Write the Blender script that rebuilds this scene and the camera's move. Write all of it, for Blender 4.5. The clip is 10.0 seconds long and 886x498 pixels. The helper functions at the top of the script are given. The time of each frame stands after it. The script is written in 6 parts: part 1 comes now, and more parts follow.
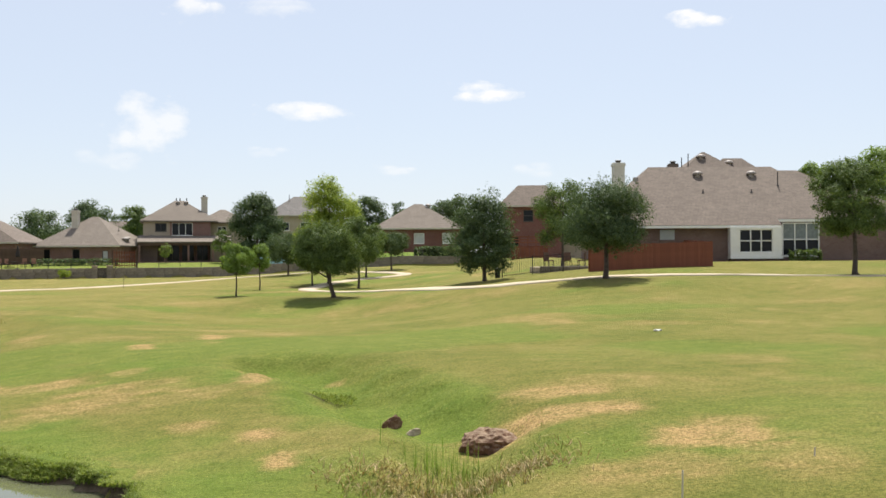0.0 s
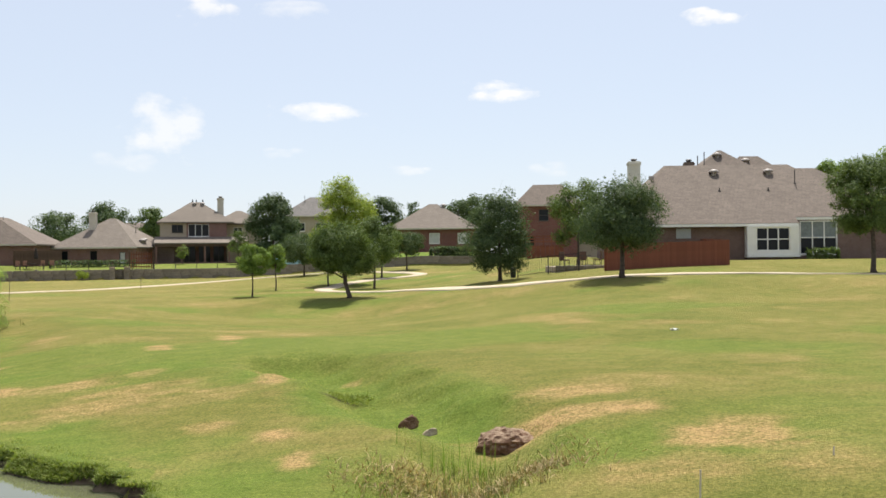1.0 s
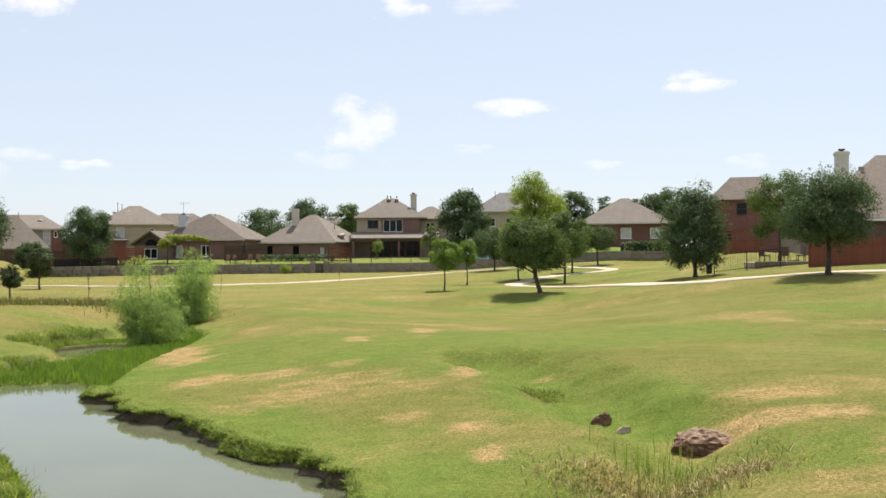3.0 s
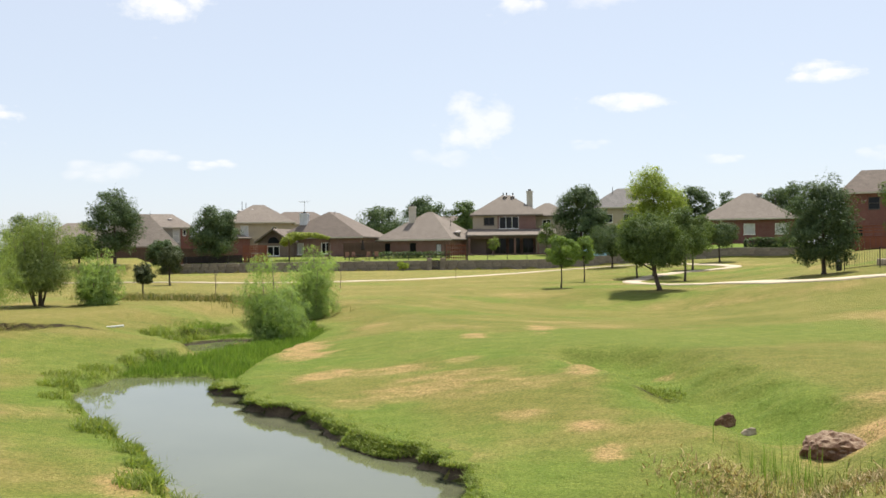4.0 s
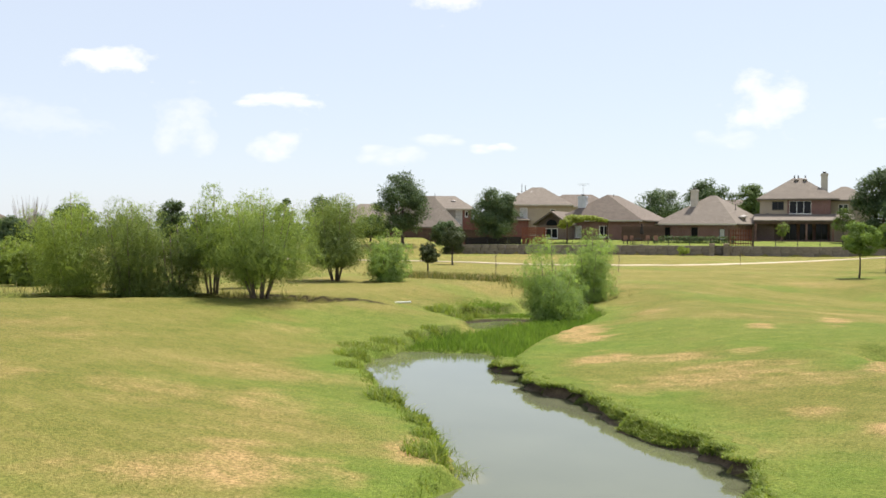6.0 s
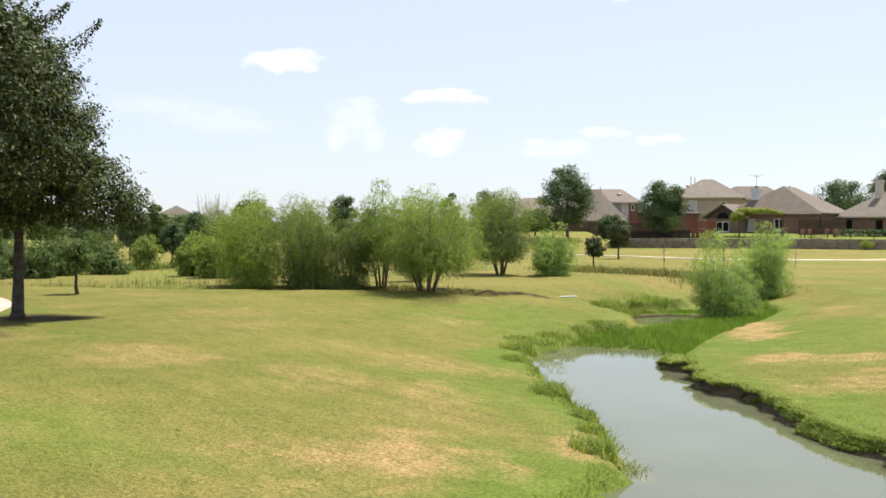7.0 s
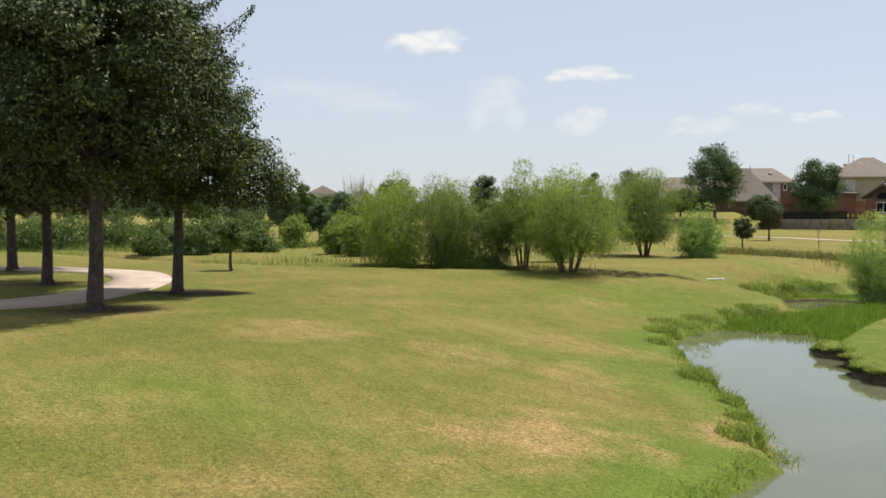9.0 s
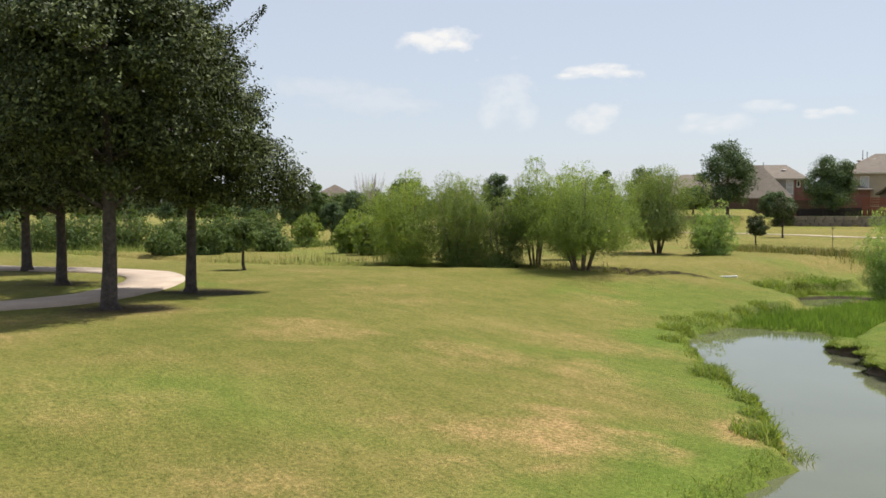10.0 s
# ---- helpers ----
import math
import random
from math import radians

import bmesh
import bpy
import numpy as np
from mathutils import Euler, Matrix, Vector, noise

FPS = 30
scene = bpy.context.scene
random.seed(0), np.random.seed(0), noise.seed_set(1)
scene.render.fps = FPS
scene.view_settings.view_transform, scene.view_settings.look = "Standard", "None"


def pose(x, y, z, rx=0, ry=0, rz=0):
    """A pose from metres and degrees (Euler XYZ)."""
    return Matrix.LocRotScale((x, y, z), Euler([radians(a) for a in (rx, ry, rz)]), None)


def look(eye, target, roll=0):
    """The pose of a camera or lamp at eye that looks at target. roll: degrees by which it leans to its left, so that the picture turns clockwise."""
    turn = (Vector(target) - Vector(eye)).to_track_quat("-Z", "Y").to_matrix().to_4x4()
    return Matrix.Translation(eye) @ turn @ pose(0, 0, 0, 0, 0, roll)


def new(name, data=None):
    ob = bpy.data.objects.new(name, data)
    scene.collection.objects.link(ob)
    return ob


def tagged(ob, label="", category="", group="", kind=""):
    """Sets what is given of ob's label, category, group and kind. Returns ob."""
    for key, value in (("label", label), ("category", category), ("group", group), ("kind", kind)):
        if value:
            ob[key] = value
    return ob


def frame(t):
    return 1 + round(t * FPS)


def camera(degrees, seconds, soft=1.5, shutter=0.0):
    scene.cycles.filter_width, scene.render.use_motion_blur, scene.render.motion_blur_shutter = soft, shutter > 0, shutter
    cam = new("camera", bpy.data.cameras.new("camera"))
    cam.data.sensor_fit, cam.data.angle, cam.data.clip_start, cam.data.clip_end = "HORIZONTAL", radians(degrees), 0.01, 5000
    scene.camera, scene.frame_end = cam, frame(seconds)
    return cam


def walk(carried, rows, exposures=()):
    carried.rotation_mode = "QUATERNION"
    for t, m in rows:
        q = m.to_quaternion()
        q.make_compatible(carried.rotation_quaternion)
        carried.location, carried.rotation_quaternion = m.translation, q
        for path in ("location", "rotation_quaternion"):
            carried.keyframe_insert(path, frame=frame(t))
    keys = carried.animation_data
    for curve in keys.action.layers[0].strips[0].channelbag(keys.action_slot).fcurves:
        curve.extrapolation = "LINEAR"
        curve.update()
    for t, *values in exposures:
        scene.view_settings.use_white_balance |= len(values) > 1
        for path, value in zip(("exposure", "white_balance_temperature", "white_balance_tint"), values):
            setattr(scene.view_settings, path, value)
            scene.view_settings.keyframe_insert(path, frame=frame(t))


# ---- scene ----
# ------------------------------------------------------------------ camera
# seconds, x, y, z, yaw, pitch, roll
PATH = [
    (0.0, -0.000, -0.000, 2.60, 0.01, 0.41, -0.29),
    (0.5, -0.000, -0.000, 2.60, 0.09, 0.38, -0.28),
    (1.0, -0.004, -0.000, 2.60, 0.92, 0.41, -0.56),
    (1.5, -0.014, -0.000, 2.60, 2.91, 0.58, -0.37),
    (2.0, -0.026, -0.001, 2.60, 5.60, 0.44, -0.35),
    (2.5, -0.040, -0.003, 2.60, 8.57, 0.53, -0.58),
    (2.7, -0.046, -0.004, 2.60, 9.93, 0.41, -0.41),
    (3.8, -0.081, -0.013, 2.60, 17.63, 0.04, -0.80),
    (4.0, -0.087, -0.015, 2.60, 18.90, 0.09, -0.55),
    (4.5, -0.103, -0.021, 2.60, 22.57, 0.04, -0.43),
    (5.0, -0.118, -0.027, 2.60, 26.08, -0.07, 0.26),
    (5.5, -0.136, -0.037, 2.60, 30.51, -0.50, 0.53),
    (6.0, -0.155, -0.049, 2.60, 35.15, -0.91, 0.43),
    (6.2, -0.163, -0.055, 2.60, 37.42, -1.08, 0.22),
    (7.3, -0.196, -0.084, 2.60, 46.75, -1.33, 0.44),
    (7.5, -0.199, -0.088, 2.60, 47.82, -1.36, 0.54),
    (8.0, -0.206, -0.096, 2.60, 50.08, -1.79, 0.63),
    (8.5, -0.211, -0.102, 2.60, 51.82, -2.30, 0.58),
    (9.0, -0.215, -0.107, 2.60, 53.11, -2.55, 0.38),
    (9.5, -0.217, -0.110, 2.60, 53.93, -2.63, 0.29),
    (10.0, -0.217, -0.110, 2.60, 53.81, -2.64, 0.10),
]
cam = camera(49.05, 10.0, soft=1.6)
walk(cam, [(t, pose(x, y, z, 90 + p, -r, yw)) for t, x, y, z, yw, p, r in PATH],
     exposures=[(0.0, 1.42), (2.5, 1.46), (5.5, 1.52), (7.5, 1.62), (8.5, 1.34), (9.0, 1.22), (10.0, 1.25)])

# ------------------------------------------------------------------ world and sun
SUN_EL, SUN_AZ = radians(64), radians(8)      # azimuth from +y towards +x
world = bpy.data.worlds.new("world")
scene.world = world
world.use_nodes = True
wn = world.node_tree.nodes
sky = wn.new("ShaderNodeTexSky")
sky.sky_type = "NISHITA"
sky.sun_disc = False
sky.sun_elevation, sky.sun_rotation = SUN_EL, SUN_AZ
sky.air_density, sky.dust_density, sky.ozone_density = 1.0, 0.6, 1.0
wn["Background"].inputs["Strength"].default_value = 0.078
# summer haze: the blue is washed with an even white
haze = wn.new("ShaderNodeMix")
haze.data_type = "RGBA"
haze.inputs[0].default_value = 0.8
haze.inputs[7].default_value = (3.2, 3.44, 3.92, 1)
world.node_tree.links.new(sky.outputs[0], haze.inputs[6])
world.node_tree.links.new(haze.outputs[2], wn["Background"].inputs["Color"])
sun = new("sun", bpy.data.lights.new("sun", "SUN"))
sun.data.energy, sun.data.angle, sun.data.color = 2.7, radians(0.6), (1.0, 0.95, 0.87)
S = Vector((math.sin(SUN_AZ) * math.cos(SUN_EL), math.cos(SUN_AZ) * math.cos(SUN_EL), math.sin(SUN_EL)))
sun.matrix_world = look(S * 200, (0, 0, 0))


# ------------------------------------------------------------------ small helpers
def mat(name):
    m = bpy.data.materials.new(name)
    m.use_nodes = True
    nt = m.node_tree
    return m, nt, nt.nodes["Principled BSDF"]


def nd(nt, kind, **inputs):
    n = nt.nodes.new("ShaderNode" + kind)
    for k, v in inputs.items():
        key = k.replace("_", " ")
        if key in n.inputs:
            n.inputs[key].default_value = v
    return n


def ramp(nt, fac, stops):
    r = nt.nodes.new("ShaderNodeValToRGB")
    els = r.color_ramp.elements
    while len(els) < len(stops):
        els.new(0.5)
    for e, (p, c) in zip(els, stops):
        e.position, e.color = p, (*c, 1) if len(c) == 3 else c
    nt.links.new(fac, r.inputs[0])
    return r.outputs[0]


def mixc(nt, fac, a, b, mode="MIX"):
    m = nt.nodes.new("ShaderNodeMix")
    m.data_type, m.blend_type = "RGBA", mode
    for sock, v in ((m.inputs[0], fac), (m.inputs[6], a), (m.inputs[7], b)):
        if isinstance(v, (int, float)):
            sock.default_value = v
        elif isinstance(v, tuple):
            sock.default_value = (*v, 1)
        else:
            nt.links.new(v, sock)
    return m.outputs[2]


def mul(nt, a, b, op="MULTIPLY", clamp=False):
    m = nt.nodes.new("ShaderNodeMath")
    m.operation, m.use_clamp = op, clamp
    for sock, v in zip(m.inputs, (a, b)):
        if isinstance(v, (int, float)):
            sock.default_value = v
        else:
            nt.links.new(v, sock)
    return m.outputs[0]


def noise_tex(nt, vec, scale, detail=4, rough=0.6):
    n = nd(nt, "TexNoise", Scale=scale, Detail=detail, Roughness=rough)
    if vec is not None:
        nt.links.new(vec, n.inputs["Vector"])
    return n.outputs[0]


def coords(nt, out="Object", scale=None):
    c = nt.nodes.new("ShaderNodeTexCoord")
    if scale is None:
        return c.outputs[out]
    mp = nt.nodes.new("ShaderNodeMapping")
    mp.inputs["Scale"].default_value = scale
    nt.links.new(c.outputs[out], mp.inputs[0])
    return mp.outputs[0]


def bump(nt, bsdf, height, strength, distance):
    b = nd(nt, "Bump", Strength=strength, Distance=distance)
    nt.links.new(height, b.inputs["Height"])
    nt.links.new(b.outputs[0], bsdf.inputs["Normal"])


def two_tone(name, a, b, scale, rough=0.8, fine=0.0, bump_d=0.01, bump_s=0.5, spread=(0.35, 0.65), objvar=0.0, spec=0.3):
    """A rough surface that wanders between two colours, with finer grain on top."""
    m, nt, p = mat(name)
    v = coords(nt)
    n1 = noise_tex(nt, v, scale, 5)
    n2 = noise_tex(nt, v, fine or scale * 12, 3)
    f = mul(nt, mul(nt, n1, 0.65), mul(nt, n2, 0.35), "ADD")
    col = ramp(nt, f, [(spread[0], a), (spread[1], b)])
    if objvar:
        oi = nt.nodes.new("ShaderNodeObjectInfo")
        k = mul(nt, mul(nt, oi.outputs["Random"], objvar), 1 - objvar / 2, "ADD")
        hsv = nd(nt, "HueSaturation")
        nt.links.new(k, hsv.inputs["Value"])
        nt.links.new(col, hsv.inputs["Color"])
        col = hsv.outputs[0]
    nt.links.new(col, p.inputs["Base Color"])
    p.inputs["Roughness"].default_value = rough
    p.inputs["Specular IOR Level"].default_value = spec
    bump(nt, p, n2, bump_s, bump_d)
    return m


def leafy(name, a, b, c, trans=0.35, rough=0.5, spec=0.08):
    """Leaves: colour differs from leaf to leaf, some light passes through."""
    m, nt, p = mat(name)
    g = nt.nodes.new("ShaderNodeNewGeometry")
    col = ramp(nt, g.outputs["Random Per Island"], [(0.0, a), (0.5, b), (1.0, c)])
    big = noise_tex(nt, coords(nt), 0.9, 2)
    k = nd(nt, "HueSaturation")
    nt.links.new(mul(nt, mul(nt, big, 0.9), 0.55, "ADD"), k.inputs["Value"])
    nt.links.new(col, k.inputs["Color"])
    nt.links.new(k.outputs[0], p.inputs["Base Color"])
    p.inputs["Roughness"].default_value = rough
    p.inputs["Specular IOR Level"].default_value = spec
    t = nt.nodes.new("ShaderNodeBsdfTranslucent")
    br = mixc(nt, 1.0, k.outputs[0], (1.0, 1.0, 0.45), "MULTIPLY")
    nt.links.new(br, t.inputs[0])
    mx = nd(nt, "MixShader")
    mx.inputs[0].default_value = trans
    nt.links.new(p.outputs[0], mx.inputs[1])
    nt.links.new(t.outputs[0], mx.inputs[2])
    nt.links.new(mx.outputs[0], nt.nodes["Material Output"].inputs[0])
    return m


# ------------------------------------------------------------------ materials
M = {}
M["bark"] = two_tone("bark", (0.04, 0.03, 0.023), (0.13, 0.10, 0.08), 6, 0.95, 30, 0.02, 0.9)
# oak bark, darkened a little to carry the shade under the crowns
M["shaded_oak_bark"] = two_tone("shaded_oak_bark", (0.035, 0.028, 0.024), (0.11, 0.09, 0.078), 7, 0.95, 30, 0.02, 0.9)
M["pale_bark"] = two_tone("pale_bark", (0.10, 0.075, 0.055), (0.24, 0.19, 0.15), 5, 0.95, 24, 0.02, 0.9)
M["grey_bark"] = two_tone("grey_bark", (0.24, 0.2, 0.18), (0.4, 0.35, 0.32), 5, 0.95, 24, 0.01, 0.6)
M["oak_leaf"] = leafy("oak_leaf", (0.02, 0.028, 0.01), (0.05, 0.066, 0.024), (0.15, 0.175, 0.066), 0.1, spec=0.12)
M["dark_leaf"] = leafy("dark_leaf", (0.058, 0.09, 0.045), (0.09, 0.132, 0.062), (0.143, 0.188, 0.088), 0.32)
M["mid_leaf"] = leafy("mid_leaf", (0.072, 0.108, 0.04), (0.112, 0.163, 0.055), (0.18, 0.235, 0.082), 0.38)
M["bright_leaf"] = leafy("bright_leaf", (0.12, 0.19, 0.05), (0.18, 0.265, 0.07), (0.26, 0.345, 0.105), 0.48)
M["yellow_leaf"] = leafy("yellow_leaf", (0.17, 0.235, 0.05), (0.255, 0.33, 0.07), (0.39, 0.44, 0.11), 0.55)
M["bright_vine"] = leafy("bright_vine", (0.19, 0.24, 0.05), (0.28, 0.33, 0.07), (0.42, 0.44, 0.11), 0.4)
M["willow_leaf"] = leafy("willow_leaf", (0.19, 0.255, 0.07), (0.26, 0.335, 0.095), (0.35, 0.42, 0.135), 0.55)
M["willow_mid"] = leafy("willow_mid", (0.17, 0.235, 0.075), (0.235, 0.31, 0.1), (0.32, 0.39, 0.135), 0.58)
M["willow_pale"] = leafy("willow_pale", (0.215, 0.31, 0.115), (0.285, 0.39, 0.145), (0.37, 0.465, 0.185), 0.58)
M["willow_dark"] = leafy("willow_dark", (0.145, 0.195, 0.068), (0.195, 0.25, 0.09), (0.26, 0.315, 0.12), 0.5)
M["reed_green"] = leafy("reed_green", (0.11, 0.19, 0.035), (0.16, 0.255, 0.05), (0.22, 0.31, 0.08), 0.5)
M["reed_mix"] = leafy("reed_mix", (0.09, 0.14, 0.04), (0.2, 0.2, 0.08), (0.4, 0.32, 0.17), 0.3)
M["bank_blade"] = leafy("bank_blade", (0.14, 0.2, 0.045), (0.21, 0.275, 0.065), (0.3, 0.33, 0.11), 0.5)
M["straw"] = leafy("straw", (0.22, 0.16, 0.07), (0.33, 0.25, 0.12), (0.48, 0.38, 0.2), 0.2)
M["lawn_blade"] = leafy("lawn_blade", (0.15, 0.18, 0.05), (0.215, 0.235, 0.07), (0.34, 0.31, 0.125), 0.45)
M["concrete"] = two_tone("concrete", (0.41, 0.335, 0.235), (0.53, 0.44, 0.315), 0.8, 0.9, 25, 0.004, 0.4)
M["worn_concrete"] = two_tone("worn_concrete", (0.35, 0.275, 0.215), (0.48, 0.385, 0.305), 0.9, 0.9, 20, 0.004, 0.4)
M["stone"] = two_tone("stone", (0.14, 0.12, 0.095), (0.3, 0.255, 0.2), 1.4, 0.95, 9, 0.02, 0.8, objvar=0.3)
M["mortar"] = two_tone("mortar", (0.11, 0.092, 0.075), (0.17, 0.145, 0.12), 2, 0.95)
def rock_mat():
    """Rust-brown stone, paler where it faces up."""
    m, nt, p = mat("rock")
    v = coords(nt)
    n1, n2 = noise_tex(nt, v, 2.4, 5), noise_tex(nt, v, 13, 5, 0.7)
    body = ramp(nt, mul(nt, mul(nt, n1, 0.5), mul(nt, n2, 0.5), "ADD"), [(0.36, (0.065, 0.03, 0.016)), (0.5, (0.155, 0.078, 0.043)), (0.64, (0.25, 0.15, 0.09))])
    pale_tone = ramp(nt, n2, [(0.35, (0.15, 0.1, 0.062)), (0.65, (0.3, 0.21, 0.135))])
    sep = nt.nodes.new("ShaderNodeSeparateXYZ")
    nt.links.new(nt.nodes.new("ShaderNodeNewGeometry").outputs["Normal"], sep.inputs[0])
    up = mul(nt, mul(nt, sep.outputs[2], mul(nt, n2, 1.2), "ADD"), -1.22, "ADD")
    nt.links.new(mixc(nt, mul(nt, up, 3.0, "MULTIPLY", True), body, pale_tone), p.inputs["Base Color"])
    p.inputs["Roughness"].default_value = 0.95
    bump(nt, p, n2, 1.0, 0.03)
    return m


M["rock"] = rock_mat()
M["pale_stone"] = two_tone("pale_stone", (0.26, 0.2, 0.145), (0.5, 0.41, 0.3), 3, 0.95, 16, 0.03, 0.9)
M["bank_soil"] = two_tone("bank_soil", (0.05, 0.038, 0.025), (0.19, 0.14, 0.09), 3.5, 0.95, 22, 0.03, 1.0)
M["iron"] = two_tone("iron", (0.015, 0.015, 0.016), (0.03, 0.03, 0.03), 5, 0.5)
M["white_trim"] = two_tone("white_trim", (0.70, 0.68, 0.63), (0.80, 0.78, 0.73), 1.5, 0.6)
M["cream_trim"] = two_tone("cream_trim", (0.46, 0.41, 0.34), (0.56, 0.50, 0.42), 1.5, 0.7)
M["pale_render"] = two_tone("pale_render", (0.52, 0.49, 0.43), (0.64, 0.6, 0.54), 1.2, 0.8)
M["tan_siding"] = two_tone("tan_siding", (0.33, 0.27, 0.20), (0.42, 0.35, 0.26), 0.7, 0.8)
M["putty_siding"] = two_tone("putty_siding", (0.27, 0.25, 0.215), (0.35, 0.325, 0.28), 0.7, 0.8)
M["grey_siding"] = two_tone("grey_siding", (0.36, 0.37, 0.36), (0.46, 0.47, 0.46), 0.7, 0.8)
M["red_wood"] = two_tone("red_wood", (0.16, 0.052, 0.03), (0.23, 0.08, 0.045), 1.2, 0.8, 20, 0.004, 0.5, objvar=0.2)
M["brown_wood"] = two_tone("brown_wood", (0.065, 0.038, 0.027), (0.12, 0.074, 0.05), 1.2, 0.8, 20, 0.004, 0.5, objvar=0.2)
M["dark_wood"] = two_tone("dark_wood", (0.02, 0.016, 0.014), (0.04, 0.03, 0.026), 1.2, 0.8, 20, 0.004, 0.5)
M["metal_vent"] = two_tone("metal_vent", (0.27, 0.235, 0.21), (0.37, 0.325, 0.29), 3, 0.5)
M["dark_metal"] = two_tone("dark_metal", (0.04, 0.035, 0.03), (0.08, 0.07, 0.06), 3, 0.5)
M["galvanised"] = two_tone("galvanised", (0.45, 0.46, 0.47), (0.6, 0.6, 0.61), 3, 0.45)
M["curtain"] = two_tone("curtain", (0.42, 0.41, 0.39), (0.6, 0.59, 0.57), 3, 0.9)
M["net_curtain"] = two_tone("net_curtain", (0.12, 0.14, 0.14), (0.24, 0.26, 0.25), 6, 0.5)
M["inside"] = two_tone("inside", (0.03, 0.027, 0.024), (0.06, 0.05, 0.045), 1, 0.9)
M["blue_plastic"] = two_tone("blue_plastic", (0.25, 0.42, 0.5), (0.34, 0.52, 0.6), 2, 0.5)
M["black_plastic"] = two_tone("black_plastic", (0.02, 0.02, 0.02), (0.04, 0.04, 0.04), 2, 0.5)
M["cushion"] = two_tone("cushion", (0.20, 0.10, 0.07), (0.32, 0.18, 0.13), 4, 0.9)
M["pipe"] = two_tone("pipe", (0.66, 0.65, 0.6), (0.8, 0.79, 0.74), 4, 0.5)


def brick_mat(name, a, b, mortar):
    m, nt, p = mat(name)
    v = coords(nt)
    # the pattern runs round the walls: x and y together along the course, z up
    sep = nt.nodes.new("ShaderNodeSeparateXYZ")
    nt.links.new(v, sep.inputs[0])
    cmb = nt.nodes.new("ShaderNodeCombineXYZ")
    nt.links.new(mul(nt, sep.outputs[0], sep.outputs[1], "ADD"), cmb.inputs[0])
    nt.links.new(sep.outputs[2], cmb.inputs[1])
    t = nd(nt, "TexBrick", Scale=1.0, Mortar_Size=0.006, Brick_Width=0.2, Row_Height=0.075, Bias=0.0)
    t.inputs["Color1"].default_value, t.inputs["Color2"].default_value, t.inputs["Mortar"].default_value = (*a, 1), (*b, 1), (*mortar, 1)
    nt.links.new(cmb.outputs[0], t.inputs["Vector"])
    n = noise_tex(nt, v, 0.6, 5)
    h = nd(nt, "HueSaturation")
    nt.links.new(mul(nt, mul(nt, n, 0.8), 0.6, "ADD"), h.inputs["Value"])
    nt.links.new(t.outputs[0], h.inputs["Color"])
    nt.links.new(h.outputs[0], p.inputs["Base Color"])
    p.inputs["Roughness"].default_value = 0.9
    bump(nt, p, t.outputs[1], -0.4, 0.01)
    return m


def shingle_mat(name, a, b):
    m, nt, p = mat(name)
    v = coords(nt)
    sep = nt.nodes.new("ShaderNodeSeparateXYZ")
    nt.links.new(v, sep.inputs[0])
    cmb = nt.nodes.new("ShaderNodeCombineXYZ")
    nt.links.new(mul(nt, sep.outputs[0], mul(nt, sep.outputs[1], 0.6), "ADD"), cmb.inputs[0])
    nt.links.new(sep.outputs[2], cmb.inputs[1])
    t = nd(nt, "TexBrick", Scale=1.0, Mortar_Size=0.008, Brick_Width=0.32, Row_Height=0.1)
    t.inputs["Color1"].default_value, t.inputs["Color2"].default_value = (*a, 1), (*b, 1)
    t.inputs["Mortar"].default_value = (*[c * 0.6 for c in a], 1)
    nt.links.new(cmb.outputs[0], t.inputs["Vector"])
    n = noise_tex(nt, v, 0.45, 6, 0.7)
    n2 = noise_tex(nt, v, 14, 3)
    h = nd(nt, "HueSaturation")
    nt.links.new(mul(nt, mul(nt, mul(nt, n, 0.45), mul(nt, n2, 0.35), "ADD"), 0.62, "ADD"), h.inputs["Value"])
    nt.links.new(t.outputs[0], h.inputs["Color"])
    nt.links.new(h.outputs[0], p.inputs["Base Color"])
    p.inputs["Roughness"].default_value = 0.95
    bump(nt, p, t.outputs[1], -0.4, 0.012)
    return m


M["brick_brown"] = brick_mat("brick_brown", (0.12, 0.07, 0.056), (0.165, 0.1, 0.08), (0.18, 0.145, 0.125))
M["brick_rose"] = brick_mat("brick_rose", (0.17, 0.085, 0.068), (0.22, 0.115, 0.094), (0.22, 0.165, 0.14))
M["brick_red"] = brick_mat("brick_red", (0.145, 0.05, 0.04), (0.185, 0.07, 0.053), (0.19, 0.13, 0.11))
M["brick_tan"] = brick_mat("brick_tan", (0.145, 0.095, 0.074), (0.185, 0.125, 0.1), (0.2, 0.17, 0.145))
M["shingle"] = shingle_mat("shingle", (0.125, 0.098, 0.077), (0.165, 0.13, 0.104))
M["shingle_warm"] = shingle_mat("shingle_warm", (0.158, 0.13, 0.104), (0.2, 0.166, 0.134))
M["shingle_grey"] = shingle_mat("shingle_grey", (0.13, 0.12, 0.11), (0.18, 0.165, 0.15))

m, nt, p = mat("window_glass")
p.inputs["Base Color"].default_value = (0.012, 0.013, 0.015, 1)
p.inputs["Roughness"].default_value = 0.05
p.inputs["Specular IOR Level"].default_value = 0.16
M["glass"] = m

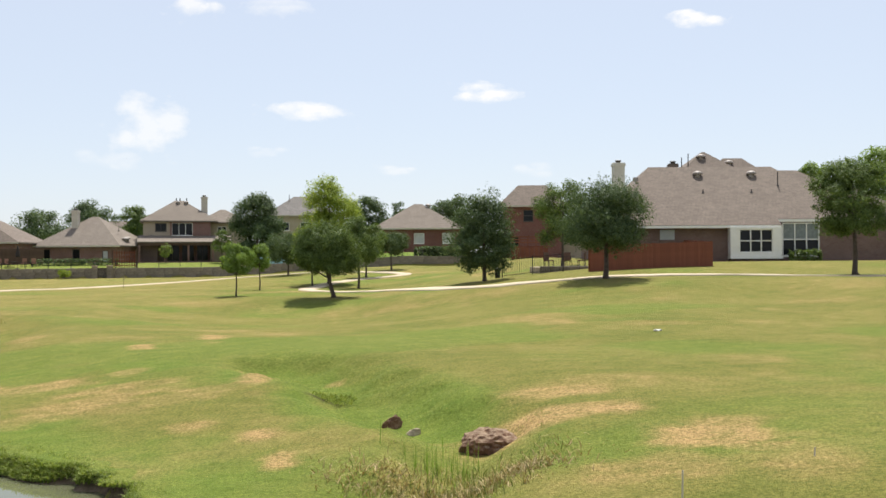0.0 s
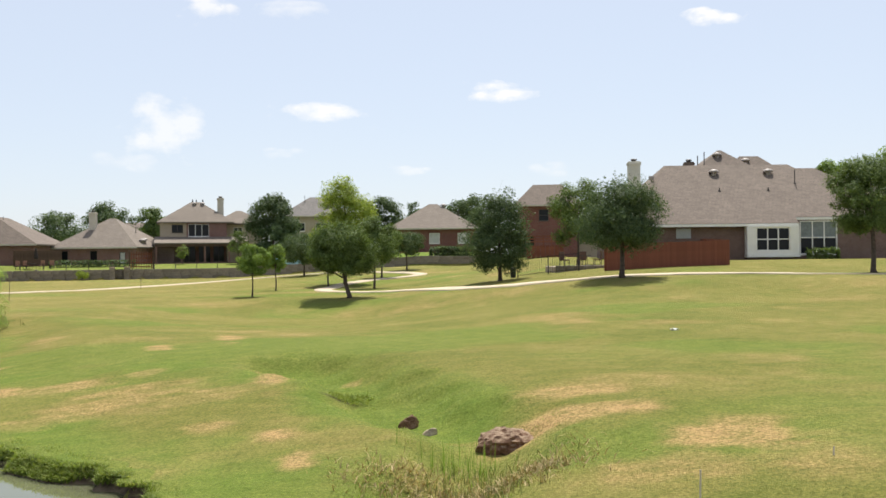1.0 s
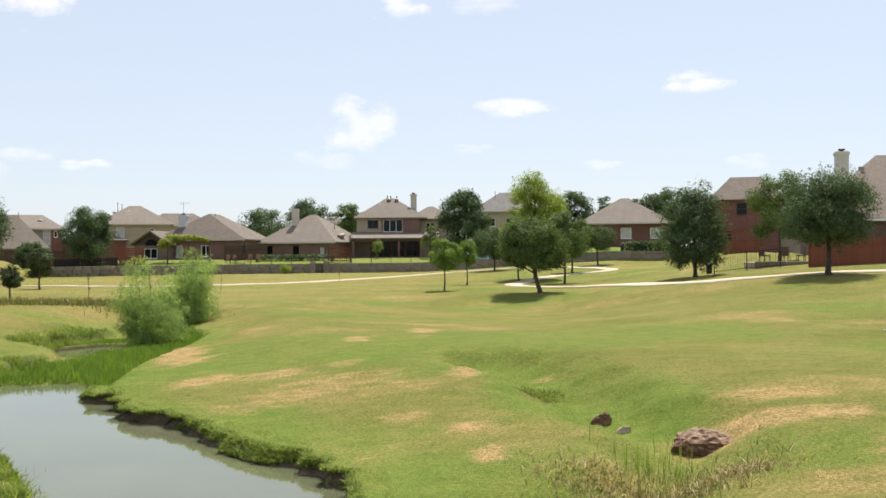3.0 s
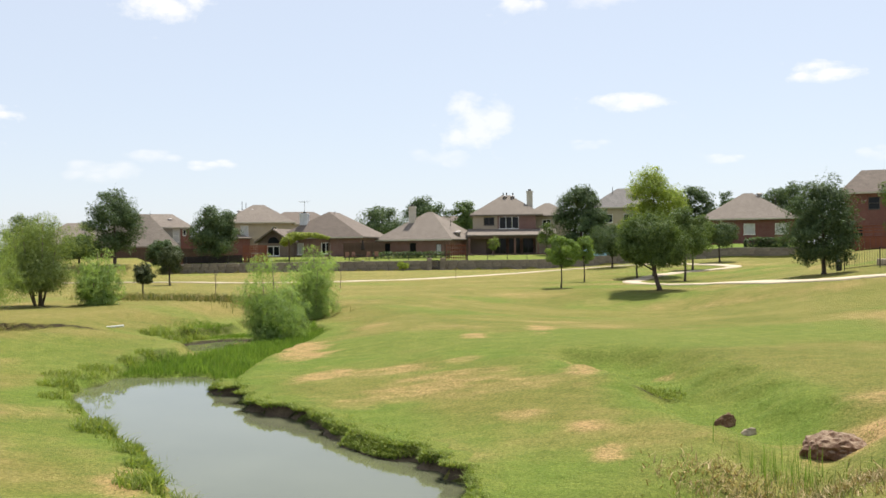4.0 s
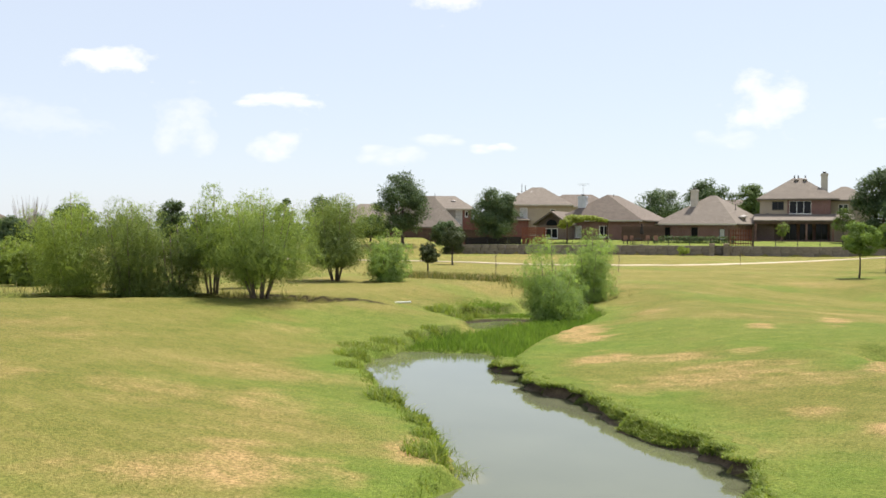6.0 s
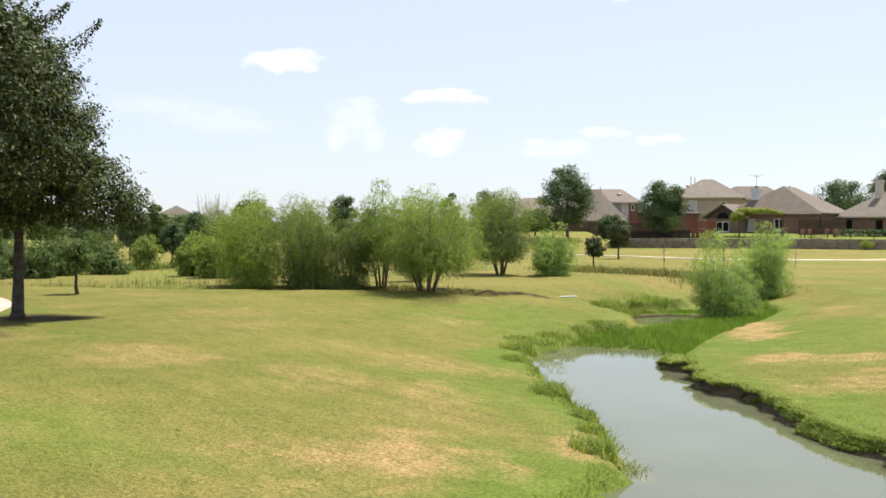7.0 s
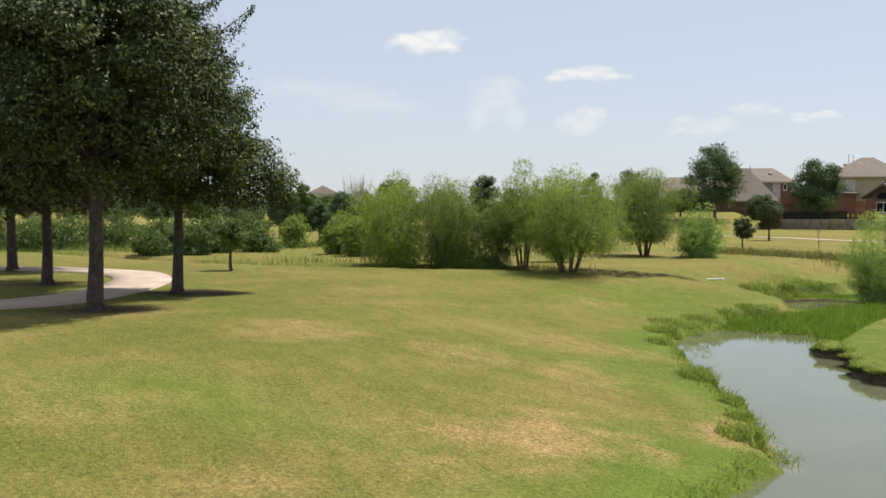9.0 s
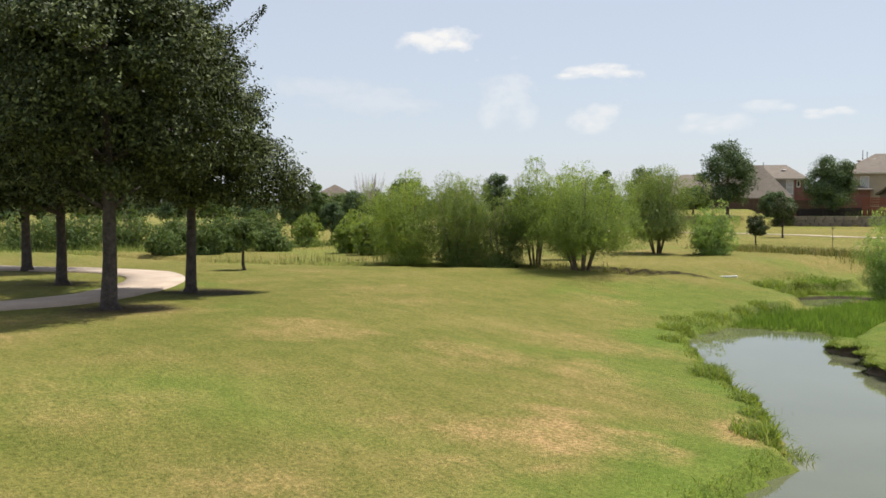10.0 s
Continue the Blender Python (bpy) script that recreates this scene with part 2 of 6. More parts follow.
m, nt, p = mat("creek_water")
n = noise_tex(nt, coords(nt), 0.35, 4)
col = ramp(nt, n, [(0.3, (0.096, 0.102, 0.058)), (0.7, (0.118, 0.124, 0.074))])
nt.links.new(col, p.inputs["Base Color"])
p.inputs["Roughness"].default_value = 0.015
p.inputs["IOR"].default_value = 1.33
p.inputs["Specular IOR Level"].default_value = 0.75
rip = noise_tex(nt, coords(nt, scale=(1.0, 1.6, 1.0)), 3.0, 3)
bump(nt, p, rip, 0.006, 0.01)
M["water"] = m

# lawn: green to straw by the sheet's own patches, finer mottling, mower stripes too faint to see
m, nt, p = mat("lawn")
v = coords(nt)
dry = nd(nt, "Attribute")
dry.attribute_name = "dry"
lush = nd(nt, "Attribute")
lush.attribute_name = "lush"
soil = nd(nt, "Attribute")
soil.attribute_name = "soil"
n1 = noise_tex(nt, v, 0.22, 6, 0.62)
n2 = noise_tex(nt, coords(nt, scale=(1.0, 1.5, 1.0)), 1.6, 6, 0.7)
n3 = noise_tex(nt, v, 16, 4, 0.75)
n4 = noise_tex(nt, v, 55, 2, 0.6)
n5 = noise_tex(nt, coords(nt, scale=(0.22, 1.3, 1.0)), 1.1, 4, 0.6)
f = mul(nt, mul(nt, mul(nt, n1, 0.4), mul(nt, n5, 0.1), "ADD"), mul(nt, mul(nt, n2, 0.3), mul(nt, n3, 0.2), "ADD"), "ADD")
green = ramp(nt, f, [(0.37, (0.1, 0.124, 0.021)), (0.50, (0.168, 0.163, 0.039)), (0.63, (0.25, 0.205, 0.068))])
rich = ramp(nt, n2, [(0.3, (0.088, 0.145, 0.019)), (0.7, (0.155, 0.202, 0.034))])
straw = ramp(nt, mul(nt, mul(nt, n3, 0.6), mul(nt, n2, 0.4), "ADD"), [(0.3, (0.24, 0.165, 0.068)), (0.6, (0.40, 0.265, 0.115)), (0.75, (0.46, 0.325, 0.165))])
# soil darkened so that it also holds the shade under bank overhangs
shaded_dirt = ramp(nt, n3, [(0.3, (0.017, 0.013, 0.009)), (0.7, (0.058, 0.041, 0.028))])
dm = mul(nt, mul(nt, dry.outputs["Fac"], mul(nt, mul(nt, mul(nt, n2, 2.6), mul(nt, n3, 1.8), "ADD"), -1.25, "ADD"), "MULTIPLY"), 0.9, "MULTIPLY", True)
col = mixc(nt, lush.outputs["Fac"], green, rich)
col = mixc(nt, dm, col, straw)
col = mixc(nt, soil.outputs["Fac"], col, shaded_dirt)
g = nd(nt, "HueSaturation")
nt.links.new(mul(nt, mul(nt, mul(nt, n3, 1.8), mul(nt, n4, 1.25), "ADD"), -0.525, "ADD"), g.inputs["Value"])
nt.links.new(col, g.inputs["Color"])
nt.links.new(g.outputs[0], p.inputs["Base Color"])
p.inputs["Roughness"].default_value = 0.95
p.inputs["Specular IOR Level"].default_value = 0.1
bump(nt, p, mul(nt, n3, n4, "ADD"), 0.8, 0.05)
M["lawn"] = m

m, nt, p = mat("cloud")
# soft white vapour: thins out towards its rim along ragged noise
at = nd(nt, "Attribute")
at.attribute_name = "body"
oi = nt.nodes.new("ShaderNodeObjectInfo")
vm = nt.nodes.new("ShaderNodeVectorMath")
vm.operation = "ADD"
nt.links.new(coords(nt, scale=(1.0, 1.0, 1.6)), vm.inputs[0])
nt.links.new(oi.outputs["Location"], vm.inputs[1])
n = noise_tex(nt, vm.outputs[0], 0.022, 8, 0.6)
a = mul(nt, mul(nt, mul(nt, at.outputs["Fac"], 1.25), mul(nt, n, 1.9), "ADD"), -1.2, "ADD")
a = mul(nt, a, 1.15, "MULTIPLY", True)
oc = nt.nodes.new("ShaderNodeObjectInfo")
a = mul(nt, a, oc.outputs["Alpha"])
em = nd(nt, "Emission")
em.inputs[0].default_value, em.inputs[1].default_value = (1.0, 0.985, 0.965, 1), 0.40
tr = nt.nodes.new("ShaderNodeBsdfTransparent")
mx = nd(nt, "MixShader")
nt.links.new(a, mx.inputs[0])
nt.links.new(tr.outputs[0], mx.inputs[1])
nt.links.new(em.outputs[0], mx.inputs[2])
nt.links.new(mx.outputs[0], nt.nodes["Material Output"].inputs[0])
M["cloud"] = m


# ------------------------------------------------------------------ mesh helpers
def fast_mesh(name, verts, faces, material, smooth=False):
    """A mesh from numpy verts (n, 3) and faces (m, 3 or 4)."""
    me = bpy.data.meshes.new(name)
    k = faces.shape[1]
    me.vertices.add(len(verts))
    me.vertices.foreach_set("co", np.asarray(verts, np.float32).ravel())
    me.loops.add(faces.size)
    me.loops.foreach_set("vertex_index", np.asarray(faces, np.int32).ravel())
    me.polygons.add(len(faces))
    me.polygons.foreach_set("loop_start", np.arange(0, faces.size, k, dtype=np.int32))
    if smooth:
        me.polygons.foreach_set("use_smooth", np.ones(len(faces), bool))
    me.materials.append(material)
    me.update(calc_edges=True)
    return me


def part(name, bm, material, parent=None, label="", smooth=False):
    """Links a bmesh as one mesh object, under parent if there is one."""
    me = bpy.data.meshes.new(name)
    if smooth:
        for fc in bm.faces:
            fc.smooth = True
    bm.to_mesh(me)
    bm.free()
    me.materials.append(material)
    ob = new(name, me)
    ob.parent = parent
    return tagged(ob, label)


def part_np(name, verts, faces, material, parent=None, smooth=False):
    ob = new(name, fast_mesh(name, verts, faces, material, smooth))
    ob.parent = parent
    return ob


def thing(name, m, label, category, group="", kind=""):
    ob = new(name)
    ob.empty_display_size = 0.3
    ob.matrix_world = m
    return tagged(ob, label, category, group, kind)


def box(bm, x0, x1, y0, y1, z0, z1, bev=0.0):
    vs = [bm.verts.new(c) for c in ((x0, y0, z0), (x1, y0, z0), (x1, y1, z0), (x0, y1, z0), (x0, y0, z1), (x1, y0, z1), (x1, y1, z1), (x0, y1, z1))]
    fs = [bm.faces.new([vs[i] for i in f]) for f in ((0, 3, 2, 1), (4, 5, 6, 7), (0, 1, 5, 4), (1, 2, 6, 5), (2, 3, 7, 6), (3, 0, 4, 7))]
    if bev:
        es = list({e for f in fs for e in f.edges})
        bmesh.ops.bevel(bm, geom=es, offset=bev, segments=1, affect="EDGES")


def boxes(*args, bev=0.0):
    bm = bmesh.new()
    for a in args:
        box(bm, *a, bev=bev)
    return bm


def tube(bm, pts, radii, sides=8):
    """A tapered tube along pts, closed at both ends."""
    rings = []
    for i, (q, r) in enumerate(zip(pts, radii)):
        q = Vector(q)
        d = (Vector(pts[min(i + 1, len(pts) - 1)]) - Vector(pts[max(i - 1, 0)])).normalized()
        u = d.orthogonal().normalized()
        w = d.cross(u)
        rings.append([bm.verts.new(q + (u * math.cos(a) + w * math.sin(a)) * r) for a in (2 * math.pi * k / sides for k in range(sides))])
    for a, b in zip(rings, rings[1:]):
        # keep rings aligned by nearest start
        off = min(range(sides), key=lambda s: (a[0].co - b[s].co).length)
        for k in range(sides):
            bm.faces.new((a[k], a[(k + 1) % sides], b[(k + 1 + off) % sides], b[(k + off) % sides]))
    bm.faces.new(rings[0][::-1])
    bm.faces.new(rings[-1])


def sstep(v, a, b):
    t = np.clip((np.asarray(v, float) - a) / (b - a), 0, 1)
    return t * t * (3 - 2 * t)


_tab = np.random.RandomState(7).rand(256, 256)


def vnoise(x, y):
    """Smooth value noise, 0 to 1."""
    x, y = np.asarray(x, float), np.asarray(y, float)
    xi, yi = np.floor(x).astype(int), np.floor(y).astype(int)
    fx, fy = x - xi, y - yi
    fx, fy = fx * fx * (3 - 2 * fx), fy * fy * (3 - 2 * fy)
    g = lambda i, j: _tab[(xi + i) % 256, (yi + j) % 256]
    return (g(0, 0) * (1 - fx) + g(1, 0) * fx) * (1 - fy) + (g(0, 1) * (1 - fx) + g(1, 1) * fx) * fy


def fbm(x, y, octaves=4):
    s, a, t = 0, 0.5, 0
    for k in range(octaves):
        s, t, a = s + a * vnoise(x * 2 ** k + 17.3 * k, y * 2 ** k + 5.1 * k), t + a, a * 0.5
    return s / t


def line_dist(x, y, pts):
    best = np.full(np.shape(x), 1e9)
    for (ax, ay), (bx, by) in zip(pts, pts[1:]):
        dx, dy = bx - ax, by - ay
        t = np.clip(((x - ax) * dx + (y - ay) * dy) / (dx * dx + dy * dy), 0, 1)
        best = np.minimum(best, np.hypot(x - ax - t * dx, y - ay - t * dy))
    return best


def inside(x, y, poly):
    r = np.zeros(np.shape(x), bool)
    for (ax, ay), (bx, by) in zip(poly, poly[1:] + poly[:1]):
        c = (ay > y) != (by > y)
        with np.errstate(divide="ignore", invalid="ignore"):
            r ^= c & (x < (bx - ax) * (y - ay) / (by - ay + 1e-12) + ax)
    return r


# ------------------------------------------------------------------ the ground
WATER_Z = -1.2
RIGHT_BANK = [(-15.2, 24.2), (-14.3, 22.6), (-12.5, 20.75), (-11.0, 19.6), (-9.3, 18.35), (-7.9, 17.2), (-6.7, 16.45), (-5.9, 15.75),
              (-5.2, 14.9), (-4.6, 13.9), (-3.8, 12.3), (-2.0, 10.0), (1.0, 6.5), (6.0, 2.0), (14.0, -4.0), (40.0, -20.0)]
LEFT_BANK = [(-16.8, 25.4), (-18.7, 24.6), (-18.4, 22.4), (-16.2, 19.6), (-13.9, 17.7), (-11.7, 15.7), (-10.4, 14.6), (-9.14, 13.3),
             (-8.5, 12.3), (-8.0, 11.4), (-7.2, 9.0), (-6.0, 5.0), (-4.0, 0.0), (2.0, -8.0), (30.0, -28.0)]
CREEK = RIGHT_BANK + LEFT_BANK[::-1]
GULLY = [(-4.6, 25.6), (-3.0, 24.0), (-1.1, 20.0), (0.5, 17.0), (0.2, 14.8), (-1.2, 12.0), (-2.6, 9.6)]
CHANNEL = [(-14.6, 23.2), (-15.3, 25.2), (-16.2, 28.8), (-16.9, 32.2), (-18.6, 38.0), (-21.5, 41.8), (-24.5, 41.6), (-23.4, 38.4), (-24.2, 35.6), (-23.0, 33.4),
           (-20.9, 31.4), (-19.9, 29.9), (-19.9, 28.2), (-19.4, 26.2), (-18.7, 24.2), (-16.6, 24.2)]
CUT = [(-23.9, 30.4), (-25.4, 29.6), (-28.3, 28.2), (-31.5, 25.0), (-36.5, 21.0), (-44.0, 17.0), (-60.0, 12.0)]
# places where the bank has slumped
HOLLOWS = [(-10.75, 19.75, 0.34), (-10.05, 19.2, 0.3), (-9.3, 18.65, 0.25), (-6.2, 16.3, 0.28), (-5.55, 15.6, 0.26), (-5.0, 14.8, 0.3), (-13.3, 22.2, 0.4), (-12.6, 21.1, 0.3), (-8.9, 13.4, 0.25), (-17.6, 22.4, 0.35)]
WALL = [(-115.0, 78.0), (-75.0, 94.0), (-66.2, 97.8), (-49.6, 107.1), (-35.6, 112.5), (-26.6, 115.0), (-16.4, 116.8), (-6.0, 117.9), (2.4, 118.0)]


def wall_y(x):
    return np.interp(x, [q[0] for q in WALL], [q[1] for q in WALL])


def creek_d(x, y):
    d = line_dist(x, y, CREEK + CREEK[:1])
    return np.where(inside(x, y, CREEK), -d, d)


def edge_d(x, y):
    """Distance from the water's ragged edge."""
    d = creek_d(x, y) + 0.5 * (fbm(x * 0.9, y * 0.9, 3) - 0.5) + 0.3 * (fbm(x * 3.1, y * 3.1, 2) - 0.5) - 0.05
    for hx, hy, hr in HOLLOWS:
        d = d - 0.55 * np.exp(-(np.hypot(x - hx, y - hy) / hr) ** 2)
    return d


def channel_d(x, y):
    """Distance from the upper creek's marshy bed, negative inside it."""
    d = line_dist(x, y, CHANNEL + CHANNEL[:1])
    return np.where(inside(x, y, CHANNEL), -d, d)


def ground(x, y):
    """Height of the ground."""
    x, y = np.asarray(x, float), np.asarray(y, float)
    z = 1.35 * sstep(x, -8, 10) * sstep(y, 16, 52) + 0.75 * sstep(x, 2, 14) * sstep(y, 55, 72)
    z = z + sstep(y, 75, 115) * (0.25 + 1.15 * sstep(x, -30, -4)) * (1 - 0.6 * sstep(x, 6, 20))
    z = z - 0.72 * sstep(x, -6, 2.4) * sstep(y, 84, 112)
    # the lawn dips, then climbs in a short slope under the park trees
    k = y - (54.0 + 0.42 * (9.0 - x))
    dip = (-0.8 + 0.25 * sstep(x, -6, 6)) * sstep(k, -36, -9) * (1 - sstep(k, -8, 0)) + 0.12 * sstep(k, 0, 4) * (1 - sstep(k, 6, 20))
    z = z + dip * sstep(x, -22, -10) * (1 - sstep(x, 14, 24))
    z = z + 1.05 * sstep(y - wall_y(x), 0.15, 0.6) * (1 - sstep(x, 2.5, 7)) * sstep(x, -70, -67)
    # a grassy rise where the wall ends
    rise = 1.5 * sstep(np.hypot(x, y), 93.5, 103) * sstep(-x * 0.815 - y * 0.579, -0.5, 2.5) * (1 - sstep(-x * 0.815 - y * 0.579, 9, 24))
    z = np.where(rise > 0.01, np.maximum(z, rise), z)
    z = z + 0.6 * sstep(y - wall_y(x), 1.0, 12.0) * (1 - sstep(x, 2.5, 7))
    near = np.hypot(x, y) < 90
    z = z + np.where(near, 0.16 * (fbm(x * 0.09, y * 0.09, 3) - 0.5) + 0.05 * (fbm(x * 0.7, y * 0.7, 3) - 0.5), 0)
    d = edge_d(x, y)
    lawn = z - (0.97 + 0.5 * np.maximum(0, z)) * (1 - sstep(d, -1, 11))
    g = line_dist(x, y, GULLY) + 0.9 * (fbm(x * 1.1 + 9, y * 1.1, 3) - 0.5)
    lawn = lawn - 0.16 * np.exp(-np.hypot((x + 2.6) / 0.9, (y - 21.6) / 0.45) ** 2)
    lawn = np.maximum(lawn - 0.5 * (1 - sstep(g, 0.1, 1.7)), np.minimum(lawn, -1.12))
    # the upper creek: a flat marshy bed with a still pool, between low banks
    u = channel_d(x, y) + 0.7 * (fbm(x * 0.7 + 3, y * 0.7, 3) - 0.5)
    lawn = lawn + (np.minimum(lawn, -0.72) - lawn) * (1 - sstep(u, 0.2, 4.5))
    lawn = np.where(d > 0, lawn + (np.minimum(lawn, -1.13) - lawn) * (1 - sstep(u, -0.1, 0.35)), lawn)
    r = np.hypot((x + 21.6) / 1.5, (y - 34.4) / 2.2) + 0.5 * (fbm(x * 0.9, y * 0.9 + 4, 3) - 0.5)
    lawn = lawn + (-1.19 - 0.04 * fbm(x * 1.3, y * 1.3 + 2, 3) - lawn) * (1 - sstep(r, 0.75, 1.25))
    c = line_dist(x, y, CUT) + 0.4 * (fbm(x * 1.1, y * 1.1 + 8, 3) - 0.5)
    lawn = lawn - 0.3 * (1 - sstep(c, 0.75, 1.0)) * (1 - 0.75 * sstep(x, -27.5, -25.5)) * (1 - sstep(x, -25.0, -24.2))
    bed = WATER_Z - 0.08 - 0.5 * sstep(-d, 0, 1.5)
    return np.where(d > 0, bed + (lawn - bed) * sstep(d, 0.12, 0.34), bed)


def gz(x, y):
    return float(ground(np.array([x]), np.array([y]))[0])


def spread(lo, hi, a, b, fine, mid, mid_lo, mid_hi):
    """Grid lines: fine from a to b, middling out to mid_lo and mid_hi, then ever wider."""
    core = list(np.arange(a, b, fine))
    up = list(np.arange(b, mid_hi, mid))
    dn = list(np.arange(mid_lo, a, mid))
    s, q = mid, mid_hi
    while q < hi:
        up.append(q)
        s *= 1.25
        q += s
    s, q = mid, mid_lo
    far = []
    while q > lo:
        s *= 1.25
        q -= s
        far.append(q)
    return np.array(sorted(far) + dn + core + up + [hi])


def build_ground():
    xs = spread(-3200, 3200, -31.0, 7.0, 0.2, 0.85, -80, 36)
    ys = spread(-3200, 3200, 9.0, 42.0, 0.2, 0.85, -12, 124)
    X, Y = np.meshgrid(xs, ys)
    Z = ground(X, Y)
    nx, ny = len(xs), len(ys)
    idx = np.arange(nx * ny).reshape(ny, nx)
    faces = np.stack([idx[:-1, :-1], idx[:-1, 1:], idx[1:, 1:], idx[1:, :-1]], -1).reshape(-1, 4)
    me = fast_mesh("ground", np.stack([X, Y, Z], -1).reshape(-1, 3), faces, M["lawn"], True)
    x, y = X.ravel(), Y.ravel()
    d = creek_d(x, y)
    # straw patches: centre, half-lengths, turn
    dryness = np.zeros(len(x))
    for cx, cy, a, b, turn, k in DRY:
        c, s = math.cos(radians(turn)), math.sin(radians(turn))
        u, w = (x - cx) * c + (y - cy) * s, -(x - cx) * s + (y - cy) * c
        r = np.hypot(u / a, w / b) + 1.8 * (fbm(u * 0.7 + cx, w * 1.5, 5) - 0.5)
        dryness = np.maximum(dryness, k * (1 - sstep(r, 0.35, 1.0)))
    dryness = np.maximum(dryness, 0.4 * sstep(fbm(x * 0.3 + 4, y * 0.3, 5), 0.58, 0.8))
    dryness = np.maximum(dryness, 0.15 * sstep(np.hypot(x, y), 36, 50) * (1 - sstep(x, -22, -14)) * (0.6 + 0.8 * fbm(x * 0.2, y * 0.2 + 9, 3)))
    g = line_dist(x, y, GULLY)
    wob = fbm(x * 0.5, y * 0.5 + 3, 4) - 0.5
    sweep = line_dist(x, y, [(-14.5, 25.5), (-10.5, 26.5), (-6.5, 25.5), (-3.6, 22.4), (-2.4, 19.5)])
    lush = np.maximum(0.8 * (1 - sstep(sweep + 3.0 * wob, 0.3, 1.6)), 0.85 * (1 - sstep(g + 3.0 * wob, 0.2, 2.4)))
    lush = np.maximum(lush, 0.9 * (1 - sstep(channel_d(x, y) + 1.5 * wob, 0.0, 2.0)))
    lush = np.maximum(lush, 0.85 * (1 - sstep(d + 5 * wob, 0.6, 3.5)))
    lush = np.maximum(lush, 0.6 * sstep(fbm(x * 0.13 + 40, y * 0.2 + 7, 4), 0.55, 0.7))
    lush = np.maximum(lush, sstep(y - wall_y(x), 0.4, 1.0) * (1 - sstep(x, 2.5, 6)) * sstep(x, -70, -66))
    dd = edge_d(x, y)
    bare = (1 - sstep(dd, 0.03, 0.15)) * (0.1 + 0.85 * sstep(fbm(x * 0.7 + 2, y * 0.7, 2), 0.48, 0.6))
    # slumped hollows get the darkened soil in place of their overhang's shade
    for hx, hy, hr in HOLLOWS:
        bare = np.maximum(bare, 0.95 * (1 - sstep(np.hypot(x - hx, y - hy) + 0.3 * wob, hr * 0.8, hr * 1.5)))
    bare = np.maximum(bare, 0.45 * (1 - sstep(np.abs(channel_d(x, y) - 0.15) + 0.5 * wob, 0.1, 0.3)) * sstep(vnoise(x * 0.9, y * 0.9), 0.35, 0.6) * (x < -19))
    c = line_dist(x, y, CUT) + 0.4 * (fbm(x * 1.1, y * 1.1 + 8, 3) - 0.5)
    bare = np.maximum(bare, np.where((c > 0.8) & (c < 1.02), 0.95, 0) * sstep(x, -31, -29.5) * (1 - sstep(x, -25.2, -24.2)))
    # dark soil colour in and round the still pool
    r = np.hypot((x + 21.6) / 1.5, (y - 34.4) / 2.2) + 0.5 * wob
    bare = np.maximum(bare, 0.95 * (1 - sstep(r, 1.05, 1.3)))
    # a small washed-out step in the gully
    bare = np.maximum(bare, 0.85 * (1 - sstep(np.hypot((x + 2.6) / 0.75, (y - 22.0) / 0.3) + 1.2 * wob, 0.5, 1.0)))
    # mulch rings round the oaks, with part of the crown shade painted in
    for tx, ty, tr in MULCH_SHADE:
        r = np.hypot(x - tx, y - ty) + 0.8 * (fbm(x * 1.2, y * 1.2, 3) - 0.5)
        bare = np.maximum(bare, 0.85 * (1 - sstep(r, tr * 0.5, tr)))
    for name, val in (("dry", dryness), ("lush", lush), ("soil", bare)):
        at = me.attributes.new(name, "FLOAT", "POINT")
        at.data.foreach_set("value", val.astype(np.float32))
    ob = new("ground", me)
    return tagged(ob, "mown park lawn of green and straw-dry grass with a creek bed", "lawn", kind="structure")


DRY_RIGHT = [
    (-11.4, 24.3, 1.16, 1.45, 25, 0.95),
    (-7.5, 21.8, 3.27, 1.89, 19, 0.60),
    (-3.4, 17.9, 0.54, 0.61, 11, 1.00),
    (-2.7, 16.1, 0.45, 0.98, 10, 1.00),
    (-4.9, 19.0, 0.54, 0.54, 14, 0.60),
    (-4.5, 23.5, 0.56, 1.96, 11, 1.00),
    (-9.4, 30.4, 0.50, 0.91, 17, 1.00),
    (-8.0, 33.8, 0.68, 3.07, 13, 1.00),
    (-15.1, 35.3, 0.75, 1.75, 23, 0.50),
    (-8.1, 25.0, 0.62, 0.61, 18, 0.60),
    (1.6, 17.5, 1.80, 1.18, -5, 1.00),
    (2.0, 19.3, 1.29, 0.88, -6, 0.80),
    (-2.7, 24.1, 0.34, 0.35, 6, 0.80),
    (4.0, 35.0, 0.97, 1.86, -7, 0.50),
    (4.3, 15.1, 1.17, 1.18, -16, 0.95),
    (4.7, 15.7, 0.77, 0.54, -17, 0.70),
    (5.2, 13.6, 1.14, 1.21, -21, 0.45),
    (3.3, 13.6, 0.66, 0.74, -14, 0.50),
    (-10.2, 24.1, 1.85, 1.25, 23, 0.70),
    (2.4, 13.5, 0.59, 0.91, -10, 0.50),
    (3.9, 35.5, 0.84, 1.52, -6, 0.40),
]
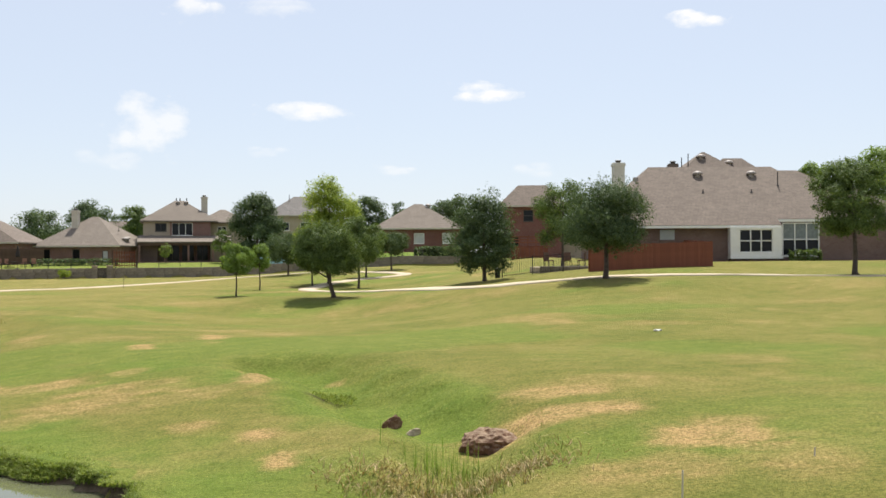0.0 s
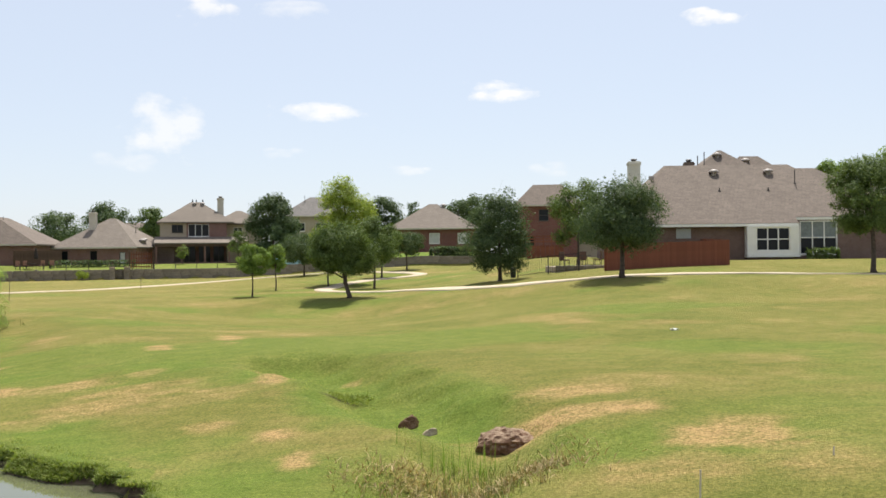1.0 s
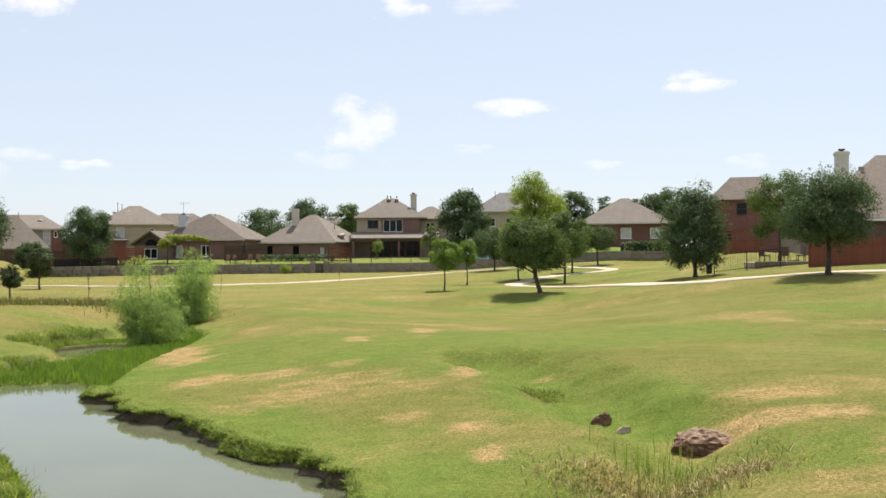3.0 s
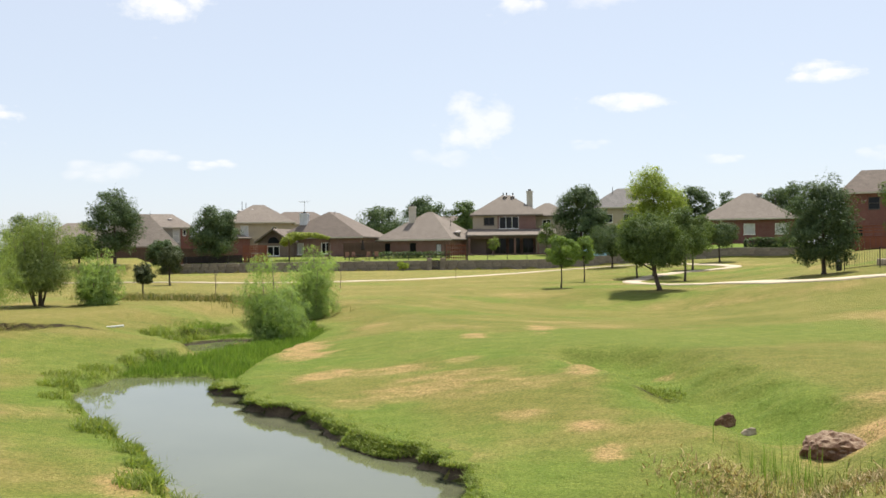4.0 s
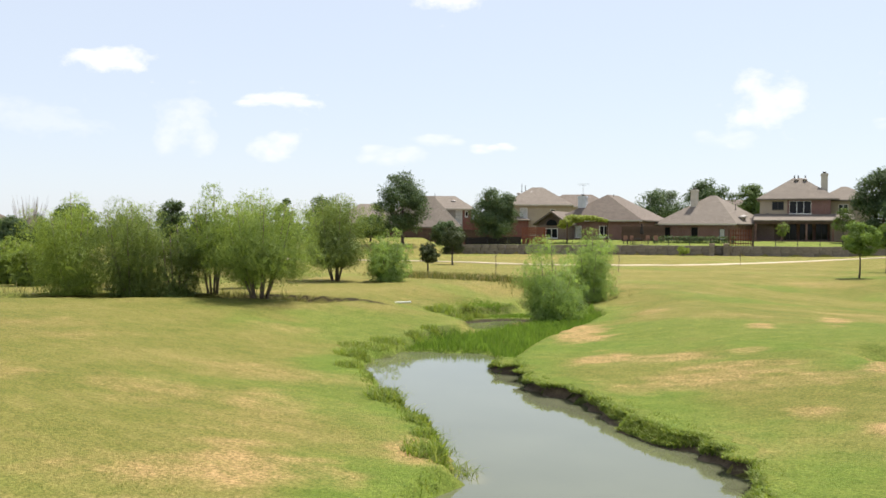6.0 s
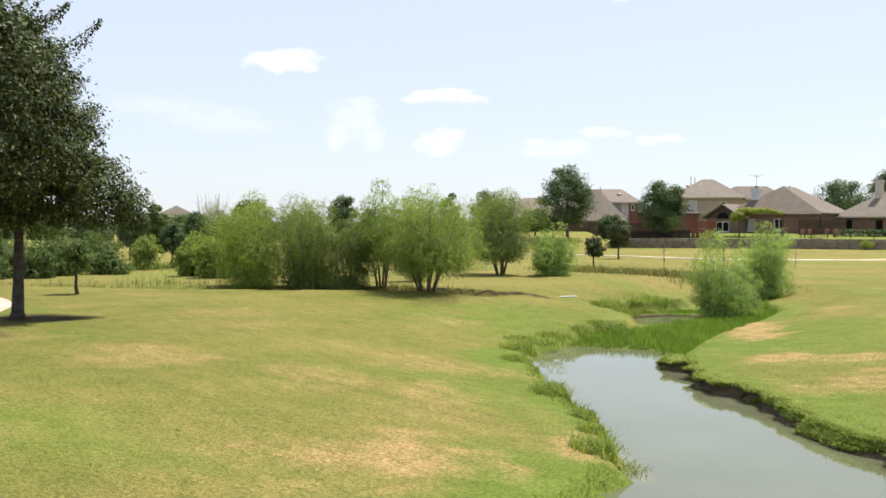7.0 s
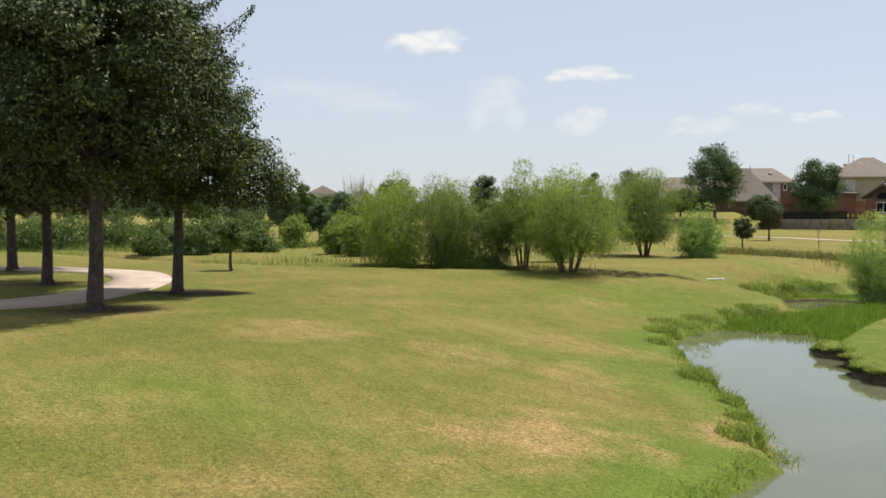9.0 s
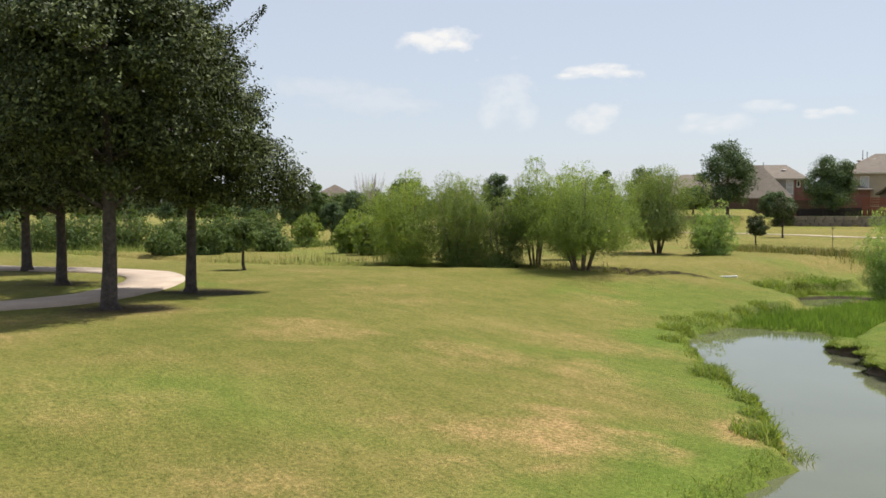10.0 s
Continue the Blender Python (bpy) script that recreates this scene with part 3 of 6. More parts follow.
DRY_LEFT = [
    (-15.5, 29.8, 1.00, 4.80, 29, 1.00),
    (-10.7, 9.6, 1.70, 2.06, 48, 0.85),
    (-11.9, 7.3, 0.38, 0.35, 59, 0.90),
    (-18.5, 9.9, 1.90, 2.77, 62, 0.40),
    (-13.6, 13.3, 0.97, 2.53, 46, 0.50),
    (-9.7, 12.6, 0.63, 1.69, 38, 0.75),
    (-9.1, 10.4, 0.49, 0.57, 41, 0.55),
    (-10.3, 7.1, 1.47, 0.78, 56, 0.35),
    (-15.7, 12.0, 1.40, 1.92, 53, 0.35),
    (-22.9, 23.3, 1.15, 1.15, 45, 0.40),
]
DRY = DRY_RIGHT + DRY_LEFT
MULCH_SHADE = [(-27.0, 10.9, 1.8), (-23.9, 7.5, 1.7), (-32.4, 8.4, 1.2), (-39.9, 9.1, 1.2)]
build_ground()

# the water, one level sheet in the creek bed
bm = bmesh.new()
vs = [bm.verts.new((x, y, WATER_Z)) for x, y in ((-40, -30), (42, -30), (42, 20), (-2, 18), (-12, 46), (-34, 46), (-26, 20), (-16, 8))]
bm.faces.new(vs)
bmesh.ops.triangulate(bm, faces=bm.faces[:])
tagged(part("water", bm, M["water"]), "still murky grey-green creek water", "creek", kind="structure")


# ------------------------------------------------------------------ foliage
RNG = np.random.RandomState(11)


def leaf_quads(centres, size, aspect, up_bias, rng, droop=0.0, out=None, simple=True):
    """Small leaves, one at each centre, turned at random: pointed blades, or three-cornered ones for trees farther off."""
    n = len(centres)
    nor = rng.normal(size=(n, 3))
    if out is None:
        nor[:, 2] = np.abs(nor[:, 2]) + up_bias
    else:
        # leaves turn their faces out of the clump they grow on
        nor = nor * 0.55 + out * 1.1
        nor[:, 2] += up_bias
    nor /= np.linalg.norm(nor, axis=1)[:, None]
    ax = rng.normal(size=(n, 3))
    ax[:, 2] -= droop
    ax -= nor * (ax * nor).sum(1)[:, None]
    ax /= np.linalg.norm(ax, axis=1)[:, None] + 1e-9
    bx = np.cross(nor, ax)
    s = size * (0.6 + 0.8 * rng.rand(n))[:, None]
    a, b = ax * s, bx * s * aspect
    if simple:
        return np.stack([centres - a * 1.1, centres + a * 0.7 - b, centres + a * 0.7 + b], 1).reshape(-1, 3), np.arange(3 * n).reshape(n, 3)
    v = np.stack([centres - a, centres - b * 0.9 + a * 0.1, centres + a, centres + b * 0.9 + a * 0.1], 1).reshape(-1, 3)
    return v, np.arange(4 * n).reshape(n, 4)


def crown_points(rng, n, height, base, radius, clumps, shape, squash=0.75, off=(0, 0), tight=False):
    """Leaf centres in clumps that fill a crown between base and height. shape: 'round', 'cone', 'vase'."""
    cs = []
    base, height = base + 0.22 * radius, height - 0.24 * radius
    while len(cs) < clumps:
        t = rng.rand()
        if shape == "round":
            prof = (1 - abs((t - 0.42) / (0.58 if t > 0.42 else 0.62)) ** 2.3) ** 0.5
        elif shape == "oval":
            prof = (1 - ((t - 0.33) / 0.67) ** 2.4) ** 0.75 if t > 0.33 else 1 - 0.45 * ((0.33 - t) / 0.33) ** 2
        elif shape == "cone":
            prof = (1 - t) ** 0.6 * min(1, 0.5 + t * 3)
        else:
            prof = 0.55 + 0.6 * t - 0.95 * max(0, t - 0.6) ** 1.2 * 2
        prof = max(prof, 0.22)
        if rng.rand() > prof ** 1.3:
            continue
        a = rng.rand() * 2 * math.pi
        lump = 0.84 + 0.2 * math.sin(2 * a + 1.3 * height) * math.sin(3 * a + 5 * t + radius)
        r = radius * prof * lump * math.sqrt((0.15 if tight else 0.02) + (0.85 if tight else 0.98) * rng.rand())
        cs.append((r * math.cos(a) + off[0] * t, r * math.sin(a) + off[1] * t, base + (height - base) * t))
    cs = np.array(cs)
    rc = radius * ((0.16 + 0.15 * rng.rand(clumps)) if tight else (0.20 + 0.16 * rng.rand(clumps)))
    pick = rng.randint(0, clumps, n)
    g = rng.normal(size=(n, 3))
    g /= np.linalg.norm(g, axis=1)[:, None]
    g *= (rng.rand(n) ** 0.45)[:, None] * rc[pick][:, None]
    g[:, 2] *= squash
    pts = cs[pick] + g
    pts[:, 2] = np.minimum(pts[:, 2], height + 0.22 * radius)
    far = pts - np.array([off[0] * 0.5, off[1] * 0.5, base + 0.4 * (height - base)])
    out = g / rc[pick][:, None] * 0.75 + far / radius * 0.6
    return pts, cs, out


def tree(x, y, height, radius, base, leaf, label, n=2600, leaf_size=0.16, trunk=0.15, lean=(0, 0), shape="round", clumps=60, bark="bark",
         category="tree", name="tree", seed=0, group="", z=None, limbs=9, aspect=0.55, cr_off=(0, 0), spray=0.0, spurs=(), bulges=(), tight=False):
    """A tapered trunk with limbs and a crown of many leaves in clumps."""
    rng = np.random.RandomState(1000 + seed)
    z = gz(x, y) if z is None else z
    t = thing(name, pose(x, y, z - 0.03, 0, 0, 0), label, category, group)
    bm = bmesh.new()
    top = base + (height - base) * 0.62
    path, rad = [], []
    for k in range(7):
        f = k / 6
        path.append((lean[0] * min(1, f * 1.3) + 0.04 * math.sin(3 * f + seed), lean[1] * min(1, f * 1.3) + 0.04 * math.cos(4 * f + seed), top * f))
        rad.append(trunk * (1.55 if k == 0 else 1.0) * (1 - 0.62 * f))
    path.insert(1, (lean[0] * 0.04, lean[1] * 0.04, trunk * 1.2))
    rad.insert(1, trunk * 1.08)
    tube(bm, path, rad, 9)
    off = (lean[0] + cr_off[0], lean[1] + cr_off[1])
    pts, cs, out = crown_points(rng, n, height, base, radius, clumps, shape, off=(off[0], off[1]), tight=tight, squash=0.62 if tight else 0.75)
    pts[:, 0] += lean[0] * 0.3
    cs[:, 0] += lean[0] * 0.3
    if spray:
        # twigs that stick out of the clumps, leaves strung along them
        k = int(n * 0.3) // 14
        mid = np.array([off[0] * 0.4, off[1] * 0.4, base + 0.35 * (height - base)])
        st = pts[rng.randint(0, n, k)]
        dv = st - mid
        dv /= np.linalg.norm(dv, axis=1)[:, None] + 1e-6
        dv = dv * 0.8 + rng.normal(size=(k, 3)) * 0.45 + np.array([0, 0, 0.25])
        sl = rng.rand(k, 14)
        ext = spray * (0.35 + rng.rand(k) ** 2)
        tw = st[:, None, :] + dv[:, None, :] * (sl * ext[:, None])[:, :, None] + rng.normal(size=(k, 14, 3)) * 0.05
        pts = np.concatenate([pts[: n - k * 14], tw.reshape(-1, 3)])
        out = np.concatenate([out[: n - k * 14], np.repeat(dv, 14, 0)])
    for bx, by, bz, br, bn in bulges:
        q = rng.normal(size=(bn, 3))
        q *= (br * rng.rand(bn) ** 0.4 / np.linalg.norm(q, axis=1))[:, None]
        pts = np.concatenate([pts, q + np.array([bx, by, bz])])
        out = np.concatenate([out, q / br])
    for a, b in spurs:
        a, b = np.array(a), np.array(b)
        tube(bm, [a - (b - a) * 0.5, a, b], [0.03, 0.02, 0.006], 5)
        sl = rng.rand(340)
        bend = np.array([0, 0, -0.18])
        q = a + (b - a) * sl[:, None] + bend * (sl * (1 - sl) * 4)[:, None] + rng.normal(size=(340, 3)) * (0.17 * (1.2 - sl))[:, None]
        pts = np.concatenate([pts, q])
        out = np.concatenate([out, rng.normal(size=(340, 3)) * 0.5])
    order = rng.permutation(len(cs))[:limbs]
    for i in order:
        c = cs[i]
        f = min(0.95, max(0.36, (c[2] - 0.35 * np.hypot(c[0], c[1])) / max(top, 0.1)))
        k = min(len(path) - 1, max(2, int(round(f * 6)) + 1))
        s = Vector(path[k])
        e = Vector(c)
        mid = s.lerp(e, 0.5) + Vector((0, 0, 0.12 * (e - s).length * (rng.rand() - 0.3)))
        tube(bm, [s, mid, e], [rad[k] * 0.55, rad[k] * 0.34, rad[k] * 0.1], 5)
    part("trunk", bm, M["shaded_oak_bark" if leaf == "oak_leaf" else bark], t, smooth=True)
    v, f = leaf_quads(pts, leaf_size, aspect, 0.25, rng, out=out, simple=leaf_size > 0.055 or not tight)
    part_np("crown", v, f, M[leaf], t)
    return t


def willow(x, y, height, radius, leaf, label, n=15000, stems=7, seed=0, leaf_size=0.034, z=None, low=0.08, group="willows along the creek", tilt=(0, 0), bare=0.0, fall=0.3):
    """A many-stemmed willow: splayed stems, each with billowing clumps of short hanging sprays of narrow leaves.
    bare: share of the height at the foot where the stems stand clear; fall: how much lower the outer tops are."""
    rng = np.random.RandomState(3000 + seed)
    z = gz(x, y) if z is None else z
    t = thing("willow_bush", pose(x, y, z - 0.03), label, "willow", group)
    bm = bmesh.new()
    clumps = []
    for k in range(stems):
        a = 2 * math.pi * (k + rng.rand() * 0.6) / max(1, stems - 1)
        r = radius * (0.45 + 0.25 * rng.rand()) if k else 0.0
        h = height * (1.0 - fall * (r / radius) ** 1.5 - 0.1 * rng.rand()) if k else height * 0.97
        tip = Vector((r * math.cos(a) + tilt[0], r * math.sin(a) + tilt[1], h))
        foot = Vector((0.18 * math.cos(a), 0.18 * math.sin(a), 0))
        q = foot.lerp(tip, 0.5) + Vector((0.1 * r * math.cos(a), 0.1 * r * math.sin(a), 0))
        tube(bm, [foot, foot.lerp(q, 0.5), q, tip], [0.05, 0.042, 0.03, 0.008], 6)
        m = 7
        for i in range(m):
            f = max(low, bare) + (1 - max(low, bare)) * (i + 0.5 * rng.rand()) / (m - 0.5)
            c = foot.lerp(q, min(1, f * 2)) if f < 0.5 else q.lerp(tip, f * 2 - 1)
            rc = radius * (0.25 + 0.22 * math.sin(math.pi * min(1, 0.14 + 0.72 * f)) * (0.8 + 0.5 * rng.rand()))
            w = 0.9 * rc
            cz = max(c.z - 0.45 * rc, bare * height + 0.5 * rc)
            clumps.append((c.x + (rng.rand() - 0.5) * 2 * w, c.y + (rng.rand() - 0.5) * 2 * w, cz, rc, 0.85 + 0.3 * rng.rand()))
    part("stem", bm, M["pale_bark"], t, smooth=True)
    cl = np.array(clumps)
    per = 9
    n = int(n * 2.0)
    k = n // per
    pick = rng.choice(len(cl), k, p=cl[:, 3] ** 2 / (cl[:, 3] ** 2).sum())
    g = rng.normal(size=(k, 3))
    g /= np.linalg.norm(g, axis=1)[:, None]
    g[:, 2] = g[:, 2] * 0.8 + 0.12
    rr = cl[pick, 3] * (0.72 + 0.3 * rng.rand(k) ** 0.7)
    base = cl[pick, :3] + g * (rr * cl[pick, 4])[:, None]
    # each spray sets out along the clump's outside, then hangs
    d = g * 0.6 + rng.normal(size=(k, 3)) * 0.3 + np.array([0, 0, 0.35])
    ln = (0.1 + 0.16 * rng.rand(k)) * min(1.3, radius / 1.6)
    u = rng.rand(k, per)
    pts = base[:, None, :] + d[:, None, :] * (u * ln[:, None])[:, :, None]
    pts[:, :, 2] -= u * u * ln[:, None] * 1.1
    pts = pts.reshape(-1, 3) + rng.normal(size=(k * per, 3)) * 0.025 * radius
    pts[:, 2] = np.maximum(pts[:, 2], 0.04)
    v, f = leaf_quads(pts, leaf_size, 0.36, 0.25, rng, droop=0.7, out=np.repeat(g, per, 0) * 1.2)
    part_np("crown", v, f, M[leaf], t)
    return t


def blades(name, xs, ys, hmin, hmax, width, material, label, category, seed=0, sway=0.35, zs=None):
    """Upright grass or reed blades, one mesh of many."""
    rng = np.random.RandomState(5000 + seed)
    n = len(xs)
    z = ground(xs, ys) - 0.02 if zs is None else zs
    h = hmin + (hmax - hmin) * rng.rand(n) ** 1.5
    a = rng.rand(n) * 2 * math.pi
    lx, ly = rng.normal(size=n) * sway * h, rng.normal(size=n) * sway * h
    wx, wy = np.cos(a) * width, np.sin(a) * width
    k = 0.55
    v = np.stack([
        np.stack([xs - wx, ys - wy, z], 1), np.stack([xs + wx, ys + wy, z], 1),
        np.stack([xs + wx * 0.7 + lx * 0.35, ys + wy * 0.7 + ly * 0.35, z + h * k], 1), np.stack([xs - wx * 0.7 + lx * 0.35, ys - wy * 0.7 + ly * 0.35, z + h * k], 1),
        np.stack([xs + lx, ys + ly, z + h * (1 - 0.25 * np.hypot(lx, ly) / (h + 1e-6))], 1)], 1)
    quad = np.arange(n)[:, None] * 5 + np.array([0, 1, 2, 3])
    tri = np.arange(n)[:, None] * 5 + np.array([3, 2, 4])
    me = bpy.data.meshes.new(name)
    me.vertices.add(5 * n)
    me.vertices.foreach_set("co", v.astype(np.float32).ravel())
    loops = np.concatenate([quad, tri], 1)
    me.loops.add(7 * n)
    me.loops.foreach_set("vertex_index", loops.astype(np.int32).ravel())
    me.polygons.add(2 * n)
    st = np.stack([np.arange(n) * 7, np.arange(n) * 7 + 4], 1).ravel()
    me.polygons.foreach_set("loop_start", st.astype(np.int32))
    me.materials.append(M[material])
    me.update(calc_edges=True)
    return tagged(new(name, me), label, category, kind="stuff")


def along(pts, n, spreadw, rng):
    """Random places along a line of points."""
    p = np.array(pts, float)
    seg = np.hypot(*(p[1:] - p[:-1]).T)
    s = rng.rand(n) * seg.sum()
    c = np.concatenate([[0], np.cumsum(seg)])
    x, y = np.interp(s, c, p[:, 0]), np.interp(s, c, p[:, 1])
    return x + rng.normal(size=n) * spreadw, y + rng.normal(size=n) * spreadw


# ------------------------------------------------------------------ houses
def hip_roof(bm, x0, x1, y0, y1, z, rise, over=0.45, ridge=None, thick=0.18):
    """A hip roof over a rectangle, with a fascia. ridge: how far the ridge's ends lie in from the ends; None: 45 degrees."""
    x0, x1, y0, y1 = x0 - over, x1 + over, y0 - over, y1 + over
    w, d = x1 - x0, y1 - y0
    if w >= d:
        r = min(d / 2 if ridge is None else ridge, w / 2 - 0.05)
        ends = ((x0 + r, (y0 + y1) / 2, z + rise), (x1 - r, (y0 + y1) / 2, z + rise))
    else:
        r = min(w / 2 if ridge is None else ridge, d / 2 - 0.05)
        ends = (((x0 + x1) / 2, y0 + r, z + rise), ((x0 + x1) / 2, y1 - r, z + rise))
    lo = [bm.verts.new(c) for c in ((x0, y0, z - thick), (x1, y0, z - thick), (x1, y1, z - thick), (x0, y1, z - thick))]
    hi = [bm.verts.new(c) for c in ((x0, y0, z), (x1, y0, z), (x1, y1, z), (x0, y1, z))]
    e0, e1 = bm.verts.new(ends[0]), bm.verts.new(ends[1])
    bm.faces.new(lo[::-1])
    for i in range(4):
        j = (i + 1) % 4
        bm.faces.new((lo[i], lo[j], hi[j], hi[i]))
    if w >= d:
        fs = ((hi[0], hi[1], e1, e0), (hi[1], hi[2], e1), (hi[2], hi[3], e0, e1), (hi[3], hi[0], e0))
    else:
        fs = ((hi[0], hi[1], e0), (hi[1], hi[2], e1, e0), (hi[2], hi[3], e1), (hi[3], hi[0], e0, e1))
    for f in fs:
        bm.faces.new(f)


def gable_roof(bm, x0, x1, y0, y1, z, rise, over=0.4, thick=0.2):
    """A gable roof with its ridge along y (gable towards the front)."""
    x0, x1, y0, y1 = x0 - over, x1 + over, y0 - over, y1 + over
    xm = (x0 + x1) / 2
    prof = [(x0, z - thick), (x0, z), (xm, z + rise), (x1, z), (x1, z - thick), (xm, z + rise - thick * 1.3)]
    a = [bm.verts.new((px, y0, pz)) for px, pz in prof]
    b = [bm.verts.new((px, y1, pz)) for px, pz in prof]
    bm.faces.new(a[::-1])
    bm.faces.new(b)
    for i in range(6):
        j = (i + 1) % 6
        bm.faces.new((a[i], a[j], b[j], b[i]))


def walled(bm, x0, x1, y0, y1, z0, z1, holes=(), th=0.25):
    """Four walls round a rectangle; holes (xa, xb, za, zb) go through the front wall at y0."""
    box(bm, x0, x1, y1 - th, y1, z0, z1)
    box(bm, x0, x0 + th, y0 + th, y1 - th, z0, z1)
    box(bm, x1 - th, x1, y0 + th, y1 - th, z0, z1)
    xs = sorted({x0, x1, *[h[0] for h in holes], *[h[1] for h in holes]})
    zs = sorted({z0, z1, *[h[2] for h in holes], *[h[3] for h in holes]})
    for xa, xb in zip(xs, xs[1:]):
        for za, zb in zip(zs, zs[1:]):
            mx, mz = (xa + xb) / 2, (za + zb) / 2
            if not any(h[0] < mx < h[1] and h[2] < mz < h[3] for h in holes):
                box(bm, xa, xb, y0, y0 + th, za, zb)


def window(house, xa, xb, za, zb, y, cols=2, rows=1, trim="white_trim", curtain=False, wide=0.07, proud=0.03, net=False):
    """A window with frame, sill, glazing bars and panes, in the front wall at y."""
    w = boxes((xa, xa + wide, y - proud, y + 0.1, za, zb), (xb - wide, xb, y - proud, y + 0.1, za, zb),
              (xa + wide, xb - wide, y - proud, y + 0.1, zb - wide, zb), (xa + wide, xb - wide, y - proud, y + 0.1, za, za + wide))
    ob = part("window", w, M[trim], house)
    xi0, xi1, zi0, zi1 = xa + wide, xb - wide, za + wide, zb - wide
    part("sill", boxes((xa - 0.06, xb + 0.06, y - 0.09, y - 0.001, za - 0.07, za - 0.002)), M[trim], ob)
    cw, rh, bar = (xi1 - xi0) / cols, (zi1 - zi0) / rows, 0.04
    for c in range(1, cols):
        part("glazing_bar", boxes((xi0 + c * cw - bar, xi0 + c * cw + bar, y, y + 0.06, zi0 + 0.001, zi1 - 0.001)), M[trim], ob)
    for r in range(1, rows):
        part("glazing_bar", boxes((xi0 + 0.001, xi1 - 0.001, y + 0.004, y + 0.056, zi0 + r * rh - bar, zi0 + r * rh + bar)), M[trim], ob)
    for c in range(cols):
        for r in range(rows):
            part("pane", boxes((xi0 + c * cw, xi0 + (c + 1) * cw, y + 0.065, y + 0.075, zi0 + r * rh, zi0 + (r + 1) * rh)), M["curtain" if curtain else "net_curtain" if net and r else "glass"], ob)
    return ob


def chimney(house, x, y, z0, z1, w=0.9, d=0.7, material="cream_trim", cap="dark_metal"):
    ob = part("chimney", boxes((x - w / 2, x + w / 2, y - d / 2, y + d / 2, z0, z1), (x - w / 2 - 0.06, x + w / 2 + 0.06, y - d / 2 - 0.06, y + d / 2 + 0.06, z1 - 0.28, z1 - 0.08)), M[material], house)
    bm = bmesh.new()
    tube(bm, [(x, y, z1 - 0.01), (x, y, z1 + 0.14)], [0.2, 0.2], 10)
    tube(bm, [(x, y, z1 + 0.14), (x, y, z1 + 0.2), (x, y, z1 + 0.24)], [0.27, 0.27, 0.2], 10)
    part("chimney_cap", bm, M[cap], ob)


def roof_pipe(house, x, y, z0, z1, r=0.045):
    bm = bmesh.new()
    tube(bm, [(x, y, z0), (x, y, z1)], [r, r], 8)
    tube(bm, [(x, y, z0 - 0.05), (x, y, z0 + 0.12)], [r * 3, r * 1.1], 8)
    part("roof_pipe", bm, M["dark_metal"], house)


def turtle_vent(house, x, y, z, r=0.45):
    bm = bmesh.new()
    tube(bm, [(x, y, z - 0.25), (x, y, z + 0.14)], [r * 0.5, r * 0.5], 10)
    tube(bm, [(x, y, z + 0.10), (x, y, z + 0.2), (x, y, z + 0.32), (x, y, z + 0.38)], [r, r, r * 0.7, r * 0.2], 12)
    part("roof_vent", bm, M["metal_vent"], house, smooth=True)


def house_at(x, y, z, label, turn=None):
    """An empty for a house whose front faces the camera's side, local x to the right, y away."""
    turn = math.degrees(math.atan2(-x, y)) if turn is None else turn
    return thing("house", pose(x, y, z, 0, 0, turn), label, "house", "houses round the park")


# ------------------------------------------------------------------ paths and walls
def ribbon(name, pts, width, label, lift=0.05, thick=0.2, material="concrete"):
    """A concrete path: a slab that follows the ground."""
    p = np.array(pts, float)
    seg = np.hypot(*(p[1:] - p[:-1]).T)
    c = np.concatenate([[0], np.cumsum(seg)])
    s = np.arange(0, c[-1], 0.6)
    x, y = np.interp(s, c, p[:, 0]), np.interp(s, c, p[:, 1])
    for _ in range(6):
        x[1:-1], y[1:-1] = (x[:-2] + 2 * x[1:-1] + x[2:]) / 4, (y[:-2] + 2 * y[1:-1] + y[2:]) / 4
    dx, dy = np.gradient(x), np.gradient(y)
    l = np.hypot(dx, dy)
    nx, ny = -dy / l * width / 2, dx / l * width / 2
    rows = []
    for f, dz in ((-1, -thick), (-1, 0), (-0.33, 0.008), (0.33, 0.008), (1, 0), (1, -thick)):
        zz = ground(x + f * nx, y + f * ny)
        rows.append(np.stack([x + f * nx, y + f * ny, zz + lift + dz], 1))
    v = np.stack(rows, 1).reshape(-1, 3)
    n = len(x)
    i = np.arange(n - 1)[:, None, None] * 6
    k = np.arange(5)[None, :, None]
    q = np.concatenate([i + k, i + k + 1, i + k + 7, i + k + 6], 2).reshape(-1, 4)
    return tagged(part_np(name, v, q, M[material]), label, "path", kind="structure")


ribbon("path", [(-92, 62), (-66, 67.0), (-57, 72.6), (-48, 73.6), (-40.5, 72.6), (-34.6, 75.0), (-31.6, 79.8), (-29.2, 85.8), (-26.2, 93.4), (-22.8, 100.6), (-19.1, 104.0), (-15.1, 105.2),
                (-11.2, 103.6), (-6.1, 99.2), (-3.6, 95), (-3.6, 93), (-5.2, 92.2), (-7.8, 90.5), (-10.0, 85), (-10.9, 77), (-9.8, 71), (-7.6, 68.2), (-5.2, 65.8), (-3.2, 63.6), (0.5, 58.2), (3.5, 55),
                (6.6, 54.6), (10.4, 55.8), (14, 55.4), (18.6, 53.4), (24, 53), (34, 52), (60, 50)], 1.35, "pale concrete footpath winding through the lawn")
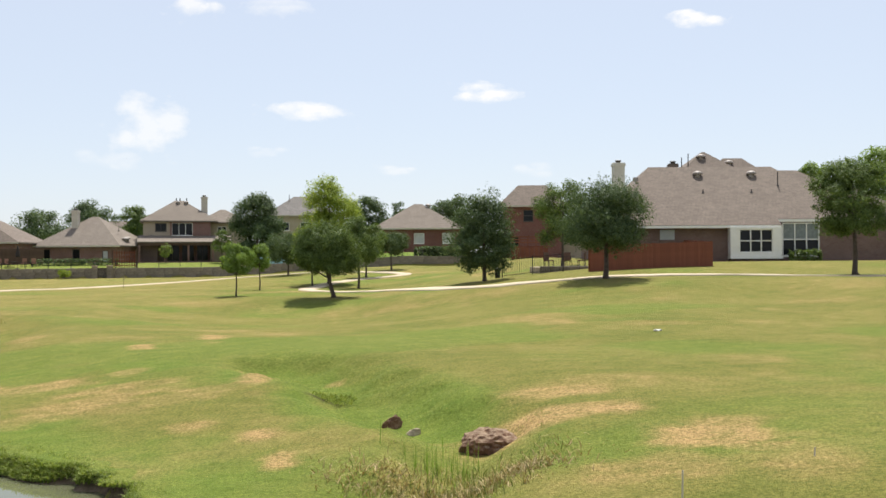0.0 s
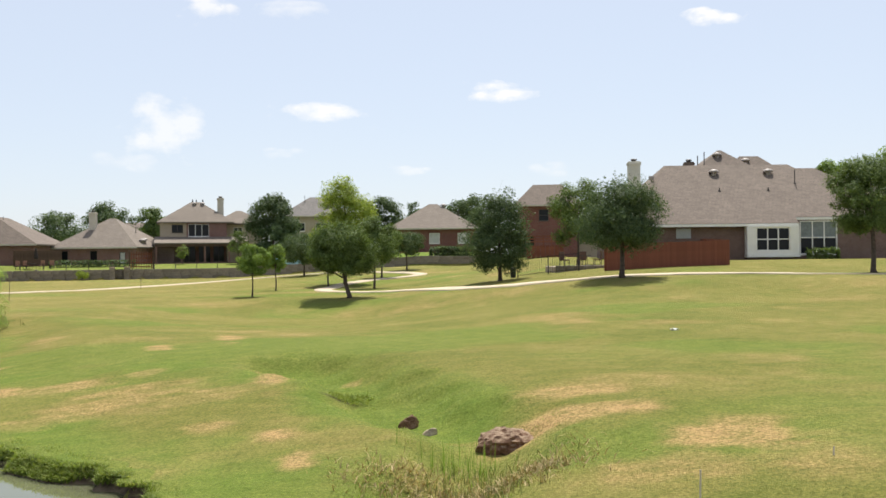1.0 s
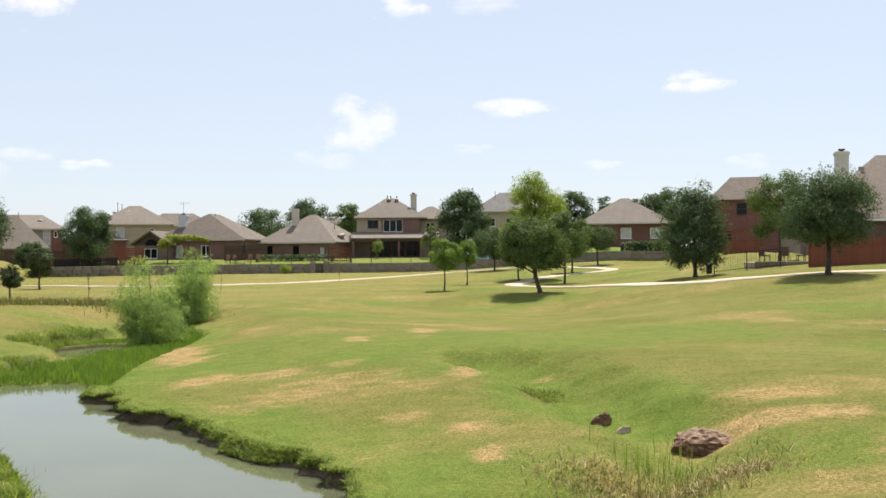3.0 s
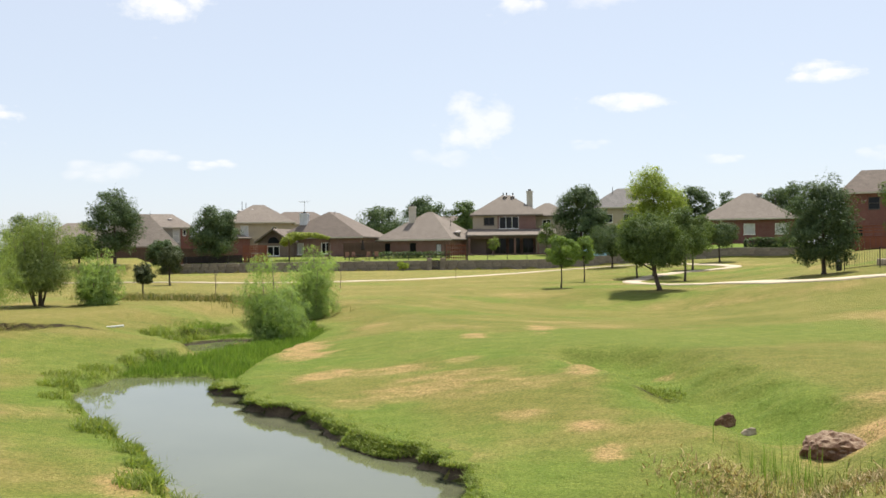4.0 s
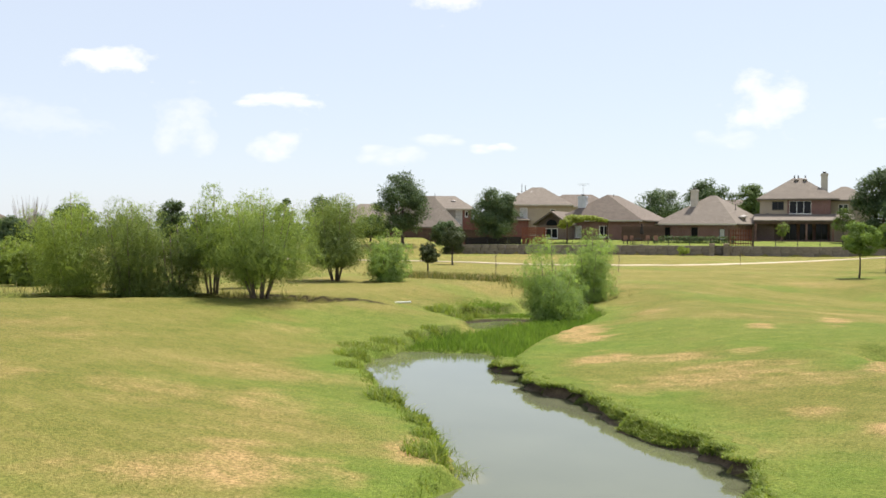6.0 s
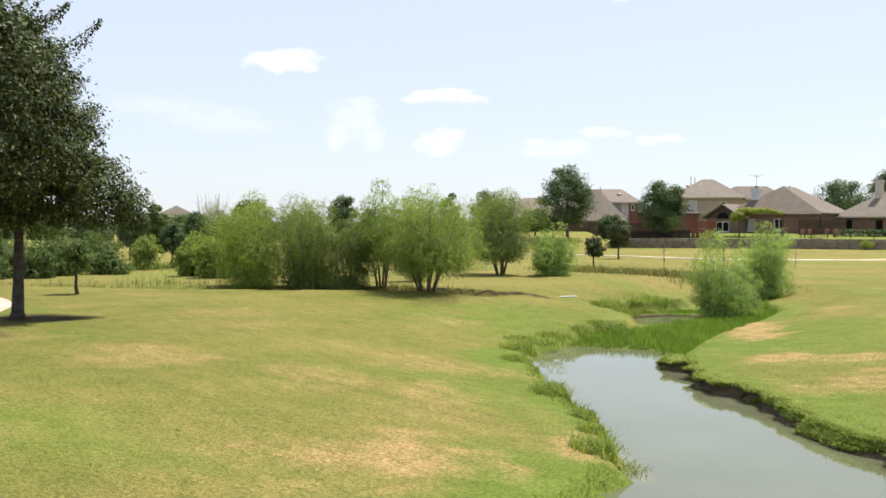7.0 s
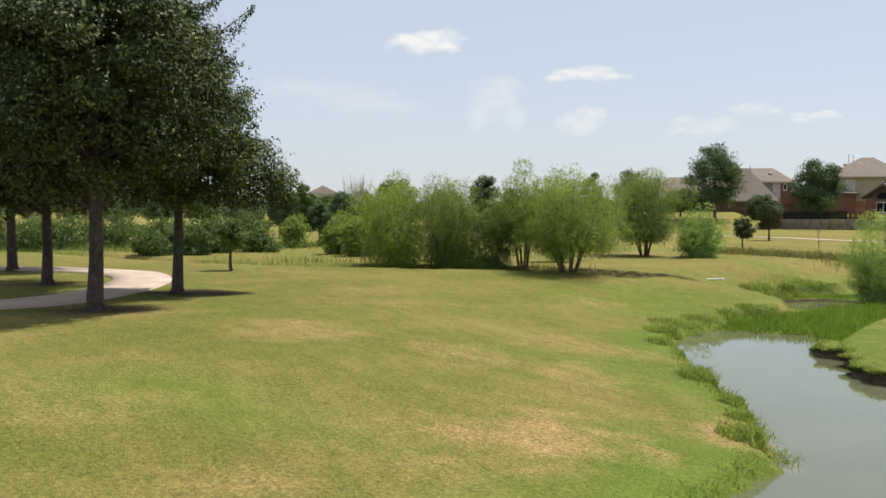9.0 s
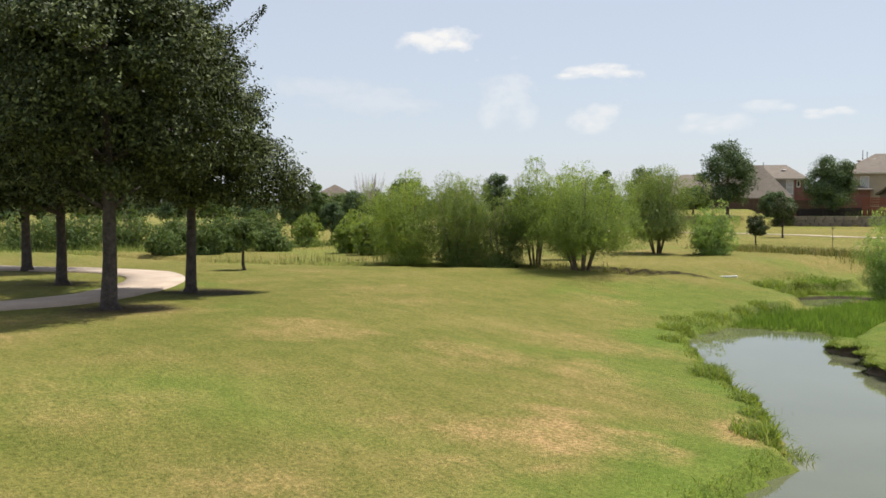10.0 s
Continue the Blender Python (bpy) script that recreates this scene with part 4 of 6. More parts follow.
ribbon("path", [(-24, -14), (-23.5, -6), (-26.1, 5.1), (-26.1, 6.2), (-26.8, 7.5), (-28.7, 9.2), (-30.9, 10.8), (-32.9, 11.7), (-35.5, 12.1), (-37.7, 11.5), (-39.4, 10.3), (-41.0, 9.0), (-60.4, -6.8)], 1.9,
       "tan concrete footpath bending under shade trees", material="worn_concrete")


def stone_wall():
    """The retaining wall: a core with courses of separate blocks on its face and a cap."""
    xs = np.arange(-68.2, 2.4, 1.0)
    ys = wall_y(xs)
    base = np.array([gz(a, b - 0.6) for a, b in zip(xs, ys)])
    v, q = [], []
    for a, b, z in zip(xs, ys, base):
        v += [(a, b - 0.02, z - 0.3), (a, b - 0.02, z + 1.12), (a, b + 0.75, z + 1.12), (a, b + 0.75, z - 0.3)]
    n = len(xs)
    for i in range(n - 1):
        for k in range(4):
            q.append((4 * i + k, 4 * i + (k + 1) % 4, 4 * i + 4 + (k + 1) % 4, 4 * i + 4 + k))
    wall = tagged(part_np("retaining_wall", np.array(v), np.array(q), M["mortar"]), "low retaining wall of weathered tan and grey stone blocks", "wall", kind="structure")
    return wall, xs, ys, base


WALL_OB, wxs, wys, wbase = stone_wall()


def picket_run(pts, height, label, post_gap=2.4, pickets=False, lift=0.0, name="iron_fence"):
    """A run of iron fence: posts, two rails, and pickets where they can be told apart."""
    x0, y0 = pts[0]
    t = thing(name, pose(x0, y0, gz(x0, y0) + lift), label, "fence")
    o = Vector((x0, y0, gz(x0, y0) + lift))
    p = np.array(pts, float)
    seg = np.hypot(*(p[1:] - p[:-1]).T)
    c = np.concatenate([[0], np.cumsum(seg)])
    s = np.arange(0, c[-1] + 0.01, post_gap)
    P = [Vector((float(np.interp(k, c, p[:, 0])), float(np.interp(k, c, p[:, 1])), 0)) for k in s]
    for q in P:
        q.z = gz(q.x, q.y) + lift
        a = q - o
        part("post", boxes((a.x - 0.03, a.x + 0.03, a.y - 0.03, a.y + 0.03, a.z - 0.15, a.z + height)), M["iron"], t)
    for f in (0.12, 0.93):
        bm = bmesh.new()
        tube(bm, [q - o + Vector((0, 0, height * f)) for q in P], [0.022] * len(P), 4)
        part("rail", bm, M["iron"], t)
    if pickets:
        me = None
        for a, b in zip(P, P[1:]):
            k = int((b - a).length / 0.14)
            for i in range(1, k):
                q = a.lerp(b, i / k) - o
                if me is None:
                    ob = part("picket", boxes((-0.007, 0.007, -0.007, 0.007, 0.05, height - 0.02)), M["iron"], t)
                    me = ob.data
                else:
                    ob = new("picket", me)
                    ob.parent = t
                ob.location = q
    return t


# ------------------------------------------------------------------ the houses
def big_house():
    h = house_at(22.0, 75.0, 1.95, "large single-storey brown brick house with a broad brown shingle roof", turn=0)
    bm = bmesh.new()
    walled(bm, -9.2, 4.0, 0, 15, -0.6, 2.75, [(-5.25, -4.12, 1.8, 2.58)])
    part("wall", bm, M["brick_brown"], h, "brown brick wall")
    bm = bmesh.new()
    walled(bm, 4.05, 13.4, 0.25, 1.2, -0.6, 3.24, [(4.3, 7.2, 0.5, 3.1)])
    part("wall", bm, M["brick_brown"], h)
    # white window bay
    bm = bmesh.new()
    walled(bm, 0.0, 3.95, -0.7, 0.4, 0.46, 2.72, [(0.69, 3.26, 0.8, 2.58)], th=0.15)
    bmesh.ops.remove_doubles(bm, verts=bm.verts[:], dist=0.0005)
    bay = part("bay", bm, M["white_trim"], h, "white-painted window bay")
    part("sill", boxes((-0.05, 4.0, -0.8, -0.05, 0.32, 0.455)), M["white_trim"], bay)
    part("bay_plinth", boxes((0.1, 3.9, -0.5, -0.01, -0.6, 0.32)), M["brick_brown"], bay)
    window(h, 0.69, 3.26, 0.8, 2.58, -0.62, cols=3, rows=2)
    window(h, 4.3, 7.2, 0.5, 3.1, 0.32, cols=3, rows=2, wide=0.09, net=True)
    # a dark board replaces the unlit interior behind the windows
    part("room_backing", boxes((-9.0, 13.2, 1.9, 2.0, -0.5, 2.7)), M["inside"], h)
    part("wall_vent", boxes((-5.24, -4.13, -0.05, 0.05, 1.81, 2.57), *[(-5.15, -4.22, -0.09, -0.05, 1.87 + k * 0.1, 1.91 + k * 0.1) for k in range(7)]), M["grey_siding"], h, "pale louvred vent")
    for x0, x1, y0, y1, z, rise, over, ridge in ((-2.5, 5.7, 9, 17, 6.8, 3.14, 0.1, 4.05), (0.5, 8.0, 9.5, 16.5, 6.5, 2.87, 0.1, 3.0),
                                                 (2.0, 13.5, 4, 14, 4.6, 3.3, 0.1, 5.0), (7.0, 15.5, 1.5, 13.5, 3.2, 3.4, 0.4, 4.0)):
        bm = bmesh.new()
        hip_roof(bm, x0, x1, y0, y1, z, rise, over=over, ridge=ridge)
        part("roof", bm, M["shingle"], h)
    # the main roof: its eave lies higher where the wall with the tall window is set back
    bm = bmesh.new()
    lo, hi, ridge, sl = 2.92, 3.4, 8.15, 5.23 / 8.5
    yb = -0.5 + (hi - lo) / sl
    front = [(-9.7, -0.5, lo), (3.98, -0.5, lo), (3.98, yb, hi), (11.3, yb, hi), (6.03, 8.0, ridge), (-4.43, 8.0, ridge)]
    f = [bm.verts.new(q) for q in front]
    r0, r1 = bm.verts.new((-9.7, 16.5, lo)), bm.verts.new((11.3, 16.5, lo))
    bm.faces.new(f)
    bm.faces.new((f[4], f[3], r1))
    bm.faces.new((f[5], f[4], r1, r0))
    bm.faces.new((f[0], f[5], r0))
    under = [bm.verts.new((q[0], q[1], q[2] - 0.18)) for q in front[:4]]
    u0, u1 = bm.verts.new((-9.7, 16.5, lo - 0.18)), bm.verts.new((11.3, 16.5, lo - 0.18))
    for a, b in ((0, 1), (1, 2), (2, 3)):
        bm.faces.new((under[a], under[b], f[b], f[a]))
    bm.faces.new((under[3], u1, r1, f[3]))
    bm.faces.new((u1, u0, r0, r1))
    bm.faces.new((u0, under[0], f[0], r0))
    bm.faces.new((*under, u1, u0))
    bmesh.ops.recalc_face_normals(bm, faces=bm.faces[:])
    part("roof", bm, M["shingle"], h)
    part("fascia", boxes((-9.75, 3.97, -0.56, -0.505, 2.68, 2.88), (4.0, 11.2, 0.2, 0.245, 3.16, 3.36)), M["white_trim"], h)
    chimney(h, -7.5, 5.2, 3.5, 8.25, 0.92, 0.9, "pale_render")
    chimney(h, -1.85, 10.0, 7.0, 8.62, 0.75, 0.6, "shingle")
    for x, y, z in ((-0.6, 6.5, 7.3), (3.9, 6.5, 7.3), (1.2, 12.2, 9.3), (3.7, 12.2, 8.75)):
        turtle_vent(h, x, y, z, 0.42)
    for x, y, z0, z1 in ((-1.2, 9.5, 7.2, 9.1), (-0.38, 10.5, 8.0, 9.55), (5.6, 5.0, 6.3, 7.45), (-0.82, 4.0, 5.7, 5.95), (3.12, 4.0, 5.7, 5.95)):
        roof_pipe(h, x, y, z0, z1)
    part("satellite_dish", boxes((-6.2, -5.75, 5.6, 5.66, 6.75, 7.1), (-6.0, -5.96, 5.66, 5.9, 5.9, 6.9), bev=0.01), M["metal_vent"], h)
    return h


def mid_house(x, y, z, label, wall, roof, w0, w1, depth, eave, rise, ridge=None, windows=(), chim=None, pipes=(), vents=(), turn=None, wing=None, over=0.5, trim="white_trim"):
    """A plain hip-roofed house; windows (xa, xb, za, zb, cols, rows, curtain)."""
    h = house_at(x, y, z, label, turn)
    bm = bmesh.new()
    walled(bm, w0, w1, 0, depth, -0.8, eave, [w[:4] for w in windows])
    part("wall", bm, M[wall], h)
    # thin board whose dark colour stands for an interior without light
    part("room_backing", boxes((w0 + 0.3, w1 - 0.3, 1.2, 1.3, -0.7, eave - 0.05)), M["inside"], h)
    for xa, xb, za, zb, c, r, cur in windows:
        window(h, xa, xb, za, zb, 0.06, c, r, trim, cur)
    bm = bmesh.new()
    hip_roof(bm, w0, w1, 0, depth, eave + 0.18, rise, over, ridge)
    part("roof", bm, M[roof], h)
    part("fascia", boxes((w0 - over, w1 + over, -over - 0.04, -over + 0.0, eave - 0.02, eave + 0.17)), M["cream_trim"], h)
    if wing:
        a, b, y0, y1, e, rs, wm = wing
        bm = bmesh.new()
        walled(bm, a, b, y0, y1, -0.8, e)
        part("wall", bm, M[wm], h)
        bm = bmesh.new()
        hip_roof(bm, a, b, y0, y1, e + 0.18, rs, 0.4)
        part("roof", bm, M[roof], h)
    if chim:
        chimney(h, *chim)
    for q in pipes:
        roof_pipe(h, *q)
    for q in vents:
        turtle_vent(h, *q)
    return h


def porch_house():
    h = house_at(-36.4, 133.1, 2.1, "two-storey tan and brick house with a covered back porch")
    bm = bmesh.new()
    walled(bm, -4.5, -1.0, 0, 8, 2.9, 5.4, [(-2.95, -1.45, 4.05, 5.15)])
    part("wall", bm, M["tan_siding"], h, "tan upper wall")
    bm = bmesh.new()
    walled(bm, -0.998, 4.4, -0.15, 8, 2.9, 5.4, [(-0.75, 2.0, 3.5, 5.2)])
    part("wall", bm, M["brick_rose"], h, "brick upper wall")
    bm = bmesh.new()
    walled(bm, -4.5, 4.4, 1.85, 8, -0.8, 2.898, [(-4.1, -2.1, 0.1, 2.2), (-1.6, 0.2, 0.0, 2.2), (0.6, 2.2, 0.0, 2.2), (2.6, 4.1, 0.1, 2.2)])
    part("wall", bm, M["brick_rose"], h)
    window(h, -2.95, -1.45, 4.05, 5.15, 0.04, 2, 1, "dark_metal")
    window(h, -0.75, 2.0, 3.5, 5.2, -0.1, 3, 1, wide=0.05)
    # wide dark panes stand in for the deep shade under the porch
    for xa, xb, za in ((-4.1, -2.1, 0.1), (-1.6, 0.2, 0.0), (0.6, 2.2, 0.0), (2.6, 4.1, 0.1)):
        window(h, xa, xb, za, 2.2, 1.9, 2, 1, "dark_metal")
    part("porch_ceiling", boxes((-4.48, 4.38, -0.1, 1.84, 2.7, 2.88)), M["brick_rose"], h)
    bm = bmesh.new()
    walled(bm, 4.45, 9.5, 1.6, 7.4, -0.8, 5.2, [(5.4, 6.6, 3.6, 4.8)])
    part("wall", bm, M["tan_siding"], h)
    window(h, 5.4, 6.6, 3.6, 4.8, 1.68, 2, 1)
    bm = bmesh.new()
    hip_roof(bm, -4.5, 5.0, 0, 8, 5.52, 2.95, 0.45, 4.6)
    part("roof", bm, M["shingle_warm"], h)
    bm = bmesh.new()
    hip_roof(bm, 3.0, 9.5, 1.6, 7.4, 5.38, 1.9, 0.5)
    part("roof", bm, M["shingle_warm"], h)
    # lean-to porch roof on posts
    bm = bmesh.new()
    pr = [(-3.4, 2.45), (-3.4, 2.6), (0.1, 3.5), (0.1, 3.3)]
    a = [bm.verts.new((-5.2, py, pz)) for py, pz in pr]
    b = [bm.verts.new((7.2, py, pz)) for py, pz in pr]
    bm.faces.new(a[::-1])
    bm.faces.new(b)
    for i in range(4):
        bm.faces.new((a[i], a[(i + 1) % 4], b[(i + 1) % 4], b[i]))
    part("porch_roof", bm, M["shingle_warm"], h)
    part("porch_beam", boxes((-5.1, 7.1, -3.3, -3.15, 2.1, 2.45)), M["brown_wood"], h)
    for x in (-4.9, -1.6, 1.4, 4.6, 7.0):
        part("porch_post", boxes((x - 0.12, x + 0.12, -3.3, -3.06, -0.8, 2.1), (x - 0.17, x + 0.17, -3.35, -3.01, -0.8, 0.1)), M["brick_rose"], h)
    part("porch_floor", boxes((-5.0, 7.2, -3.4, 1.84, -0.8, -0.05)), M["brick_rose"], h)
    chimney(h, 3.65, 2.8, 6.0, 9.0, 0.85, 0.8)
    for x in (-0.45, 0.05, 0.95):
        roof_pipe(h, x + 0.3, 4.2, 8.2, 8.85, 0.08)
    turtle_vent(h, 0.1, 3.4, 8.05, 0.3)
    turtle_vent(h, 1.2, 3.4, 8.05, 0.3)
    return h


def antenna_house():
    h = mid_house(-59.6, 118.3, 1.9, "brick house with broad shingle roof and television antenna", "brick_rose", "shingle", -4.4, 7.2, 12, 2.5, 3.55, 4.3,
                  [(-2.4, -0.9, 0.3, 1.9, 2, 1, True), (1.6, 2.9, 0.4, 1.9, 2, 1, False)], None, [(2.0, 4.6, 5.3, 6.3)], [(0.4, 3.6, 5.3), (1.6, 3.6, 5.3)], turn=6)
    bm = bmesh.new()
    walled(bm, -6.4, -1.9, -2.6, 3, -0.8, 2.0, [(-5.1, -3.3, 0.2, 1.5)])
    part("wall", bm, M["brick_tan"], h, "tan brick gabled bay")
    bm = bmesh.new()
    gable_roof(bm, -6.4, -1.9, -2.6, 4, 2.1, 1.75)
    part("roof", bm, M["shingle"], h)
    bm = bmesh.new()
    f = [bm.verts.new((-4.15 + 0.8 * math.cos(a), -2.66, 1.9 + 0.8 * math.sin(a))) for a in np.linspace(0, math.pi, 12)]
    g = [bm.verts.new((v.co.x, -2.6, v.co.z)) for v in f]
    bm.faces.new(f)
    bm.faces.new(g[::-1])
    for i in range(12):
        bm.faces.new((f[i], g[i], g[(i + 1) % 12], f[(i + 1) % 12]))
    part("arched_window", bm, M["glass"], h)
    bm = bmesh.new()
    e = [bm.verts.new(c) for c in ((-6.4, -2.55, 2.0), (-1.9, -2.55, 2.0), (-4.15, -2.55, 3.7))]
    bm.faces.new(e)
    bmesh.ops.solidify(bm, geom=bm.faces[:], thickness=0.1)
    part("gable", bm, M["brick_tan"], h)
    window(h, -5.1, -3.3, 0.2, 1.5, -2.55, 2, 1, "white_trim")
    chimney(h, -1.5, 2.0, 3.6, 6.0, 1.1, 0.9, "galvanised")
    bm = bmesh.new()
    tube(bm, [(-1.5, 2.0, 6.0), (-1.5, 2.0, 7.7)], [0.03, 0.03], 6)
    for k, w in ((7.65, 0.9), (7.5, 0.6)):
        tube(bm, [(-1.5 - w, 2.0, k), (-1.5 + w, 2.0, k)], [0.02, 0.02], 4)
    for k in range(7):
        tube(bm, [(-2.3 + 0.26 * k, 1.7, 7.65), (-2.3 + 0.26 * k, 2.3, 7.65)], [0.015, 0.015], 4)
    part("antenna", bm, M["galvanised"], h)
    return h


big_house()
porch_house()
antenna_house()
mid_house(10.5, 119.5, 2.6, "two-storey red-brown brick house behind park trees", "brick_red", "shingle", -3.2, 4.2, 6.6, 6.0, 2.7, 2.4, [(-0.6, 0.6, 4.2, 5.6, 1, 2, False), (2.2, 3.4, 4.2, 5.6, 1, 2, False), (-2.4, -1.2, 1.0, 2.4, 1, 2, False)],
          None, [(-0.4, 3.5, 8.0, 8.7), (1.2, 3.5, 8.0, 8.6)], wing=(4.2, 10.0, 2.0, 9.0, 3.4, 2.6, "tan_siding"), trim="dark_metal")
mid_house(-3.7, 139.9, 2.6, "single-storey red brick house with white blinds", "brick_red", "shingle_warm", -6.0, 6.2, 11, 3.85, 3.75, 6.0, [(-0.5, 1.0, 1.8, 3.3, 1, 1, True), (3.6, 5.4, 1.8, 3.3, 2, 1, True)],
          None, [(3.8, 3.0, 5.8, 7.2)], [(1.6, 5.0, 7.4)])
mid_house(-25.0, 163.0, 3.2, "two-storey grey-roofed house behind trees", "tan_siding", "shingle_grey", -4.5, 7.0, 10, 6.2, 3.4, 5.0, [(-2.2, -0.8, 3.8, 5.2, 1, 1, False), (1.0, 2.4, 3.8, 5.2, 1, 1, False)],
          (3.2, 3.0, 7.5, 10.3), [(-0.8, 3.5, 8.9, 10.0)])
mid_house(-47.4, 125.6, 1.5, "single-storey brick house with a tall pale chimney", "brick_rose", "shingle_warm", -5.5, 5.5, 11, 2.5, 3.95, 5.6, [(-4.6, -3.6, 0.3, 2.2, 1, 1, False), (-0.6, 0.4, 0.3, 2.2, 1, 1, False), (3.4, 4.2, 0.5, 2.0, 1, 1, True)],
          (-1.75, 3.4, 4.2, 7.4, 0.85, 0.7), [(3.9, 4.0, 4.6, 5.4)], [(5.2, 3.0, 3.4), (5.2, 3.8, 3.5)], turn=-5, wing=(4.6, 8.4, 6.0, 12.0, 2.8, 1.7, "brick_tan"), trim="dark_metal")
mid_house(-76.7, 134.7, 1.8, "two-storey tan house with brick lower storey", "tan_siding", "shingle_warm", -5.3, 5.2, 10, 5.35, 2.95, 4.9, [(-2.8, -1.6, 3.3, 5.0, 1, 1, True), (-4.8, -3.9, 3.6, 4.8, 1, 1, False), (2.0, 2.8, 3.6, 4.8, 1, 1, False)],
          None, [(-2.6, 4.6, 7.7, 9.0), (-2.0, 4.6, 7.7, 8.8)], [(-1.0, 3.8, 7.4), (-3.0, 3.8, 7.2)], wing=(-6.5, -1.4, -1.4, 4.0, 2.9, 0.9, "brick_red"))
h = mid_house(-84.4, 124.0, 1.3, "two-storey putty-sided and brick house beyond the footpath", "putty_siding", "shingle_warm", -9.0, 1.9, 9, 5.0, 2.1, 3.1, [(-0.6, 0.35, 2.9, 4.9, 1, 2, True), (0.85, 1.3, 3.9, 4.8, 1, 1, False)],
              (4.4, 3.0, 3.6, 7.7, 0.8, 0.8, "brick_brown"), [(-3.9, 3.4, 6.4, 7.6)], [(-1.0, 2.4, 6.2)], wing=(-11.5, 0.0, -7.0, 1.0, 2.1, 4.7, "brick_red"))
part("brick_panel", boxes((0.5, 0.78, -0.05, -0.004, -0.7, 4.9), (1.37, 1.9, -0.05, -0.004, -0.7, 4.9), (0.78, 1.37, -0.05, -0.004, -0.7, 3.84)), M["brick_red"], h)
part("wall", boxes((1.91, 5.2, 1.5, 7.5, -0.8, 3.4)), M["brick_red"], h)
bm = bmesh.new()
hip_roof(bm, 2.4, 5.2, 1.5, 7.5, 3.58, 1.2)
part("roof", bm, M["shingle_warm"], h)
mid_house(-105.0, 127.0, 1.0, "single-storey house with a broad brown roof behind willows", "brick_tan", "shingle_warm", -6.0, 6.0, 10, 3.2, 3.3, 5.0, [(2.6, 3.6, 0.8, 2.2, 1, 1, True), (-2.0, -0.6, 0.8, 2.2, 2, 1, False)], None, [(0.5, 3.5, 5.4, 6.6)])
mid_house(-118.9, 68.0, 0.5, "distant brick house beyond the park trees", "brick_red", "shingle", -4.0, 4.0, 9, 2.4, 2.3, 3.0, [(-1.0, 0.2, 0.8, 2.0, 1, 1, False)])
mid_house(-92.0, 178.0, 2.0, "distant two-storey house roof", "tan_siding", "shingle", -7.0, 7.0, 10, 6.2, 2.6, 4.5, [(-1.0, 0.4, 3.6, 5.0, 1, 1, False)])
mid_house(-64.0, 186.0, 2.0, "distant house with a brown shingle roof", "brick_tan", "shingle", -8.0, 9.0, 11, 5.2, 2.4, 5.0, [(-1.0, 0.4, 3.2, 4.6, 1, 1, False)], None, [(1, 4, 8.4, 9.4)])


# ------------------------------------------------------------------ fences, decks, garden things
def board_fence(a, b, height, material, label, panel=2.4):
    """A close-boarded fence in panels between posts."""
    A, B = Vector((*a, gz(*a))), Vector((*b, gz(*b)))
    t = thing("board_fence", Matrix.Translation(A), label, "fence")
    d = B - A
    n = max(1, round(Vector((d.x, d.y)).length / panel))
    yaw = math.atan2(d.y, d.x)
    ln = Vector((d.x, d.y)).length / n
    board = None
    for i in range(n):
        o = d * (i / n)
        k = max(4, int(ln / 0.16))
        w = ln / k
        for j in range(k):
            dz = d.z * (j / k) / n
            if board is None:
                board = part("board", boxes((0.004, w - 0.004, -0.016, 0.012, -0.25, height)), M[material], t)
                ob = board
            else:
                ob = new("board", board.data)
                ob.parent = t
            q = o + Vector((math.cos(yaw), math.sin(yaw), 0)) * (j * w)
            ob.matrix_local = pose(q.x, q.y, q.z + dz + 0.015 * math.sin(7 * j + i), 0, 0, math.degrees(yaw))
        for za in (0.3, height - 0.4):
            ob = part("rail", boxes((0, ln, 0.013, 0.06, za, za + 0.09)), M[material], t)
            ob.matrix_local = pose(o.x, o.y, o.z, 0, 0, math.degrees(yaw))
        ob = part("post", boxes((-0.05, 0.05, 0.062, 0.16, -0.3, height + 0.02)), M[material], t)
        ob.matrix_local = pose(o.x, o.y, o.z, 0, 0, math.degrees(yaw))
    return t


board_fence((9.3, 61.4), (18.1, 65.2), 1.65, "red_wood", "tall reddish-brown board fence beside the brick house")
board_fence((18.1, 65.3), (18.6, 74.9), 1.65, "red_wood", "reddish-brown board fence returning to the house")
board_fence((-52.8, 114.5), (-48.6, 118.2), 1.9, "brown_wood", "dark brown board fence behind patio chairs")
board_fence((-67.6, 100.6), (-61.6, 104.1), 0.95, "dark_wood", "low nearly black board fence along a terrace")
board_fence((-84.0, 99.5), (-68.0, 108.5), 1.5, "brown_wood", "dark brown board fence behind trees")


